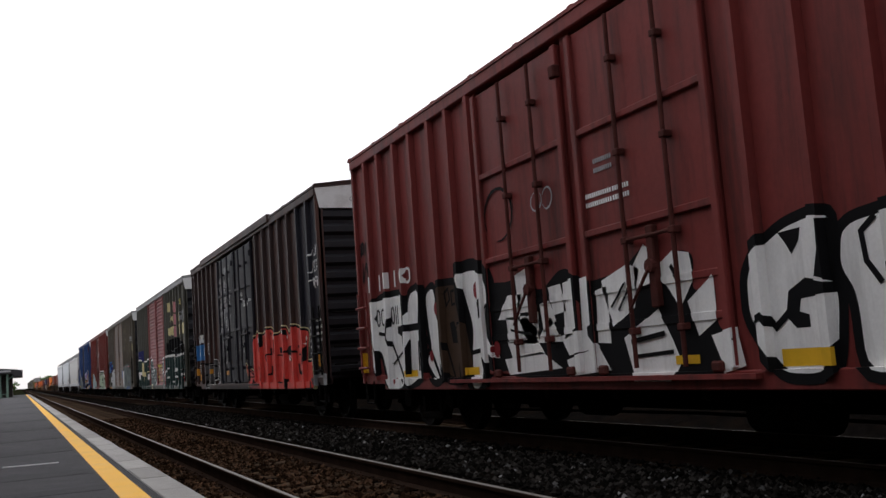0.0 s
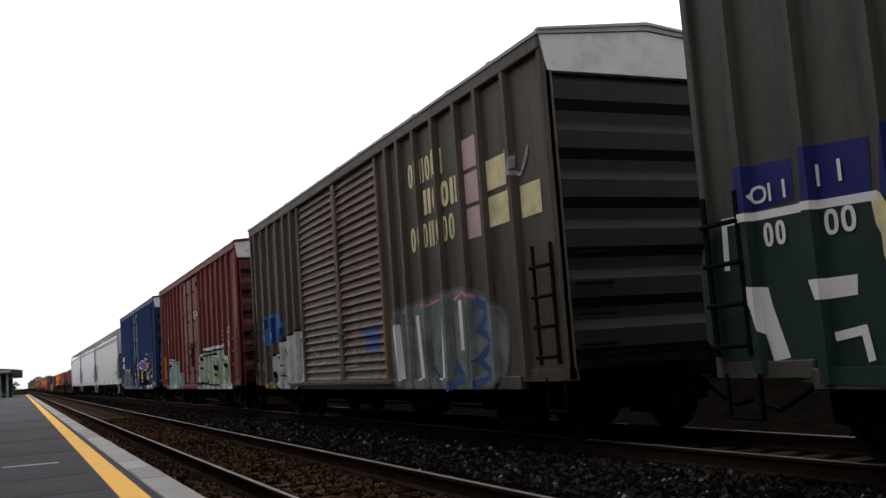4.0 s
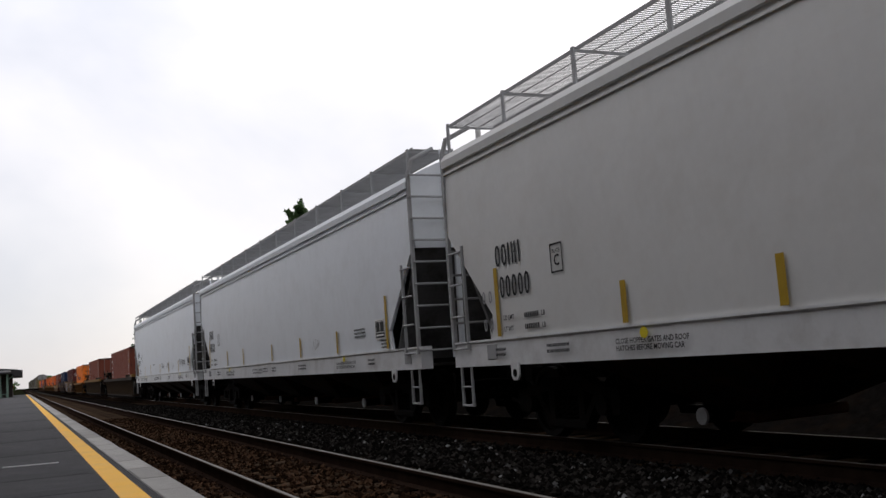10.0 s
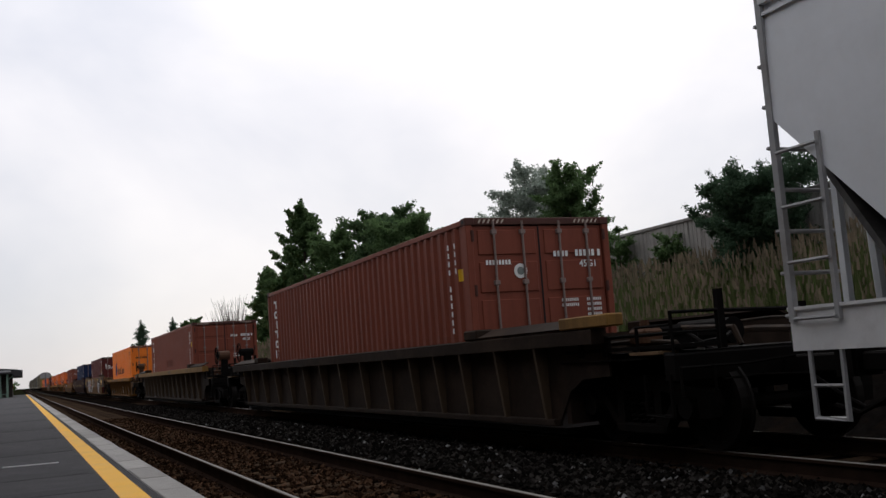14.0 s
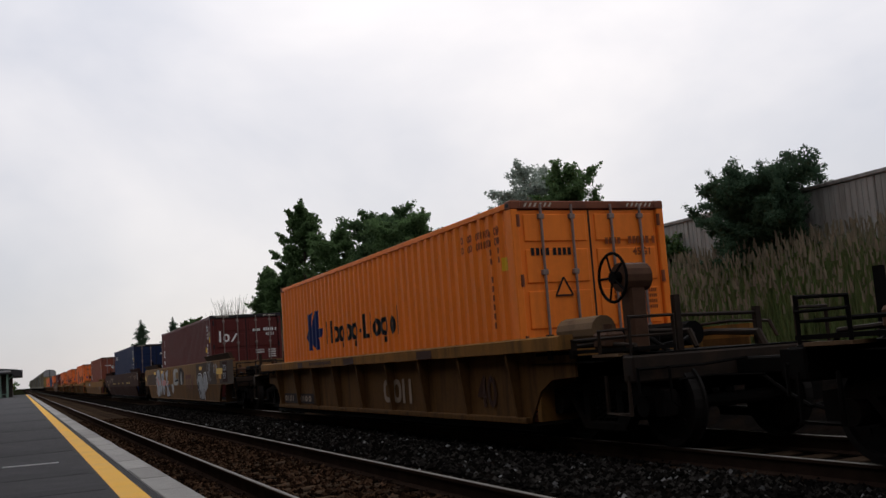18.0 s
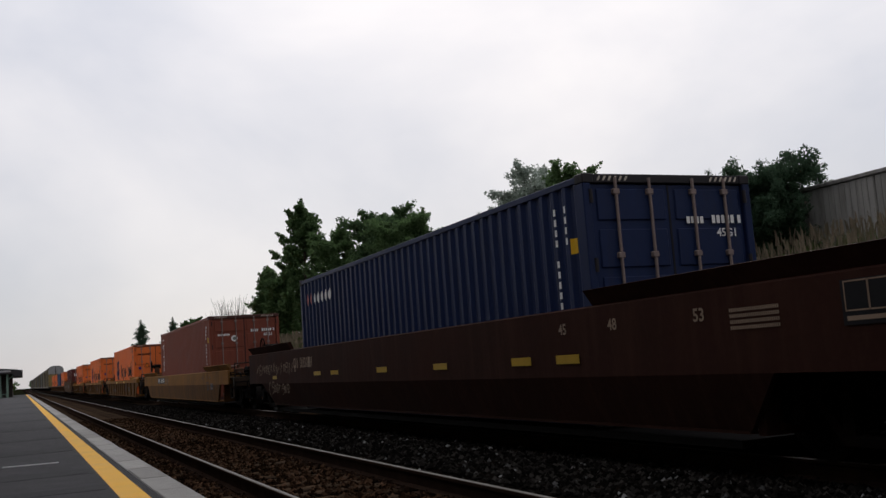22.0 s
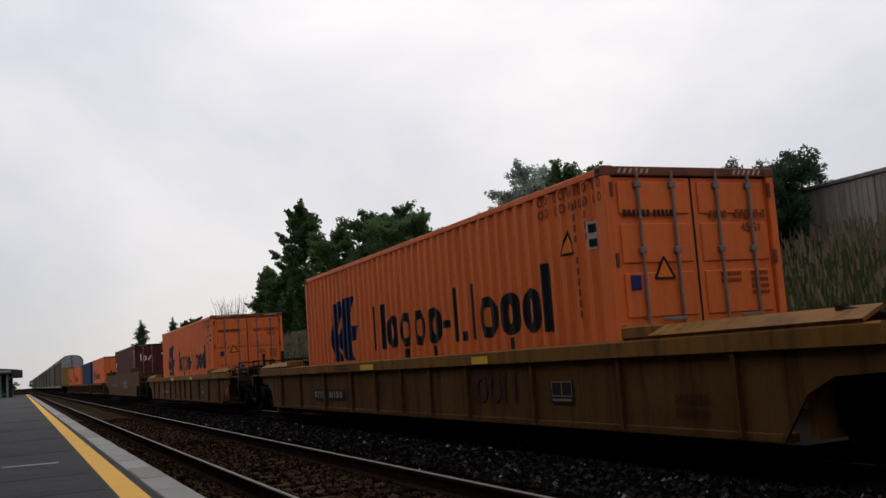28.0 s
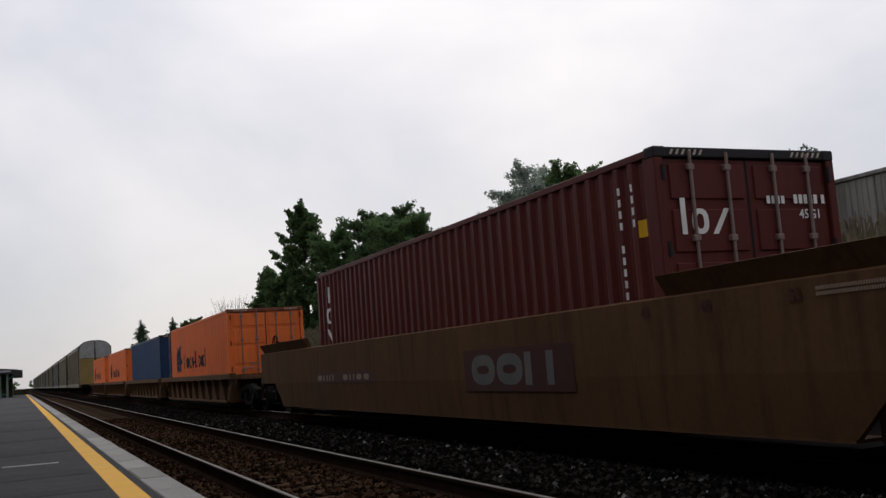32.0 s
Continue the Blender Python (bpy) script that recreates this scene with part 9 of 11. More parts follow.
brush(letter, side, c, [(95.67, 1.57), (95.86, 1.3), (95.77, 0.94), (95.46, 0.675)], 0.06, "spray_white")
brush(letter, side, c, [(95.33, 1), (94.96, 1.12), (94.97, 0.675)], 0.05, "spray_white")
brush(letter, side, c, [(94.13, 0.85), (93.99, 0.675)], 0.06, "spray_white")
brush(letter, side, c, [(93.69, 0.84), (93.66, 0.675)], 0.05, "spray_white")
letter = sprayed_shape(car, side, c, [(104.03, 1.75), (103.24, 1.73), (102.58, 1.77), (101.99, 1.68), (101.38, 1.6), (101.24, 1.68), (100.65, 1.67), (100.63, 1.42), (100.2, 1.29), (100.11, 1.09), (99.76, 1.05), (99.73, 0.84), (99.69, 0.675), (104.61, 0.675), (104.35, 1.43)], "spray_sage", "faded sage green graffiti ground", lift=0.003)
brush(letter, side, c, [(103.86, 1.72), (102.58, 1.75), (102.24, 1.69), (101.75, 1.65), (101.54, 1.52), (101.29, 1.65), (101.14, 1.7), (100.79, 1.66), (100.78, 1.56)], 0.05, "spray_white")
brush(letter, side, c, [(100.98, 1.34), (100.77, 1.39), (100.67, 1.19), (100.91, 0.93), (100.61, 0.99), (100.66, 1.25)], 0.03, "spray_grey")
brush(letter, side, c, [(103.29, 1.46), (103.1, 1.69), (103, 1.44)], 0.03, "spray_grey")
brush(letter, side, c, [(102.51, 1.65), (102.36, 1.48), (102.54, 1.27)], 0.03, "spray_grey")
brush(letter, side, c, [(100.95, 1.1), (100.56, 1.05), (100.66, 0.86), (100.99, 0.9), (100.95, 1.1)], 0.03, "spray_grey")
scrawl(car, side, 98.8 - c, 1.35, 0.7, 0.5, 2, 108, "spray_white", 0.05)
for text, u, z, h in (("LISTEN", 97.6, 1.83, 0.13), ("TO", 97.02, 1.95, 0.12), ("MY 9", 97.56, 1.63, 0.12), ("MM", 97.0, 1.75, 0.12), ("GO", 97.42, 1.47, 0.10), ("BANG", 97.28, 1.30, 0.16)):
    sprayed_words(car, side, text, h, "spray_white", u - c, z, lean=0.12, rise=-0.04)
scrawl(car, side, 98.75 - c, 1.4, 0.5, 0.42, 3, 111, "spray_white", 0.035)
scrawl(car, side, 98.75 - c, 1.0, 0.9, 0.2, 6, 113, "spray_white", 0.03)
part("paper_notice", side.paint([rect(97.98 - c, 98.16 - c, 1.76, 1.97)], 0.006), "white", car, "torn white paper notice")
for text, u, z, h in (("WHAT", 92.18, 1.20, 0.15), ("ARE YOU", 92.16, 1.02, 0.12), ("DOING?", 92.2, 0.76, 0.18), ("BAT", 92.62, 0.78, 0.09)):
    sprayed_words(car, side, text, h, "spray_white", u - c, z, lean=0.15, rise=-0.03)
scrawl(car, side, 92.25 - c, 1.40, 0.55, 0.18, 3, 114, "spray_white", 0.035, 3)
scrawl(car, side, 93.05 - c, 2.02, 0.5, 0.16, 4, 116, "spray_white", 0.03, 2)
scrawl(car, side, 90.48 - c, 1.35, 0.42, 0.17, 4, 117, "spray_white", 0.028, 3)
part("latch_box", Mesh().box(-1.60, -1.50, 99.87 - c, 100.45 - c, 1.42, 1.86, 0.02), "tar_door", car, "dark steel latch box beside the door")
rnd = random.Random(606)
for u, zt, n in ((90.72, 4.4, 7), (90.05, 4.3, 6), (92.4, 4.5, 3), (97.3, 4.3, 3)):
    for k in range(n):
        y, za, ln = u + rnd.uniform(-0.13, 0.13), zt - rnd.uniform(0, 0.4), rnd.uniform(0.25, 0.9)
        w = rnd.uniform(0.010, 0.028)
        part("rust_streak", side.paint([[(y - c - w, za), (y - c + w, za - 0.03), (y - c + w * 0.3, za - ln), (y - c - w * 0.4, za - ln * 0.9)]], 0.003 + 0.0003 * k), "rust_run", car)
for yl, n in ((104.95, 2), (104.2, 2)):
    part("white_patch", side.paint([rect(yl - 0.52 - c, yl - c, 2.22, 2.5), rect(yl - 0.52 - c, yl - c, 1.82, 2.12)], 0.006), "white", car)
    bars(car, side, yl - 0.06 - c, 2.45, [0.16, 0.16], 0.18, "black", gap=0.4, lift=0.01)
    bars(car, side, yl - 0.05 - c, 2.07, [0.1, 0.1, 0.1], 0.2, "black", gap=0.3, lift=0.01)
words(car, "LD LMT", 0.075, "white", (-1.482, 104.85 - c, 1.66))
words(car, "LT WT", 0.075, "white", (-1.482, 104.85 - c, 1.50))
plate_mark(car, side, 102.6 - c, 2.28, "F")
words(car, "60K", 0.12, "white", (-1.482, 100.05 - c, 1.66))
words(car, "CLOSE AND LOCK\nDOORS BEFORE\nMOVING CAR", 0.068, "white", (-1.51, 97.85 - c, 3.25))
placard(car, side, 91.6 - c, 1.55, 0.42, 0.34)
data_block(car, side, 91.6 - c, 2.3, 5)
reflectors(car, side, [(90.82 - c, 90.94 - c, 1.3, 2.2), (105.1 - c, 105.22 - c, 1.3, 2.2), (101.2 - c, 101.7 - c, 1.16, 1.3), (90.6 - c, 91.0 - c, 0.85, 1.0), (104.6 - c, 105.0 - c, 0.82, 0.95)])
reflectors(car, side, [(98.25 - c, 98.7 - c, 1.22, 1.36), (97.0 - c, 97.4 - c, 1.22, 1.36)], "orange_tape")
words(car, "EXCESS HEIGHT CAR", 0.10, "chalk", (-0.5, -7.92, 4.5), "end")

# 7 to 9: covered hoppers
hopper(107.6, 126.6, "hopper_a", "dirty white covered hopper with yellow tape marks", 0.7)
hopper(127.95, 146.9, "hopper_b", "clean pale grey covered hopper with yellow tape marks", 0.7)
car, side, c = hopper(148.25, 167.25, "hopper_b", "pale grey covered hopper with brown scribbles low on its side", 0.7, extra=True)
scrawl(car, side, 155.6 - c, 1.5, 0.8, 0.26, 5, 120, "umber_mark", 0.02)
scrawl(car, side, 152.3 - c, 1.5, 1.3, 0.3, 7, 121, "black", 0.018)
words(car, "CAUTION", 0.07, "black", (-1.58, 157.0 - c, 1.68))
bars(car, side, 157.0 - c, 1.65, [0.5, 0.2], 0.04, "black", lines=2, pitch=1.7)
bars(car, side, 160.0 - c, 1.80, [0.62], 0.075, "black")
scrawl(car, side, 164.0 - c, 1.05, 1.2, 0.16, 5, 122, "black", 0.015)


def triton(root, side, half, z0, mat="white"):
    polys = []
    for i, sh in enumerate("toitoh"):
        zt = z0 + 2.63 - i * 0.245
        yl, w, h, k = half - 0.62, 0.26, 0.2, 0.07
        if sh == "o":
            polys += ring_polys(yl - w, yl, zt - h, zt, k)
        elif sh == "h":
            polys += [rect(yl - w, yl - w + k, zt - h, zt), rect(yl - k, yl, zt - h, zt)]
        else:
            polys.append(rect(yl - w / 2 - k / 2, yl - w / 2 + k / 2, zt - h, zt))
            if sh == "t":
                polys += [rect(yl - w, yl - w / 2 - k / 2, zt - k * 0.9, zt), rect(yl - w / 2 + k / 2, yl, zt - k * 0.9, zt)]
    part("emblem_column", side.paint(polys, 0.005), mat, root, "upright column of white signs")


BROWN = "red-brown corrugated container with white marks in a well car"
# 10, 11: two brown wells with brown boxes
R = lambda a, b, n: spaced(a, b, (b - a) / n)
rt, sd, ch, c, hf = well_ribbed(171.2, 188.6, "well_brown", "dark brown ribbed well car carrying a brown container", 1.32, [171.65, 172.72, 173.82, 174.76, 175.77, 177.0, 178.2, 179.5, 180.8, 182.1, 183.4, 184.7, 186.0, 187.2, 188.2])
part("chord_end", Mesh().box(-1.51, -1.30, 169.95 - c, 170.95 - c, 1.323, 1.46, 0.015), "ochre", rt, "faded yellow end of the top chord")
root, side, c, half, z0 = container(173.81, "box_brown", "box_brown_trim", BROWN)
id_marks(root, half, z0, side, "white")
triton(root, side, half, z0)
door_bars(root, half, -0.92, z0 + 2.2, [0.42], 0.07, "white")
part("round_badge", Mesh().rod((-0.36, -half + 0.018, z0 + 2.1), (-0.36, -half + 0.026, z0 + 2.1), 0.11, 16), "white", root)
part("badge_centre", Mesh().rod((-0.36, -half + 0.015, z0 + 2.1), (-0.36, -half + 0.018, z0 + 2.1), 0.06, 14), "spray_sage", root)
rt, sd, ch, c, hf = well_ribbed(195.5, 212.9, "well_brown", "dark brown ribbed well car with a tan top chord", 1.42, chord_mat="ochre", brake=(-1, 1.65, 1.72), ribs= [196.2, 197.4, 198.6, 199.8, 201.0, 202.2, 203.4, 204.6, 205.8, 207.0, 208.2, 209.4, 210.6, 211.8])
bars(rt, ch, 202.9 - c, 1.38, [0.3, 0.55], 0.09, "black")
root, side, c, half, z0 = container(198.13, "box_brown", "box_brown_trim", BROWN)
id_marks(root, half, z0, side, "white")
triton(root, side, half, z0)
part("dark_patch", side.paint([rect(203.41 - c, 205.21 - c, 1.59, 1.87)], 0.005), "rust_patch", root, "darker red repainted band")


def liner(root, side, y_left, z, s, k, word_left, wide=1.0, mat="emblem_blue"):
    """A blue emblem and a row of large plain black bars."""
    blue_device(root, side, y_left, z, s, mat)
    row = [(0.80, 0, 1, "h"), (0.62, 0, 0.72, "o"), (0.64, -0.25, 0.72, "o"), (0.62, 0, 0.72, "o"), (0.64, -0.27, 0.72, "o"), (0.34, 0.28, 0.42, "i"), (0.2, 0, 1, "i"), (0.26, 0, 0.17, "i"), (0.2, 0, 1, "i"), (0.70, 0, 0.72, "o"), (0.66, -0.25, 0.72, "o"), (0.52, 0, 0.72, "o"), (0.2, 0, 1.05, "i")]
    signs(root, side, word_left, z + 0.12 * s, k, [(w * wide, a, b, kind) for w, a, b, kind in row], "black", 0.215, 0.006, "emblem_bar")


# 12: amber box on a yellow 40-foot well
rt, sd, ch, c, hf = well_ribbed(219.5, 232.6, "well_yellow", "grimy yellow ribbed well car with a brake wheel on its end", 1.28, [220.0, 221.5, 223.0, 224.5, 226.05, 227.54, 229.05, 230.54, 232.1], fold=False, brake=(-1, 1.58, 1.86))
tank_marks(rt, sd, 231.95 - c, 0.55, 2.5, 0.22, "number_ground", "ghost", 7)
words(rt, "40", 0.42, "umber_mark", (-1.318, 221.2 - c, 0.42))
signs(rt, sd, 225.0 - c, 0.42, 0.40, [(1.0, 0, 1, "t"), (1.0, 0, 1, "t"), (1.0, 0, 1, "h")], "ghost", 0.26)
reflectors(rt, ch, [(226.0 - c, 226.6 - c, 1.12, 1.24), (222.3 - c, 222.9 - c, 1.12, 1.24), (229.5 - c, 229.9 - c, 1.12, 1.24)], "umber_mark")
bars(rt, ch, 229.0 - c, 1.22, [1.6], 0.06, "umber_mark", lines=1)
root, side, c, half, z0 = container(220.01, "box_amber", "box_orange_trim", "deep orange corrugated container with a blue emblem in a well car")
id_marks(root, half, z0, side, "rust_mark")
liner(root, side, 230.09 - c, 1.49, 0.82, 0.46, 228.6 - c, 1.18, "emblem_mid_blue")
bars(root, side, 221.6 - c, z0 + 2.62, [0.1] * 4 + [0.25] + [0.1] * 3, 0.1, "rust_mark", gap=0.4, lines=2)
door_bars(root, half, -0.95, z0 + 2.16, [0.3, 0.3], 0.10, "black")

# 13: wine box on a tan smooth well with graffiti
rt, sd, c, hf = well_smooth(239.5, 256.6, "well_tan", "tan smooth-sided well car covered with graffiti", 1.54, 0.13)

for q, (pts, mt) in enumerate((([(237.0, 0.82), (243.4, 0.82), (243.4, 1.52), (237.0, 1.52)], "over_brown"), ([(239.0, 1.27), (240.1, 1.27), (240.1, 1.53), (239.0, 1.53)], "well_tan"), ([(238.85, 0.97), (239.3, 0.97), (239.32, 1.21), (238.85, 1.22)], "orange_tape"),
                                ([(239.3, 0.97), (239.7, 0.98), (239.7, 1.2), (239.3, 1.21)], "well_yellow"), ([(239.15, 0.83), (239.6, 0.83), (239.6, 1.0), (239.15, 1.0)], "well_yellow"), ([(249.0, 0.86), (252.4, 0.86), (252.4, 1.5), (249.0, 1.5)], "well_yellow"), ([(254.2, 0.84), (257.4, 0.84), (257.4, 1.3), (254.2, 1.36)], "over_brown"))):
    part("paint_patch", sd.paint([[(y - c, z) for y, z in pts]], 0.0035 + 0.0006 * q), mt, rt, "patch of later paint over the tan side")
letter = sprayed_shape(rt, sd, c, [(254.07, 1.47), (253.4, 1.51), (253.07, 1.46), (252.68, 0.94), (252.29, 0.66), (252.78, 0.34), (252.88, 0.61), (253.23, 0.33), (254.03, 0.34), (254.09, 0.98)], "chalk", "grey spray letter with thin black edges", edge=("spray_black", 0.025), lift=0.006)
letter = sprayed_shape(rt, sd, c, [(252.51, 1.46), (252.32, 1.47), (252.05, 1.3), (251.75, 1.47), (251.66, 1.32), (251.59, 1.01), (251.47, 0.62), (251.98, 0.33), (252.23, 0.66), (252.45, 0.93)], "chalk", "grey spray letter with thin black edges", edge=("spray_black", 0.025), lift=0.006)
letter = sprayed_shape(rt, sd, c, [(251.29, 1.35), (250.33, 1.48), (250.72, 0.98), (250.33, 0.62), (249.99, 0.38), (251.11, 0.34), (250.97, 0.62), (250.85, 0.98)], "chalk", "grey spray letter with thin black edges", edge=("spray_black", 0.025), lift=0.006)
letter = sprayed_shape(rt, sd, c, [(252.57, 1.04), (252.35, 1.04), (252.23, 0.87), (252.29, 0.78), (252.52, 0.94)], "graph_pink", "pink spray splash", lift=0.013)
letter = sprayed_shape(rt, sd, c, [(253.6, 0.99), (253.22, 1.01), (253.18, 0.81), (253.58, 0.79)], "graph_pink", "pink spray splash", lift=0.013)
letter = sprayed_shape(rt, sd, c, [(253.94, 1.16), (253.69, 1.16), (253.7, 0.94), (253.95, 0.94)], "graph_pink", "pink spray splash", lift=0.013)
letter = sprayed_shape(rt, sd, c, [(252.11, 0.87), (251.92, 1.03), (251.07, 1.03), (250.97, 0.9), (251.11, 0.8), (252, 0.8)], "graph_pink", "pink spray splash", lift=0.022)
letter = sprayed_shape(rt, sd, c, [(250.61, 0.92), (250.29, 0.92), (250.33, 0.79), (250.59, 0.81)], "graph_pink", "pink spray splash", lift=0.022)
brush(rt, sd, c, [(254.08, 0.91), (253.83, 0.33)], 0.05, "spray_black", lift=0.016)
brush(rt, sd, c, [(253.15, 0.78), (252.85, 0.61), (253.26, 0.33)], 0.03, "spray_black", lift=0.016)
brush(rt, sd, c, [(251.93, 0.71), (251.5, 0.52), (251.91, 0.33)], 0.03, "spray_black", lift=0.016)
brush(rt, sd, c, [(250.8, 0.89), (250.66, 0.4)], 0.025, "spray_black", lift=0.016)
brush(rt, sd, c, [(252.08, 1.08), (251.98, 1.21), (251.79, 1.12), (251.62, 1.11)], 0.03, "spray_black", lift=0.016)
brush(rt, sd, c, [(253.46, 1.2), (253.21, 1.07), (253.19, 1.19)], 0.03, "spray_black", lift=0.016)
brush(rt, sd, c, [(254.11, 1.23), (254.09, 0.72), (254.03, 0.34)], 0.06, "spray_white", lift=0.016)
letter = sprayed_shape(rt, sd, c, [(249.62, 1.49), (249, 1.46), (248.94, 1), (248.96, 0.59), (249.42, 0.44), (249.55, 0.87)], "pale_spray", "pale sprayed stroke", lift=0.005)
brush(rt, sd, c, [(249.56, 1.45), (249.52, 1.01), (249.38, 0.49)], 0.09, "spray_black", lift=0.014)
letter = sprayed_shape(rt, sd, c, [(248.93, 1.46), (247.61, 1.44), (247.63, 0.96), (247.82, 0.82), (248.93, 0.79)], "pale_spray", "pale sprayed block with a black hook", lift=0.006)
brush(rt, sd, c, [(248.93, 1.46), (248.9, 1.13), (248.89, 0.86)], 0.06, "spray_black", lift=0.014)
brush(rt, sd, c, [(248.37, 1.16), (248.34, 0.98), (247.6, 1)], 0.08, "spray_black", lift=0.015)
sprayed_shape(rt, sd, c, [(248.29, 1.3), (247.57, 1.32), (247.62, 1.05), (248.21, 1.04)], "ochre", name="graffiti_slit", lift=0.012)
letter = sprayed_shape(rt, sd, c, [(247.55, 1.44), (246.72, 1.47), (246.15, 1.32), (246.28, 0.82), (247.6, 0.79)], "over_brown", "dark brown sprayed patch", lift=0.004)
letter = sprayed_shape(rt, sd, c, [(246.72, 1.43), (246.63, 1.16), (246.48, 0.93), (246.63, 0.83), (247.02, 0.83), (247.15, 1.13)], "pale_spray", "pale sprayed star", lift=0.008)
brush(rt, sd, c, [(246.72, 1.44), (247.11, 1.15), (246.94, 0.81)], 0.09, "spray_black", lift=0.016)
brush(rt, sd, c, [(246.72, 1.44), (246.53, 0.91), (246.24, 1.3)], 0.09, "spray_black", lift=0.017)
sprayed_shape(rt, sd, c, [(245.82, 1.17), (244.58, 1.19), (244.53, 1.05), (245.83, 1.03)], "plate_brown", name="graffiti_slit", lift=0.01)
sprayed_shape(rt, sd, c, [(245.61, 1.03), (245.44, 1.03), (245.38, 0.62), (245.55, 0.61)], "plate_brown", name="graffiti_slit", lift=0.012)
sprayed_shape(rt, sd, c, [(245.11, 1.04), (244.95, 1.05), (244.91, 0.62), (245.07, 0.61)], "plate_brown", name="graffiti_slit", lift=0.012)
sprayed_shape(rt, sd, c, [(244.07, 1.16), (243.92, 1.17), (244.34, 0.62), (244.53, 0.62)], "plate_brown", name="graffiti_slit", lift=0.012)
brush(rt, sd, c, [(244.55, 1.17), (244.36, 0.88), (244.53, 0.62)], 0.06, "umber_mark", lift=0.016)
letter = sprayed_shape(rt, sd, c, [(243.25, 0.95), (242.98, 1.12), (242.53, 1.13), (242.19, 0.95), (242, 0.6), (241.97, 0.33), (242.87, 0.33), (243.1, 0.59)], "chalk", "pale grey sprayed dome edged in black and white", edge=("spray_black", 0.05), halo=("spray_white", 0.075), lift=0.006)
sprayed_shape(letter, sd, c, [(243.17, 0.85), (242.9, 0.93), (242.78, 0.83), (242.88, 0.66), (243.12, 0.65)], "spray_black", name="graffiti_slit", lift=0.0145)
sprayed_shape(letter, sd, c, [(243.06, 0.81), (242.91, 0.86), (242.89, 0.78), (243.01, 0.73)], "chalk", name="graffiti_slit", lift=0.018)
brush(letter, sd, c, [(242.91, 0.49), (242.63, 0.56), (242.53, 0.4), (242.79, 0.36)], 0.03, "spray_black")
brush(letter, sd, c, [(243.04, 0.51), (243, 0.36)], 0.03, "spray_black")
ring = [(241.62 + 0.36 * math.cos(a * 0.4488) - c, 0.87 + 0.29 * math.sin(a * 0.4488)) for a in range(14)]
lt = part("graffiti_letter", sd.paint([ring], 0.018), "chalk", rt, "grey disc ringed in black and white")
part("graffiti_outline", sd.paint([grown(ring, 0.04)], 0.016), "spray_black", lt)
part("graffiti_halo", sd.paint([grown(ring, 0.065)], 0.014), "spray_white", lt)
scrawl(rt, sd, 241.9 - c, 0.74, 0.55, 0.26, 3, 130, "spray_black", 0.035)
scrawl(rt, sd, 243.2 - c, 0.45, 0.7, 0.2, 4, 129, "spray_black", 0.03)
scrawl(rt, sd, 240.1 - c, 1.14, 0.65, 0.32, 4, 136, "chalk", 0.028)
scrawl(rt, sd, 241.25 - c, 0.85, 0.8, 0.68, 3, 132, "chalk", 0.03)

part("number_plate", sd.paint([rect(249.86 - c, 252.35 - c, 0.74, 1.06)], 0.0052), "black", rt, "black number panel partly sprayed over")
signs(rt, sd, 251.0 - c, 0.80, 0.22, [(0.55, 0, 1, "o"), (0.55, 0, 1, "o"), (0.55, 0, 1, "h"), (0.55, 0, 1, "h")], "white", 0.17, 0.008, "number_bar")
words(rt, "53", 0.30, "umber_mark", (-1.51, 257.7 - c, 0.85))
bars(rt, sd, 239.9 - c, 1.25, [0.7], 0.06, "umber_mark", lines=2)
part("paint_patch", sd.paint([rect(237.85 - c, 238.6 - c, 0.87, 1.48)], 0.013), "well_red", rt, "dark square panel with chalk writing")
words(rt, "KCN\nEUF", 0.18, "chalk", (-1.52, 238.5 - c, 1.22))
reflectors(rt, sd, [(242.2 - c, 242.75 - c, 1.3, 1.42), (238.6 - c, 239.6 - c, 1.12, 1.3), (254.3 - c, 254.9 - c, 1.3, 1.42), (252.0 - c, 252.5 - c, 1.32, 1.44), (257.9 - c, 258.3 - c, 1.05, 1.25)])
root, side, c, half, z0 = container(241.94, "box_wine", "dark_trim", "dark wine-red corrugated container with white marks in a well car")


def three_signs(root, side, half, z0):
    """Three pairs of white bars, upright on the side and in a row on the door."""
    yl, w, h, k = half - 0.62, 0.26, 0.33, 0.075
    zt = z0 + 2.55
    polys = [rect(yl - w / 2 - k / 2, yl - w / 2 + k / 2, zt - h, zt)] + ring_polys(yl - w, yl, zt - 0.44 - h, zt - 0.44, k)
    polys += [[(yl - w, zt - 0.88 - h), (yl - w + k, zt - 0.88 - h), (yl, zt - 0.88), (yl - k, zt - 0.88)]]
    part("emblem_column", side.paint(polys, 0.005), "white", root, "upright column of three white signs")
    m = Mesh()
    z, yf = z0 + 1.98, -half + 0.021
    m.poly([(-0.93, yf, z), (-0.865, yf, z), (-0.865, yf, z + 0.38), (-0.93, yf, z + 0.38)])
    for q in ring_polys(-0.80, -0.58, z, z + 0.27, 0.065):
        m.poly([(x, yf, h) for x, h in q])
    m.poly([(-0.54, yf, z), (-0.47, yf, z), (-0.30, yf, z + 0.27), (-0.37, yf, z + 0.27)])
    part("door_emblem", m, "white", root)


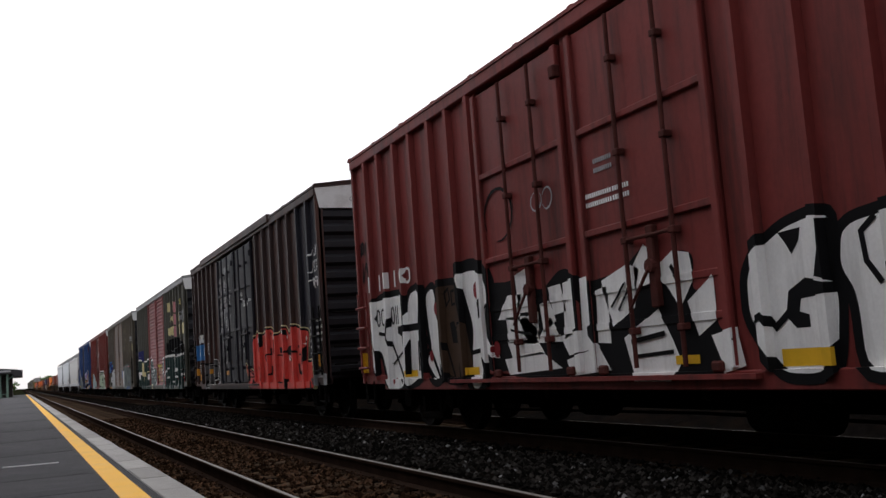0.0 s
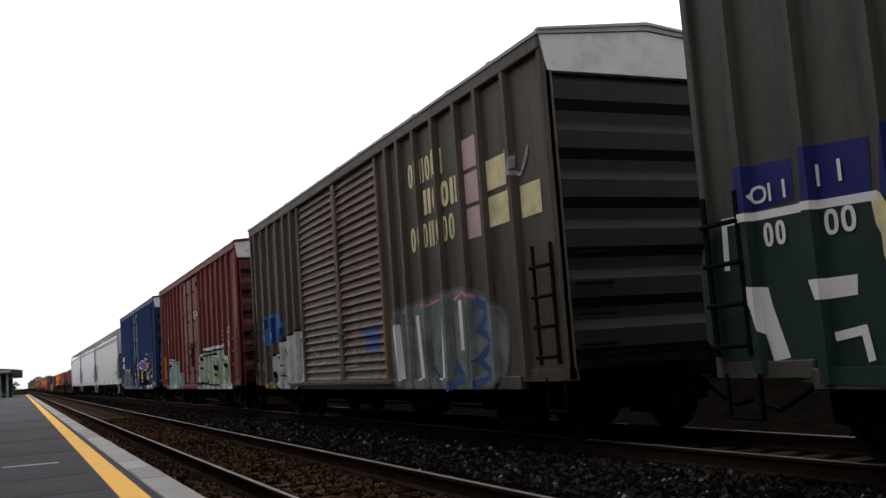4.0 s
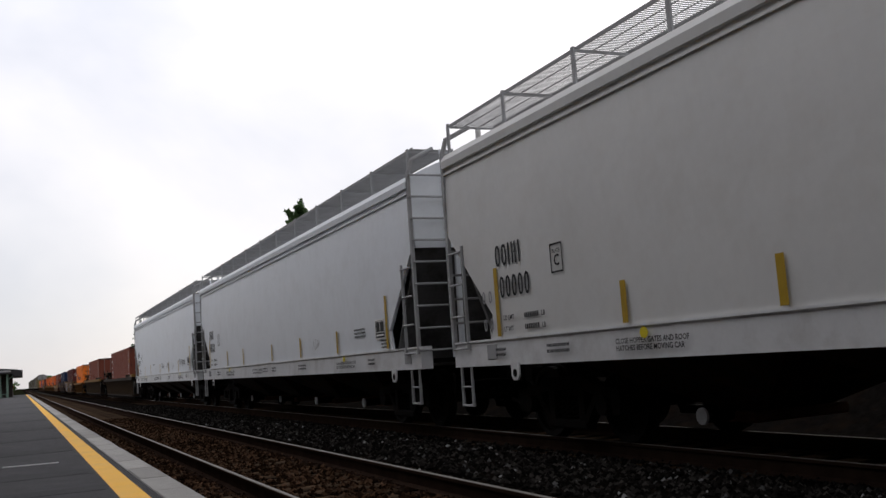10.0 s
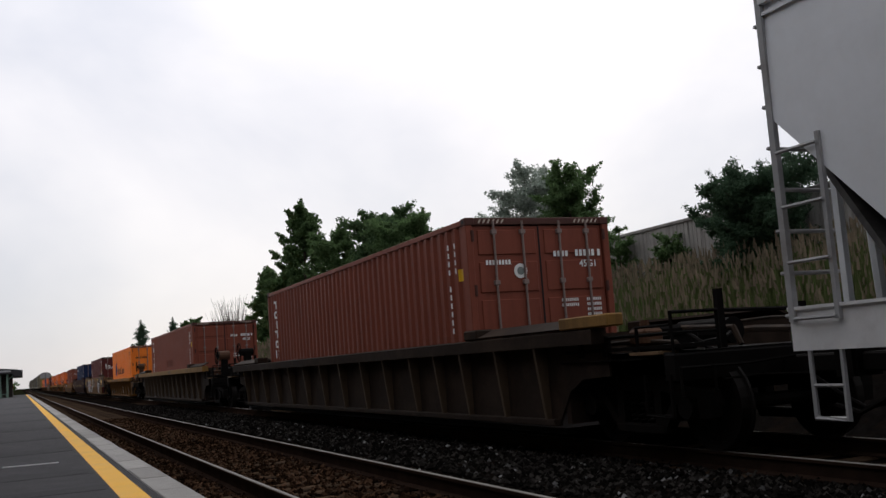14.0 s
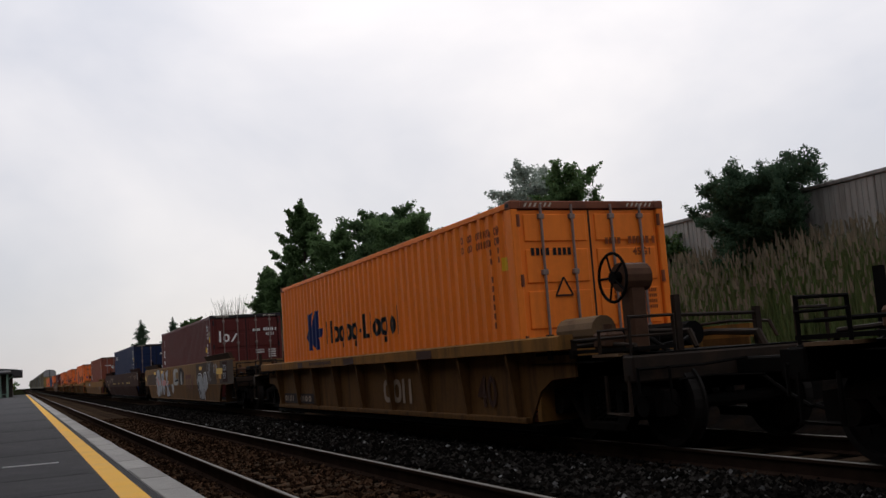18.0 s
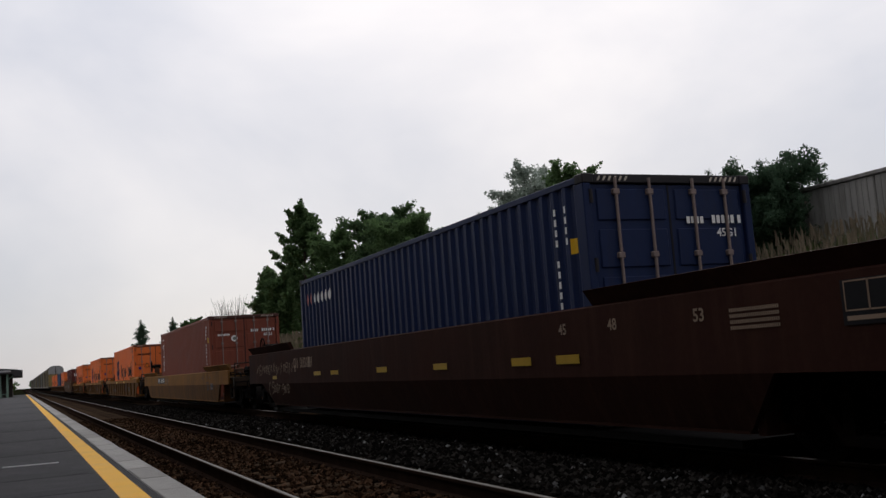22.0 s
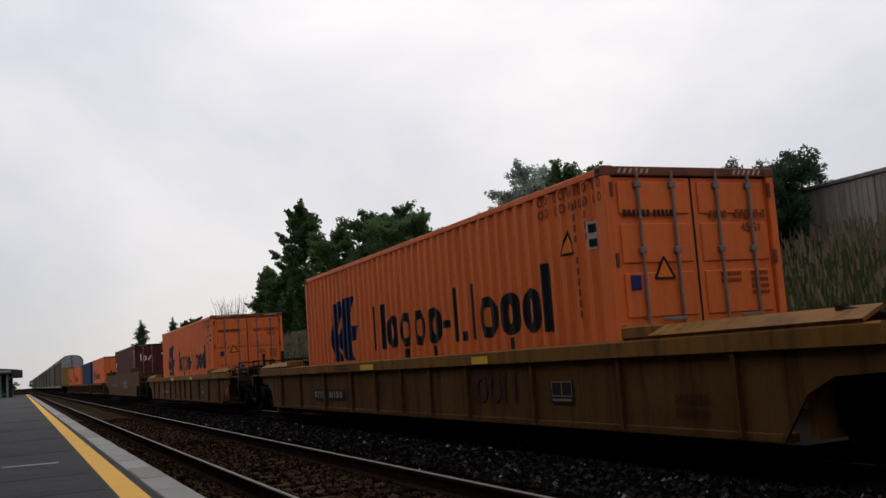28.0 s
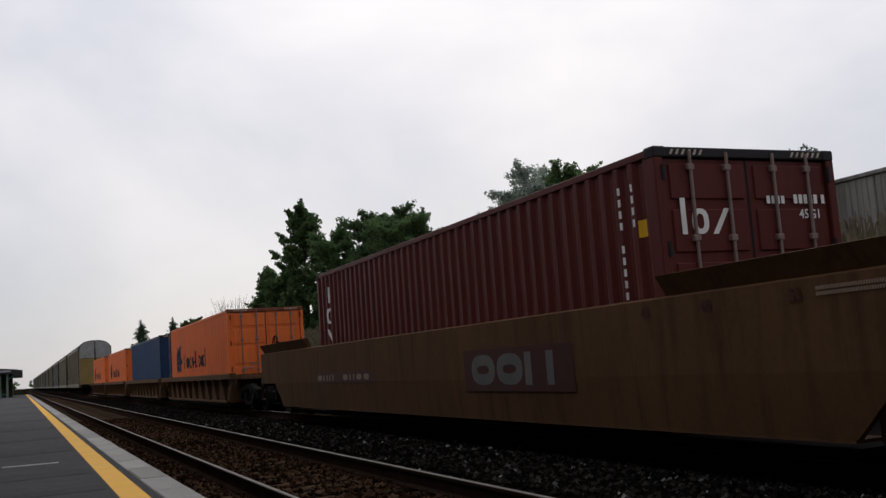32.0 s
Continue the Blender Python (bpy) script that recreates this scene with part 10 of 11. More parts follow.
id_marks(root, half, z0, side, "white")
three_signs(root, side, half, z0)
caution = part("caution_label", side.paint([rect(242.72 - c, 243.08 - c, 1.54, 1.77)], 0.006), "reflector", root, "yellow caution label with dark writing")
words(caution, "CAUTION", 0.055, "black", (-1.231, 243.06 - c, 1.67))
part("label_line", side.paint([rect(242.76 - c, 243.04 - c, 1.60, 1.625)], 0.009), "black", caution)
part("yellow_triangle", side.paint([[(242.77 - c, 1.89), (243.0 - c, 1.89), (242.885 - c, 2.08)]], 0.006), "reflector", root)
part("white_label", side.paint([rect(242.26 - c, 242.36 - c, 2.42, 2.58)], 0.006), "ghost", root)

# 14: navy box on a dark red smooth well
rt, sd, c, hf = well_smooth(263.5, 280.7, "well_red", "dirty dark red smooth-sided well car with pale scribbles", 1.54, 0.13)
signs(rt, sd, 278.0 - c, 1.13, 0.22, [(0.75, 0, 1, "o"), (0.7, 0, 1, "h")] + [(0.6, 0, 0, "i")] + [(0.6, 0, 1, "ohuoih"[i]) for i in range(6)], "ghost", 0.16, name="car_mark")
scrawl(rt, sd, 281.6 - c, 1.02, 3.9, 0.24, 16, 151, "ghost", 0.024)
scrawl(rt, sd, 280.4 - c, 0.55, 2.0, 0.26, 8, 152, "ghost", 0.024)
reflectors(rt, sd, [(275.9 - c, 276.4 - c, 0.95, 1.03), (274.7 - c, 275.2 - c, 0.95, 1.03), (279.6 - c, 280.0 - c, 0.9, 0.98), (272.0 - c, 272.5 - c, 0.95, 1.04), (269.5 - c, 270.0 - c, 0.95, 1.04), (267.0 - c, 267.5 - c, 0.95, 1.05), (265.9 - c, 266.4 - c, 0.95, 1.05)], "hopper_tape")
for a, t in ((266.3, "45"), (265.3, "48"), (263.9, "53")):
    words(rt, t, 0.12, "ghost", (-1.51, a - c, 1.28))
placard(rt, sd, 262.15 - c, 1.48, 0.5, 0.34, False)
bars(rt, sd, 263.4 - c, 1.36, [0.6], 0.03, "ghost", lines=4, pitch=1.7)
root, side, c, half, z0 = container(265.99, "box_navy", "dark_trim", "navy blue corrugated container with white marks in a well car")
id_marks(root, half, z0, side, "white")
signs(root, side, half - 0.45, z0 + 2.28, 0.26, [(0.9, 0, 1, "o"), (0.8, 0, 1, "o")], "graph_pink", 0.27)
signs(root, side, half - 1.0, z0 + 2.28, 0.27, [(0.85, 0, 0.9, "u"), (0.9, 0, 0.9, "o"), (0.9, 0, 0.9, "o"), (0.85, 0, 0.9, "u"), (0.95, 0, 0.9, "o")], "white", 0.36)

# 15: brown box on a yellow smooth well
rt, sd, c, hf = well_smooth(287.5, 304.7, "well_yellow", "grimy yellow smooth-sided well car with a dark number panel", 1.2, 0.13)
tank_marks(rt, sd, 301.5 - c, 1.14, 2.3, 0.25, "black", "white", 7)
words(rt, "53", 0.28, "black", (-1.51, 289.2 - c, 0.62))
for a, t in ((290.0, "40"), (289.2, "45"), (288.6, "48"), (287.7, "53")):
    words(rt, t, 0.10, "black", (-1.51, a - c, 0.98))
placard(rt, sd, 288.5 - c, 0.84, 0.46, 0.2, False)
scrawl(rt, sd, 299.5 - c, 0.85, 1.5, 0.25, 4, 161, "ghost", 0.02)
plate_mark(rt, sd, 298.6 - c, 1.12, "H", "black", 0.24)
root, side, c, half, z0 = container(289.97, "box_brown", "box_brown_trim", BROWN)
id_marks(root, half, z0, side, "white")
triton(root, side, half, z0)
door_bars(root, half, -0.92, z0 + 2.2, [0.42], 0.07, "white")
part("round_badge", Mesh().rod((-0.36, -half + 0.018, z0 + 2.1), (-0.36, -half + 0.026, z0 + 2.1), 0.11, 16), "white", root)
part("badge_centre", Mesh().rod((-0.36, -half + 0.015, z0 + 2.1), (-0.36, -half + 0.018, z0 + 2.1), 0.06, 14), "spray_sage", root)

# 16 to 18: orange boxes on yellow ribbed wells
for k, u in enumerate((314.01, 338.46, 362.4)):
    m = u + 6.1
    rt, sd, ch, c, hf = well_ribbed(m - 8.93, m + 8.93, "well_yellow", "grimy yellow ribbed well car with an orange container", 1.16, [m - 8.2, m - 6.42, m - 4.55, m - 2.68, m - 1.35, m - 0.15, m + 1.1, m + 2.45, m + 4.2, m + 6.08, m + 7.75], brake=(1, -0.85, 1.10), sheet=1.42)
    tank_marks(rt, sd, m + 5.05 - c, 0.66, 2.12, 0.22, "number_ground", "ghost", 7)
    plate_mark(rt, sd, m + 2.8 - c, 0.66, "H", "black", 0.2)
    placard(rt, sd, m - 4.95 - c, 0.76, 0.5, 0.26, False)
    words(rt, "53", 0.22, "umber_mark", (-1.438, m + 1.0 - c, 0.56))
    signs(rt, sd, m - 2.9 - c, 0.5, 0.36, [(1.0, 0, 1, "t"), (1.0, 0, 1, "t"), (1.0, 0, 1, "h")], "umber_mark", 0.22)
    bars(rt, sd, m - 7.3 - c, 0.62, [0.5], 0.09, "umber_mark", lines=2, pitch=1.5)
    bars(rt, ch, m + 3.2 - c, 1.12, [0.8], 0.04, "umber_mark", lines=2)
    reflectors(rt, ch, [(m + 1.0 - c, m + 1.7 - c, 1.0, 1.1), (m - 3.5 - c, m - 3.0 - c, 1.0, 1.1)])
    root, side, c, half, z0 = container(u, "box_orange", "box_orange_trim", "bright orange container with a blue emblem in a yellow well car")
    id_marks(root, half, z0, side, "rust_mark", False)
    liner(root, side, u + 10.42 - c, 1.2, 1.2, 0.80, u + 7.85 - c)
    bars(root, side, -half + 1.5, z0 + 2.78, [0.12] * 4 + [0.3] + [0.1] * 3, 0.11, "rust_mark", gap=0.5, lines=2)
    tri = [(-half + 0.72, z0 + 2.0), (-half + 1.05, z0 + 2.0), (-half + 0.885, z0 + 2.3)]
    t = part("warning_triangle", side.paint([tri], 0.005), "black", root, "orange warning triangle with a black edge")
    part("triangle_face", side.paint([[((p[0] - tri[2][0]) * 0.68 + tri[2][0], (p[1] - z0 - 2.09) * 0.68 + z0 + 2.09) for p in tri]], 0.008), "box_amber", t)
    plate = part("notice_plate", side.paint([rect(-half + 0.24, -half + 0.42, z0 + 2.0, z0 + 2.32)], 0.005), "pale_stripe", root, "pale notice plate with dark signs")
    part("notice_bars", side.paint([rect(-half + 0.27, -half + 0.39, z0 + 2.19, z0 + 2.29), rect(-half + 0.27, -half + 0.39, z0 + 2.03, z0 + 2.12)], 0.008), "black", plate)
    door_bars(root, half, -0.98, z0 + 2.32, [0.38, 0.34], 0.08, "umber_mark")
    dm = Mesh().box(-0.95, -0.82, -half + 0.015, -half + 0.024, z0 + 1.5, z0 + 1.66)
    part("blue_label", dm, "label_indigo", root)
    part("data_plate", Mesh().box(-0.55, -0.3, -half + 0.012, -half + 0.03, z0 + 0.45, z0 + 0.85), "rod_steel", root)

# 19: wine box on an umber smooth well
rt, sd, c, hf = well_smooth(383.7, 400.8, "well_umber", "dusty brown smooth-sided well car with a dark worn panel", 1.53, 0.16)
part("dark_panel", sd.paint([rect(387.55 - c, 390.45 - c, 0.64, 1.19)], 0.004), "dark_patch", rt)
signs(rt, sd, 390.2 - c, 0.72, 0.40, [(1.75, 0, 1, "t"), (1.75, 0, 1, "t"), (1.75, 0, 1, "h")], "spray_grey", 0.42, 0.008)
tank_marks(rt, sd, 397.7 - c, 0.99, 3.5, 0.2, "dark_patch", "ghost", 7)
for a, t in ((386.2, "45"), (385.3, "48"), (384.2, "53")):
    words(rt, t, 0.11, "dark_patch", (-1.51, a - c, 1.36))
bars(rt, sd, 383.9 - c, 1.46, [0.8], 0.03, "ghost", lines=2)
root, side, c, half, z0 = container(386.14, "box_wine", "dark_trim", "dark wine-red corrugated container with white marks in a well car")
id_marks(root, half, z0, side, "white")
three_signs(root, side, half, z0)

# 20: four short wells coupled as one set
for k, (u, mat, trim, text) in enumerate(((408.3, "box_orange", "box_orange_trim", "orange corrugated container in an articulated well car"), (424.3, "box_blue", "dark_trim", "blue corrugated container in an articulated well car"),
                                          (440.2, "box_orange", "box_orange_trim", "orange corrugated container in an articulated well car"), (456.1, "box_orange", "box_orange_trim", "orange corrugated container in an articulated well car"))):
    m = u + 6.1
    well_ribbed(m - 6.55, m + 6.55, "well_umber", "grimy brown articulated well unit", 1.12, spaced(m - 6.0, m + 6.0, 1.3), unit=True, last=k == 3, fold=False)
    root, side, c, half, z0 = container(u, mat, trim, text)
    if k != 1:
        liner(root, side, half - 1.4, 1.3, 1.0, 0.6, half - 3.2)

# the car carriers behind
for k in range(13):
    autorack_car(484 + k * 29.0, ("rack_tan", "rack_sand", "rack_grey", "rack_tan", "rack_grey")[k % 5])


# ---- ground: one sheet out to the horizon, with the bank behind the tracks ----
def bank_height(x, y):
    """The rise behind the far track, dying out far along the line."""
    fade = 1.0 if y < 150 else max(0.0, 1 - (y - 150) / 120)
    if x < 9.6:
        return 0.0
    if x < 15.2:
        t = (x - 9.6) / 5.6
        return fade * 2.75 * t * t * (3 - 2 * t)
    if x < 60:
        return fade * 2.75
    return fade * max(0.0, 2.75 - (x - 60) / 30)


def ground_sheet():
    xs = [-3000, -800, -200, -60, -20, -6, 0, 4, 8, 9.6] + [9.6 + 0.4 * i for i in range(1, 15)] + [17, 20, 26, 36, 60, 100, 150, 300, 900, 3000]
    ys = [-3000, -800, -200, -80] + [-40 + 2.5 * i for i in range(0, 49)] + [90, 105, 120, 150, 180, 210, 240, 270, 320, 450, 800, 1500, 4000]
    v = [(x, y, GROUND_Z + bank_height(x, y) + (0.10 * noise.noise((x * 0.7, y * 0.5, 0)) if x > 10 else 0)) for y in ys for x in xs]
    n = len(xs)
    f = [(j * n + i, j * n + i + 1, (j + 1) * n + i + 1, (j + 1) * n + i) for j in range(len(ys) - 1) for i in range(n - 1)]
    m = Mesh()
    m.v, m.f = v, f
    return tagged(part("ground", m, "ground", smooth=True), "weedy ground rising to a bank behind the tracks", "ground", kind="structure")


ground_sheet()

# ---- track bed ----
bed = Mesh()
bx = [1.34, 1.5, 1.8, 2.2, 2.6, 3.0, 3.4, 3.8, 4.1, 4.4, 4.7, 5.0, 5.3, 5.6, 6.0, 6.5, 7.0, 7.6, 8.2, 8.7, 9.1, 9.6, 10.2, 10.8, 11.4, 12.0, 12.5]
bz = {1.34: -0.30, 9.6: -0.35}
by = [-40 + 0.6 * i for i in range(0, 170)] + [65, 75, 90, 120, 180, 300, 600, 1000]
for y in by:
    for x in bx:
        z = bz.get(x, BED_Z - 0.015)
        if x > 10:
            z = GROUND_Z + bank_height(x, y) + (0.07 if x < 12.2 else -0.15)
        if 4.3 < x < 5.8:
            z += 0.05
        bed.v.append((x, y, z + 0.03 * noise.noise((x * 3, y * 2.3, 4))))
n = len(bx)
bed.f = [(j * n + i, j * n + i + 1, (j + 1) * n + i + 1, (j + 1) * n + i) for j in range(len(by) - 1) for i in range(n - 1)]
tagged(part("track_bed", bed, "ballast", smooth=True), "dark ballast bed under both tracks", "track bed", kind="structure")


def stones(count, x0, x1, y0, y1, size, mat, seed, near=1.7):
    """Crushed stones, denser near the platform."""
    rnd = np.random.RandomState(seed)
    px = rnd.uniform(x0, x1, count)
    py = y0 + (y1 - y0) * rnd.uniform(0, 1, count) ** near
    sz = size * rnd.uniform(0.55, 1.35, count)
    base = np.array([(1, 0, -0.2), (-0.9, 0.2, -0.1), (0.1, 1, 0), (0, -0.95, 0.1), (0.2, 0.1, 0.75), (0, 0, -0.6)])
    pts = base[None] * sz[:, None, None] * rnd.uniform(0.6, 1.25, (count, 6, 3))
    ang = rnd.uniform(0, 6.28, count)
    ca, sa = np.cos(ang), np.sin(ang)
    x = pts[:, :, 0] * ca[:, None] - pts[:, :, 1] * sa[:, None] + px[:, None]
    y = pts[:, :, 0] * sa[:, None] + pts[:, :, 1] * ca[:, None] + py[:, None]
    lift = np.where((px > 4.3) & (px < 5.8), 0.04, 0.0) + BED_Z
    z = pts[:, :, 2] + (lift + sz * 0.25)[:, None]
    v = np.stack([x, y, z], 2).reshape(-1, 3)
    tri = np.array([(0, 2, 4), (2, 1, 4), (1, 3, 4), (3, 0, 4), (2, 0, 5), (1, 2, 5), (3, 1, 5), (0, 3, 5)])
    f = (tri[None] + (np.arange(count) * 6)[:, None, None]).reshape(-1, 3)
    me = bpy.data.meshes.new("ballast_stones")
    me.from_pydata(v.tolist(), [], f.tolist())
    me.materials.append(M[mat])
    return me


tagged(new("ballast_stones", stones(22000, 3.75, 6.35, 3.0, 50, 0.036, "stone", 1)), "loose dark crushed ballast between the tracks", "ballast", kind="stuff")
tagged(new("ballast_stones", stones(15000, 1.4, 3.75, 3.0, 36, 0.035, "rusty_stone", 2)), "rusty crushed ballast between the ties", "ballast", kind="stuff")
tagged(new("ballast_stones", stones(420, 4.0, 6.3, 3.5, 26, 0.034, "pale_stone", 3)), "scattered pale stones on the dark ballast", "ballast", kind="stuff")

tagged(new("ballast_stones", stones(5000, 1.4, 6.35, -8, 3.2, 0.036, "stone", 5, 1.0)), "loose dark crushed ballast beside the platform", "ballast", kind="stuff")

# ---- rails ----
def rail(x):
    y0, y1 = -40, 1000
    p = [(-0.07, -0.178), (0.07, -0.178), (0.07, -0.166), (0.012, -0.145), (0.010, -0.045), (0.036, -0.032), (0.036, -0.006), (-0.036, -0.006), (-0.036, -0.032), (-0.010, -0.045), (-0.012, -0.145), (-0.07, -0.166)]
    r = part("rail", Mesh().prism(p, "y", y0, y1), "rail_side", at=(x, 0, 0))
    tagged(r, "rusty steel rail with a bright worn head", "rail", "rails", "structure")
    part("rail_head", Mesh().prism([(-0.020, -0.006), (0.020, -0.006), (0.013, 0.0), (-0.013, 0.0)], "y", y0, y1), "rail_head", r)
    return r


for t in (NEAR_TRACK, FAR_TRACK):
    for s in (-1, 1):
        rail(t + s * (GAUGE / 2 + 0.034))


# ---- platform ----
PY0, PY1 = -25.0, 165.0
plat = tagged(part("platform", Mesh().box(-7.0, 1.035, PY0, PY1, -0.5, PLATFORM_Z), "asphalt"), "dark asphalt station platform with a yellow safety line", "platform", kind="structure")
rnd = random.Random(4)
for y, h in ((6.4, 0.5), (9.5, 0.35), (11.2, 0.7), (15.4, 1.1), (19.5, 0.6), (24.2, 1.6), (31.0, 1.3), (40.0, 2.6), (52.0, 3.0), (68.0, 4.0)):
    part("asphalt_patch", Mesh().prism([(-6.9, y + rnd.uniform(-0.1, 0.1)), (0.70, y + rnd.uniform(-0.1, 0.1)), (0.70, y + h), (-6.9, y + h * rnd.uniform(0.8, 1.2))], "z", PLATFORM_Z - 0.02, PLATFORM_Z + 0.003), "asphalt_patch", plat, "newer dark asphalt patch")
line = Mesh()
for i in range(95):
    a = PY0 + i * 2.0
    j0, j1 = 0.012 * noise.noise((a, 0, 1)), 0.012 * noise.noise((a + 2, 0, 1))
    line.poly([(0.742 + j0, a, PLATFORM_Z + 0.004), (0.962 + j0 * 0.5, a, PLATFORM_Z + 0.004), (0.962 + j1 * 0.5, a + 2, PLATFORM_Z + 0.004), (0.742 + j1, a + 2, PLATFORM_Z + 0.004)])
part("safety_line", line, "yellow_line", plat, "broad yellow painted safety line")
part("paint_mark", Mesh().prism([(-0.22, 13.34), (0.43, 13.26), (0.43, 13.33), (-0.22, 13.42)], "z", PLATFORM_Z, PLATFORM_Z + 0.006), "white_mark", plat, "worn white paint mark")
part("seam", Mesh().box(0.965, 1.04, PY0, PY1, PLATFORM_Z - 0.01, PLATFORM_Z + 0.003), "asphalt_patch", plat)

# ---- station shelter far along the platform ----
def station_shelter():
    r = new("station_shelter")
    r.matrix_basis = pose(0, 134, PLATFORM_Z)
    tagged(r, "dark-roofed platform shelter with pale green posts", "shelter")
    roof = Mesh().prism([(-7.5, 2.95), (0.25, 2.75), (0.25, 3.15), (-3.5, 3.55), (-7.5, 3.35)], "y", -9, 12)
    part("roof", roof, "shelter_roof", r, "flat dark canopy roof")
    part("roof_sheet", Mesh().prism([(-7.6, 3.36), (-3.5, 3.56), (-0.2, 3.21), (-0.2, 3.26), (-3.5, 3.62), (-7.6, 3.42)], "y", -9.1, 12.1), "pale_roof", r, "pale metal roof covering")
    part("fascia", Mesh().box(-7.5, -1.0, -9.05, -9.0, 3.0, 3.22), "pale_roof", r, "pale fascia board")
    part("end_box", Mesh().box(-0.75, 0.3, -9.04, 12.02, 2.45, 3.16), "shelter_roof", r, "dark boxed roof edge")
    for y in (-8.5, -2, 4.5, 11):
        part("post", Mesh().box(-1.5, -1.3, y - 0.1, y + 0.1, 0, 2.85, 0.02), "post_green", r, "pale green post")
        part("post", Mesh().box(-2.3, -2.1, y - 0.1, y + 0.1, 0, 2.85, 0.02), "post_green", r)
        part("brace", Mesh().rod((-1.4, y, 2.1), (-0.5, y, 2.72), 0.05, 6), "post_green", r)
    part("wall", Mesh().box(-5.5, -0.9, -1.0, 11, 0, 2.7), "shelter_wall", r, "dark glazed wall")
    for y in (0.5, 3.0, 5.5, 8.0):
        part("window", Mesh().box(-0.905, -0.88, y, y + 1.7, 1.0, 2.2), "dark_glass", r)
    part("bench", Mesh().box(-2.0, -1.5, -6.5, -4.5, 0.4, 0.47).box(-1.95, -1.9, -6.3, -6.2, 0, 0.4).box(-1.6, -1.55, -4.8, -4.7, 0, 0.4), "post_green", r)
    return r


M["shelter_roof"] = material("dark_metal_roof", (0.045, 0.043, 0.046), 0.6, vary=0.2, scale=1)
M["shelter_wall"] = material("dark_brick_wall", (0.07, 0.06, 0.055), 0.8, vary=0.2, scale=2)
M["post_green"] = material("pale_green_paint", (0.20, 0.30, 0.24), 0.6, vary=0.15, scale=3)
M["dark_glass"] = material("dark_glass", (0.02, 0.025, 0.03), 0.15, vary=0.1, scale=2)
station_shelter()
gb = new("station_house")
gb.matrix_basis = pose(-13, 150, PLATFORM_Z)
tagged(gb, "low pale station house with a gabled roof", "house")
part("walls", Mesh().box(-5, 4, 0, 12, -0.4, 3.2), "wall", gb)
part("roof", Mesh().prism([(-5.6, 3.2), (4.6, 3.2), (-0.5, 5.8)], "y", -0.6, 12.6), "shelter_roof", gb)
part("door", Mesh().box(-1, 0, -0.06, 0.02, 0, 2.1), "post_green", gb)
for k, (x, y, h) in enumerate(((-4.5, 118, 7.5), (-5.5, 175, 8.0), (-5.5, 235, 8.0))):
    p = new("utility_pole")
    p.matrix_basis = pose(x, y, GROUND_Z)
    tagged(p, "thin wooden utility pole with a cross arm", "pole", "utility poles")
    part("mast", Mesh().rod((0, 0, 0), (0, 0, h), 0.13, 8, 0.08), "bark", p)
    part("cross_arm", Mesh().box(-1.1, 1.1, -0.06, 0.06, h - 0.7, h - 0.55), "bark", p)

# ---- concrete wall on the bank ----
wall = new("retaining_wall")
wall.matrix_basis = pose(16.0, 0, 0)
tagged(wall, "long weathered grey concrete wall on top of the bank", "wall", kind="structure")
panel = Mesh().box(0, 0.25, 0.012, 1.988, 1.6, 4.2, 0.012)
for i in range(13):
    panel.box(-0.012, 0.006, 0.03 + i * 0.15, 0.165 + i * 0.15, 1.62, 4.18)
pd = panel.data("wall_panel", M["wall"])
for i in range(25):
    part("wall_panel", pd, None, wall, at=(0, -26 + 2.0 * i, 0))
part("wall_cap", Mesh().box(-0.05, 0.32, -26, 24, 4.2, 4.29, 0.015), "wall", wall)

# ---- tall grass on the bank ----
def grass(count, x0, x1, y0, y1, h0, h1, mat, seed, width=0.014, head=False):
    rnd = np.random.RandomState(seed)
    px, py = rnd.uniform(x0, x1, count), y0 + (y1 - y0) * rnd.uniform(0, 1, count) ** 1.5
    h = rnd.uniform(h0, h1, count)
    lean = rnd.normal(0, 0.16, (count, 2)) * h[:, None]
    ang = rnd.uniform(0, 3.1416, count)
    zb = np.array([GROUND_Z + bank_height(a, b) for a, b in zip(px, py)])
    w = width * rnd.uniform(0.7, 1.5, count) * (1 + py / 40)
    dx, dy = np.cos(ang) * w, np.sin(ang) * w
    if head:
        a = np.stack([px + lean[:, 0] * 0.8 - dx, py + lean[:, 1] * 0.8 - dy, zb + h * 0.8], 1)
        b = np.stack([px + lean[:, 0] * 0.8 + dx, py + lean[:, 1] * 0.8 + dy, zb + h * 0.8], 1)
    else:
        a, b = np.stack([px - dx, py - dy, zb - 0.02], 1), np.stack([px + dx, py + dy, zb - 0.02], 1)
    c = np.stack([px + lean[:, 0], py + lean[:, 1], zb + h], 1)
    mid = (a + b) / 2 * 0.5 + c * 0.5
    mid[:, 2] += 0.06 * h
    v = np.stack([a, b, mid + np.stack([dx, dy, dx * 0], 1) * 0.7, c, mid - np.stack([dx, dy, dx * 0], 1) * 0.7], 1).reshape(-1, 3)
    me = bpy.data.meshes.new("tall_grass")
    me.from_pydata(v.tolist(), [], [(5 * i, 5 * i + 1, 5 * i + 2, 5 * i + 3, 5 * i + 4) for i in range(count)])
    me.materials.append(M[mat])
    return me


tagged(new("tall_grass", grass(42000, 11.9, 16.0, 6, 75, 0.35, 0.95, "grass", 11)), "tall green grass on the bank", "grass", kind="stuff")
tagged(new("tall_grass", grass(9000, 12.2, 15.9, 8, 60, 0.7, 1.2, "seed_heads", 12, 0.016, True)), "dry brown seed heads over the grass", "grass", kind="stuff")


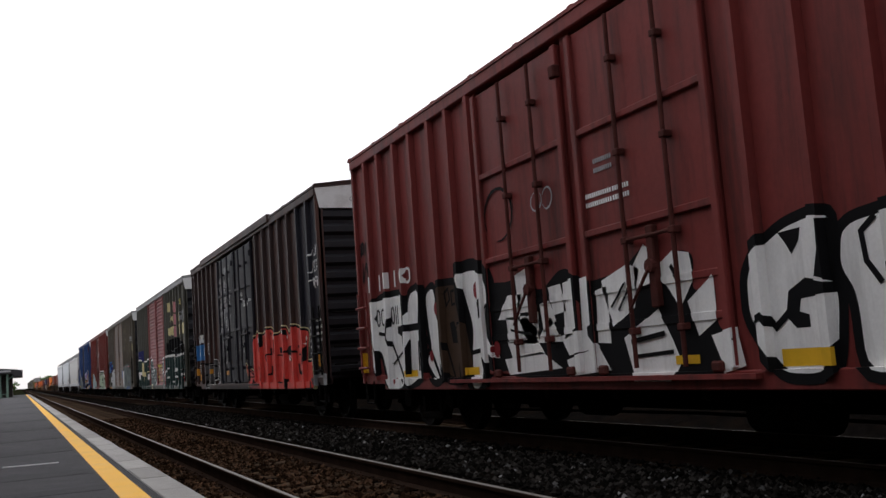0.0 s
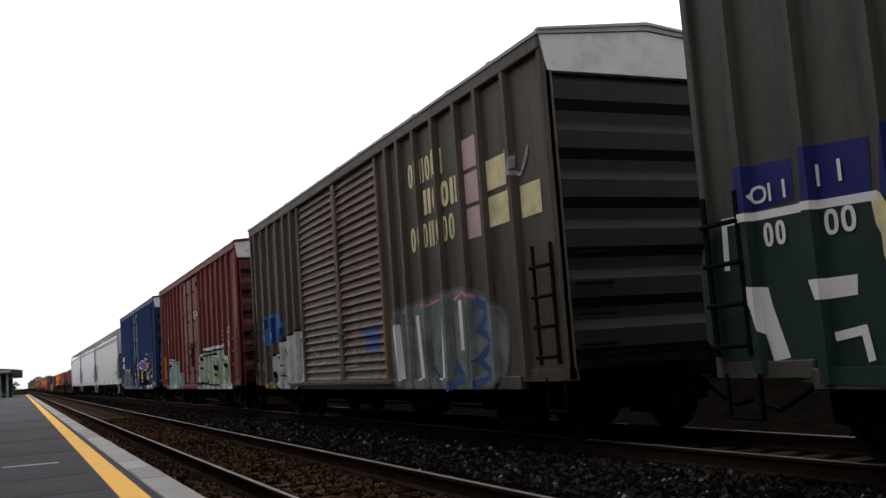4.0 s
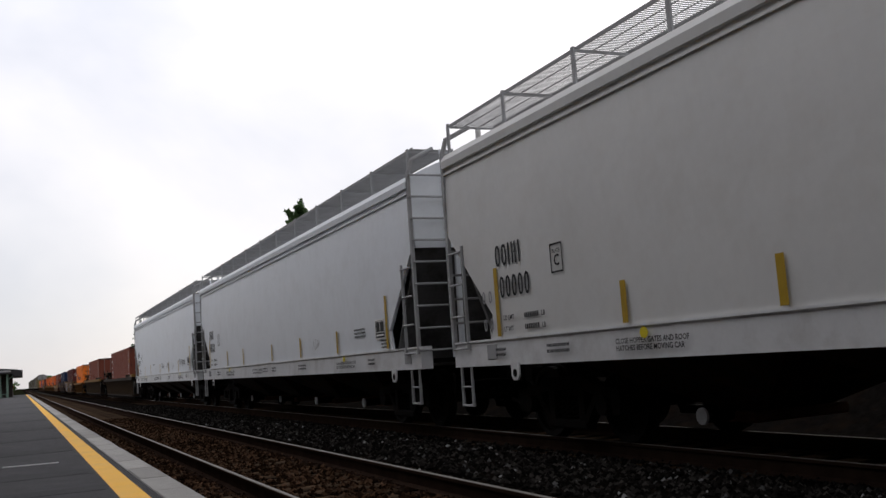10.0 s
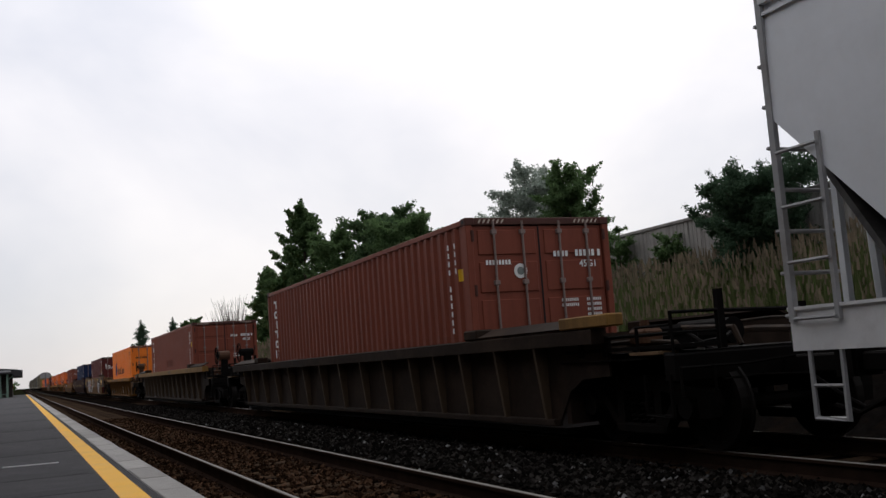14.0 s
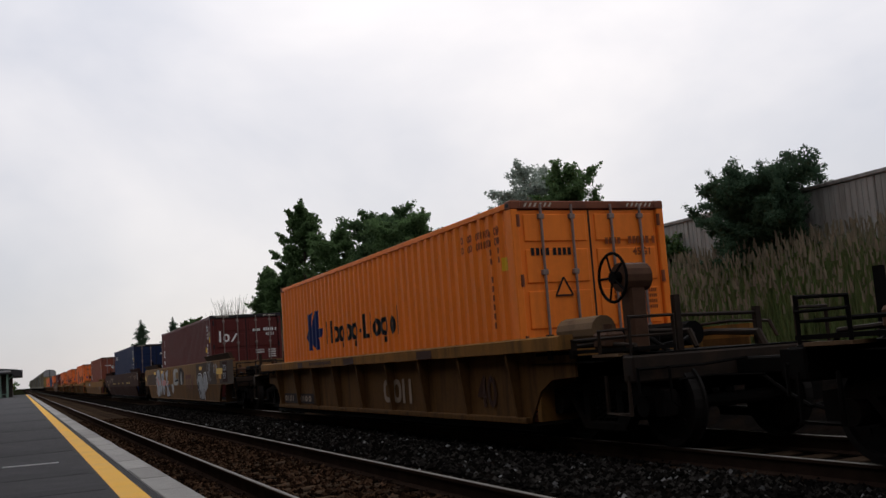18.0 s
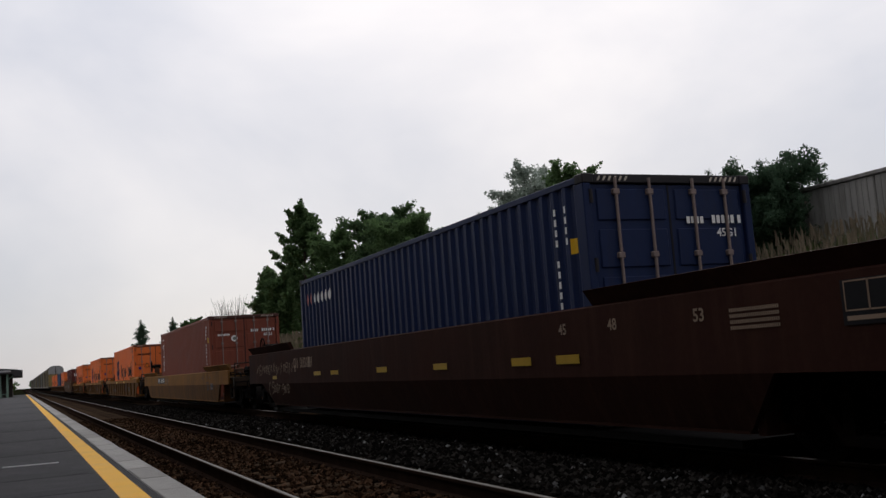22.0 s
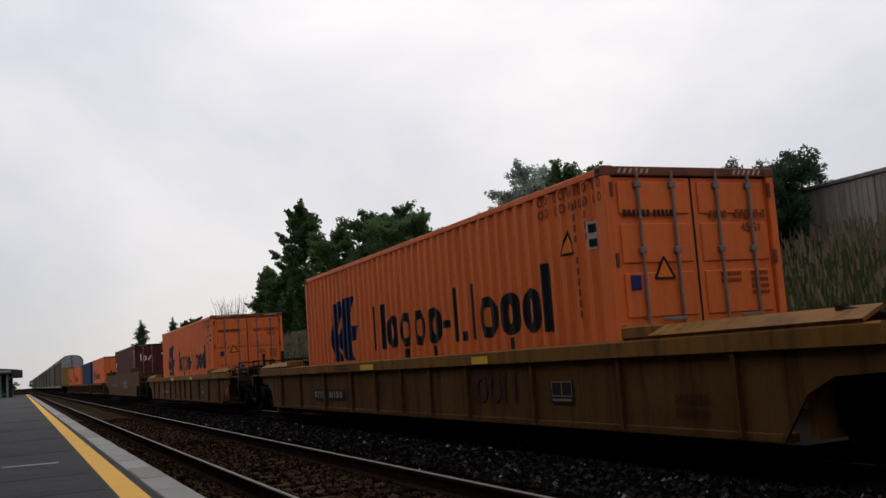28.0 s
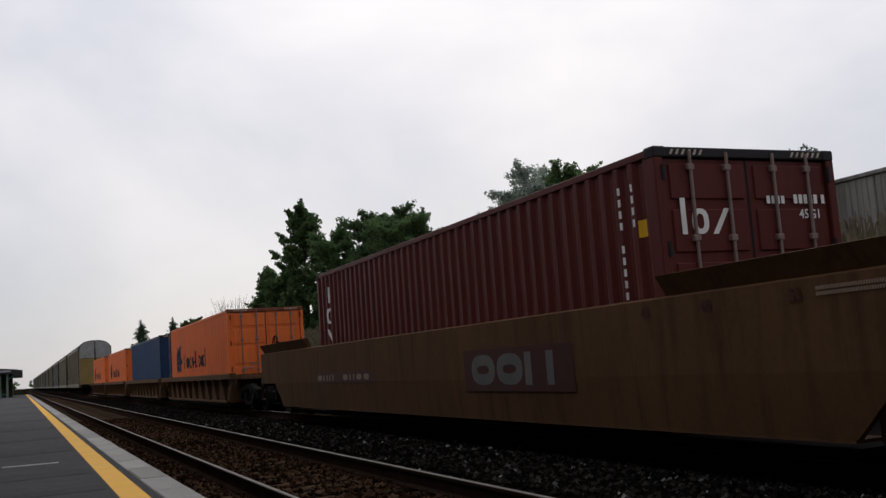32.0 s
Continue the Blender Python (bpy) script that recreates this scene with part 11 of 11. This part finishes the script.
# ---- trees ----
def leaves(points, size, mat, seed, name="crown"):
    """Small bent leaves round the given points (x, y, z, spread, count)."""
    rnd = np.random.RandomState(seed)
    vs = []
    for x, y, z, sp, cnt in points:
        d = rnd.normal(0, 1, (cnt, 3))
        d *= (sp * rnd.uniform(0.1, 1.15, cnt) / np.linalg.norm(d, axis=1))[:, None]
        d[:, 2] *= 0.8
        p = d + np.array([x, y, z])
        a = rnd.normal(0, 1, (cnt, 3))
        a /= np.linalg.norm(a, axis=1)[:, None]
        b = np.cross(a, rnd.normal(0, 1, (cnt, 3)))
        b /= np.linalg.norm(b, axis=1)[:, None] + 1e-6
        s = (size * rnd.uniform(0.6, 1.3, cnt))[:, None]
        vs.append(np.stack([p - a * s, p + b * s * 0.45, p + a * s, p - b * s * 0.45], 1).reshape(-1, 3))
    v = np.concatenate(vs)
    me = bpy.data.meshes.new(name)
    me.from_pydata(v.tolist(), [], [(4 * i, 4 * i + 1, 4 * i + 2, 4 * i + 3) for i in range(len(v) // 4)])
    me.materials.append(M[mat])
    return me


def tree(x, y, height, radius, mat, seed, label, shape="round", density=1.0, leaf=0.16, base=0.0, squash=1.0, name="tree"):
    """A tapered trunk with forking limbs; sprays of leaves along the twigs, with gaps and an uneven outline."""
    rnd = random.Random(seed)
    root = new(name)
    z0 = GROUND_Z + bank_height(x, y) - 0.05
    root.matrix_basis = pose(x, y, z0)
    tagged(root, label, "tree" if name == "tree" else "bush")
    trunk, tips = Mesh(), []
    top = height * 0.90
    pts = [(0, 0, 0)]
    for i in range(1, 8):
        t = i / 7
        pts.append((pts[-1][0] + rnd.uniform(-0.03, 0.03) * height * 0.25, pts[-1][1] + rnd.uniform(-0.03, 0.03) * height * 0.25, top * t))
    r0 = 0.018 * height + 0.03
    for i in range(7):
        trunk.rod(pts[i], pts[i + 1], r0 * (1 - i / 7.6), 7, r0 * (1 - (i + 1) / 7.6))
    limbs = Mesh()
    n = int((58 if shape != "fir" else 40) * (0.6 + 0.4 * density))
    for i in range(n):
        t = base + 0.03 + (0.95 - base) * (i + rnd.random()) / n
        k = min(6, int(t * 7))
        f = t * 7 - k
        p = Vector([pts[k][j] + (pts[k + 1][j] - pts[k][j]) * f for j in range(3)])
        if shape == "round":
            reach = radius * math.sqrt(max(0.06, 1 - ((t - 0.5 - base * 0.3) / 0.62) ** 2))
        elif shape == "column":
            reach = radius * min(1.0, 0.6 + 1.2 * t) * (1.0 if t < 0.55 else 1.0 - 1.5 * (t - 0.55))
        elif shape == "spire":
            reach = radius * (1.12 - t) * (0.55 + 0.45 * min(1, t / 0.25))
        else:
            reach = radius * (1.02 - t) ** 0.85
        reach *= rnd.uniform(0.5, 1.15)
        a = i * 2.4 + rnd.uniform(-0.6, 0.6)
        up = (rnd.uniform(0.5, 1.1) if shape == "column" else rnd.uniform(0.2, 0.85) if shape == "round" else rnd.uniform(0.35, 0.8) if shape == "spire" else rnd.uniform(-0.25, 0.1)) * reach
        q = p + Vector((reach * math.cos(a), reach * math.sin(a) * squash, up))
        limbs.rod(p, q, r0 * 0.28 * (1.1 - t), 5, r0 * 0.06)
        # side twigs carry narrow sprays of leaves
        m = 6
        for j in range(m):
            s = 0.28 + 0.72 * (j + 0.5 + rnd.uniform(-0.4, 0.4)) / m
            o = p + (q - p) * s
            tw = radius * (0.30 if shape != "fir" else 0.20) * rnd.uniform(0.5, 1.2) * (1.15 - 0.5 * s)
            d = Vector((rnd.gauss(0, 1), rnd.gauss(0, 1), rnd.gauss(0.35 if shape != "fir" else -0.25, 0.7))).normalized() * tw
            for g in range(3):
                e = o + d * (0.3 + 0.45 * g)
                tips.append((e.x, e.y, e.z, tw * (0.80 - 0.18 * g), max(6, int((60 - 14 * g) * density))))
        for g in range(3):
            e = q + (q - p).normalized() * (g * 0.10 * radius)
            tips.append((e.x, e.y, e.z, radius * (0.13 - 0.035 * g), int((30 - 8 * g) * density)))
    for g in range(6):
        tips.append((pts[7][0], pts[7][1], top + height * 0.10 * g / 6, radius * (0.14 - 0.02 * g), int(30 * density)))
    part("trunk", trunk, "bark", root)
    part("branchwork", limbs, "bark", root)
    part("crown", leaves(tips, leaf, mat, seed), None, root)
    return root


tree(16.2, 56.9, 9.5, 1.7, "leaf_mid", 21, "tall narrow dark green tree on the bank", "column", 0.9, 0.108)
tree(16.2, 50.5, 6.6, 1.6, "leaf_mid", 22, "small green tree beside the tall one", "round", 0.7, 0.101)
tree(16.0, 66.0, 6.3, 1.8, "leaf_mid", 23, "low green tree on the bank", "spire", 0.8, 0.115)
tree(16.0, 62.0, 5.6, 1.6, "leaf_mid", 34, "low bushy tree on the bank", "round", 0.7, 0.108)
tree(17.0, 44.8, 6.45, 2.3, "leaf_dark", 24, "broad dark green tree on the bank", "round", 1.15, 0.094)
tree(16.8, 41.0, 5.5, 2.0, "leaf_mid", 25, "leafy green tree on the bank", "round", 1.0, 0.086)
tree(17.0, 36.2, 4.3, 1.1, "leaf_mid", 26, "small sunlit green tree on the bank", "round", 0.6, 0.072)
tree(16.6, 29.4, 5.45, 1.6, "leaf_silver", 27, "silvery green willow on the bank", "round", 1.2, 0.054)
tree(16.4, 31.0, 3.6, 1.3, "leaf_silver", 35, "low silvery willow on the bank", "round", 0.9, 0.054)
tree(16.6, 26.6, 5.0, 1.3, "leaf_mid", 28, "green bushy tree beside the silvery willow", "round", 1.0, 0.054)
tree(15.3, 16.6, 2.45, 1.45, "leaf_fir", 29, "dark green bush before the concrete wall", "round", 1.7, 0.04, name="bush")
tree(15.6, 22.6, 2.1, 0.6, "leaf_mid", 30, "thin green bush on the bank", "round", 0.3, 0.04, name="bush")
tree(15.6, 20.4, 1.7, 0.6, "leaf_mid", 38, "thin green bush on the bank", "round", 0.3, 0.04, name="bush")
tree(18, 160, 8.8, 3.3, "leaf_fir", 31, "dark fir with drooping branches", "fir", 0.42, 0.13)
tree(18, 126, 6.7, 2.5, "leaf_fir", 32, "young dark fir on the bank", "fir", 0.42, 0.11)
tree(18.5, 117, 5.4, 1.8, "leaf_mid", 33, "low green tree far along the bank", "round", 0.8, 0.158)
for k, (y, h) in enumerate(((77, 5.2), (81, 5.7), (86, 5.0))):
    r = random.Random(40 + k)
    b = new("bare_shrub")
    b.matrix_basis = pose(16 + k * 0.4, y, GROUND_Z + bank_height(16, y))
    tagged(b, "bare grey-brown shrub on the bank", "shrub", "bare shrubs")
    tw = Mesh()
    for i in range(26):
        q = (r.uniform(-1.6, 1.6), r.uniform(-1.6, 1.6), h * r.uniform(0.6, 1.0))
        tw.rod((q[0] * 0.1, q[1] * 0.1, 0), q, 0.03, 4, 0.01)
        tw.rod((q[0] * 0.6, q[1] * 0.6, q[2] * 0.6), (q[0] * 0.6 + r.uniform(-0.6, 0.6), q[1] * 0.6 + r.uniform(-0.6, 0.6), q[2] * 0.95), 0.018, 4, 0.008)
    part("twigs", tw, "bark", b)

# an unseen building added behind the camera to shade the platform and the train
hall = new("station_building")
hall.matrix_basis = pose(-3.4, 0, 0)
tagged(hall, "plain dark unseen building added along the back of the platform for shade", "building", kind="structure")
part("wall", Mesh().box(-6, 0, -45, 36, -0.5, 6.9), "shelter_wall", hall)
part("roof", Mesh().prism([(-6.4, 6.9), (0.9, 6.9), (0.9, 7.15), (-2.8, 8.9), (-6.4, 7.15)], "y", -46, 37), "shelter_roof", hall)

# far woods along the horizon
fw = []
rnd = random.Random(77)
for i in range(170):
    x = rnd.uniform(-420, 330)
    if -4 < x < 12:
        continue
    y = rnd.uniform(760, 980)
    h = rnd.uniform(7, 15)
    for j in range(5):
        fw.append((x + rnd.uniform(-5, 5), y, GROUND_Z + h * rnd.uniform(0.25, 0.9), rnd.uniform(2.5, 4.5), 16))
tagged(new("far_woods", leaves(fw, 2.2, "leaf_mid", 78, "far_woods")), "distant low woods on the horizon", "woods", kind="stuff")

# ---- coping slabs, ties ----
slab_meshes = []
rnd = random.Random(9)
for k in range(5):
    e = rnd.uniform(-0.008, 0.008)
    slab_meshes.append(Mesh().box(1.04 + e, 1.335, 0.013, 1.187, -0.05, PLATFORM_Z + 0.004, 0.016).data("coping_slab", M["coping"]))
coping = tagged(part("platform_edge", Mesh().box(1.05, 1.30, PY0, PY1, -0.5, -0.05), "coping"), "pale concrete platform edge of long slabs", "platform edge", kind="structure")
for i in range(155):
    part("coping_slab", slab_meshes[rnd.randrange(5)], None, coping, at=(rnd.uniform(-0.006, 0.006), PY0 + 5 + i * 1.2, rnd.uniform(-0.003, 0.003)))

tie_mesh = [Mesh().box(-1.3 + rnd.uniform(-0.04, 0.04), 1.3 + rnd.uniform(-0.04, 0.04), -0.115, 0.115, -0.37, -0.182, 0.012).data("tie", M["tie"]) for k in range(4)]
plate = Mesh()
for s in (-1, 1):
    x = s * (GAUGE / 2 + 0.034)
    plate.box(x - 0.17, x + 0.17, -0.09, 0.09, -0.184, -0.172)
    for dx in (-0.11, 0.11):
        plate.box(x + dx - 0.02, x + dx + 0.02, -0.06, -0.03, -0.172, -0.145)
plate_data = plate.data("tie_plates", M["rail_side"])
for name, x, count in (("near_track_ties", NEAR_TRACK, 250), ("far_track_ties", FAR_TRACK, 110)):
    rest = Mesh()
    y = 2.0 + count * 0.53
    while y < 420:
        rest.box(x - 1.3, x + 1.3, y - 0.115, y + 0.115, -0.37, -0.182)
        y += 0.53
    for i in range(1, 75):
        rest.box(x - 1.3, x + 1.3, 2.0 - i * 0.53 - 0.115, 2.0 - i * 0.53 + 0.115, -0.37, -0.182)
    r = tagged(part(name, rest, "tie"), "weathered wooden ties of the track", "ties", kind="structure")
    for i in range(count):
        t = part("tie", tie_mesh[rnd.randrange(4)], None, r, at=pose(x + rnd.uniform(-0.03, 0.03), 2.0 + i * 0.53 + rnd.uniform(-0.03, 0.03), rnd.uniform(-0.008, 0.004), 0, 0, rnd.uniform(-1.2, 1.2)))
        if i < 90 and name.startswith("near"):
            part("tie_plates", plate_data, None, t)


# ---- movement ----
def motions():
    times = [r[0] for r in TRAVEL]
    for root, u in TRAIN:
        walk(root, [(t, pose(FAR_TRACK, u - travelled(t), 0)) for t in times])
    frames = range(0, SECONDS * FPS + 1)
    turns = [(k / FPS, travelled(k / FPS) / WHEEL_R) for k in frames]
    for w in WHEELSETS:
        at = w.matrix_basis.translation.copy()
        walk(w, [(t, Matrix.Translation(at) @ Matrix.Rotation(a, 4, "X")) for t, a in turns])


motions()
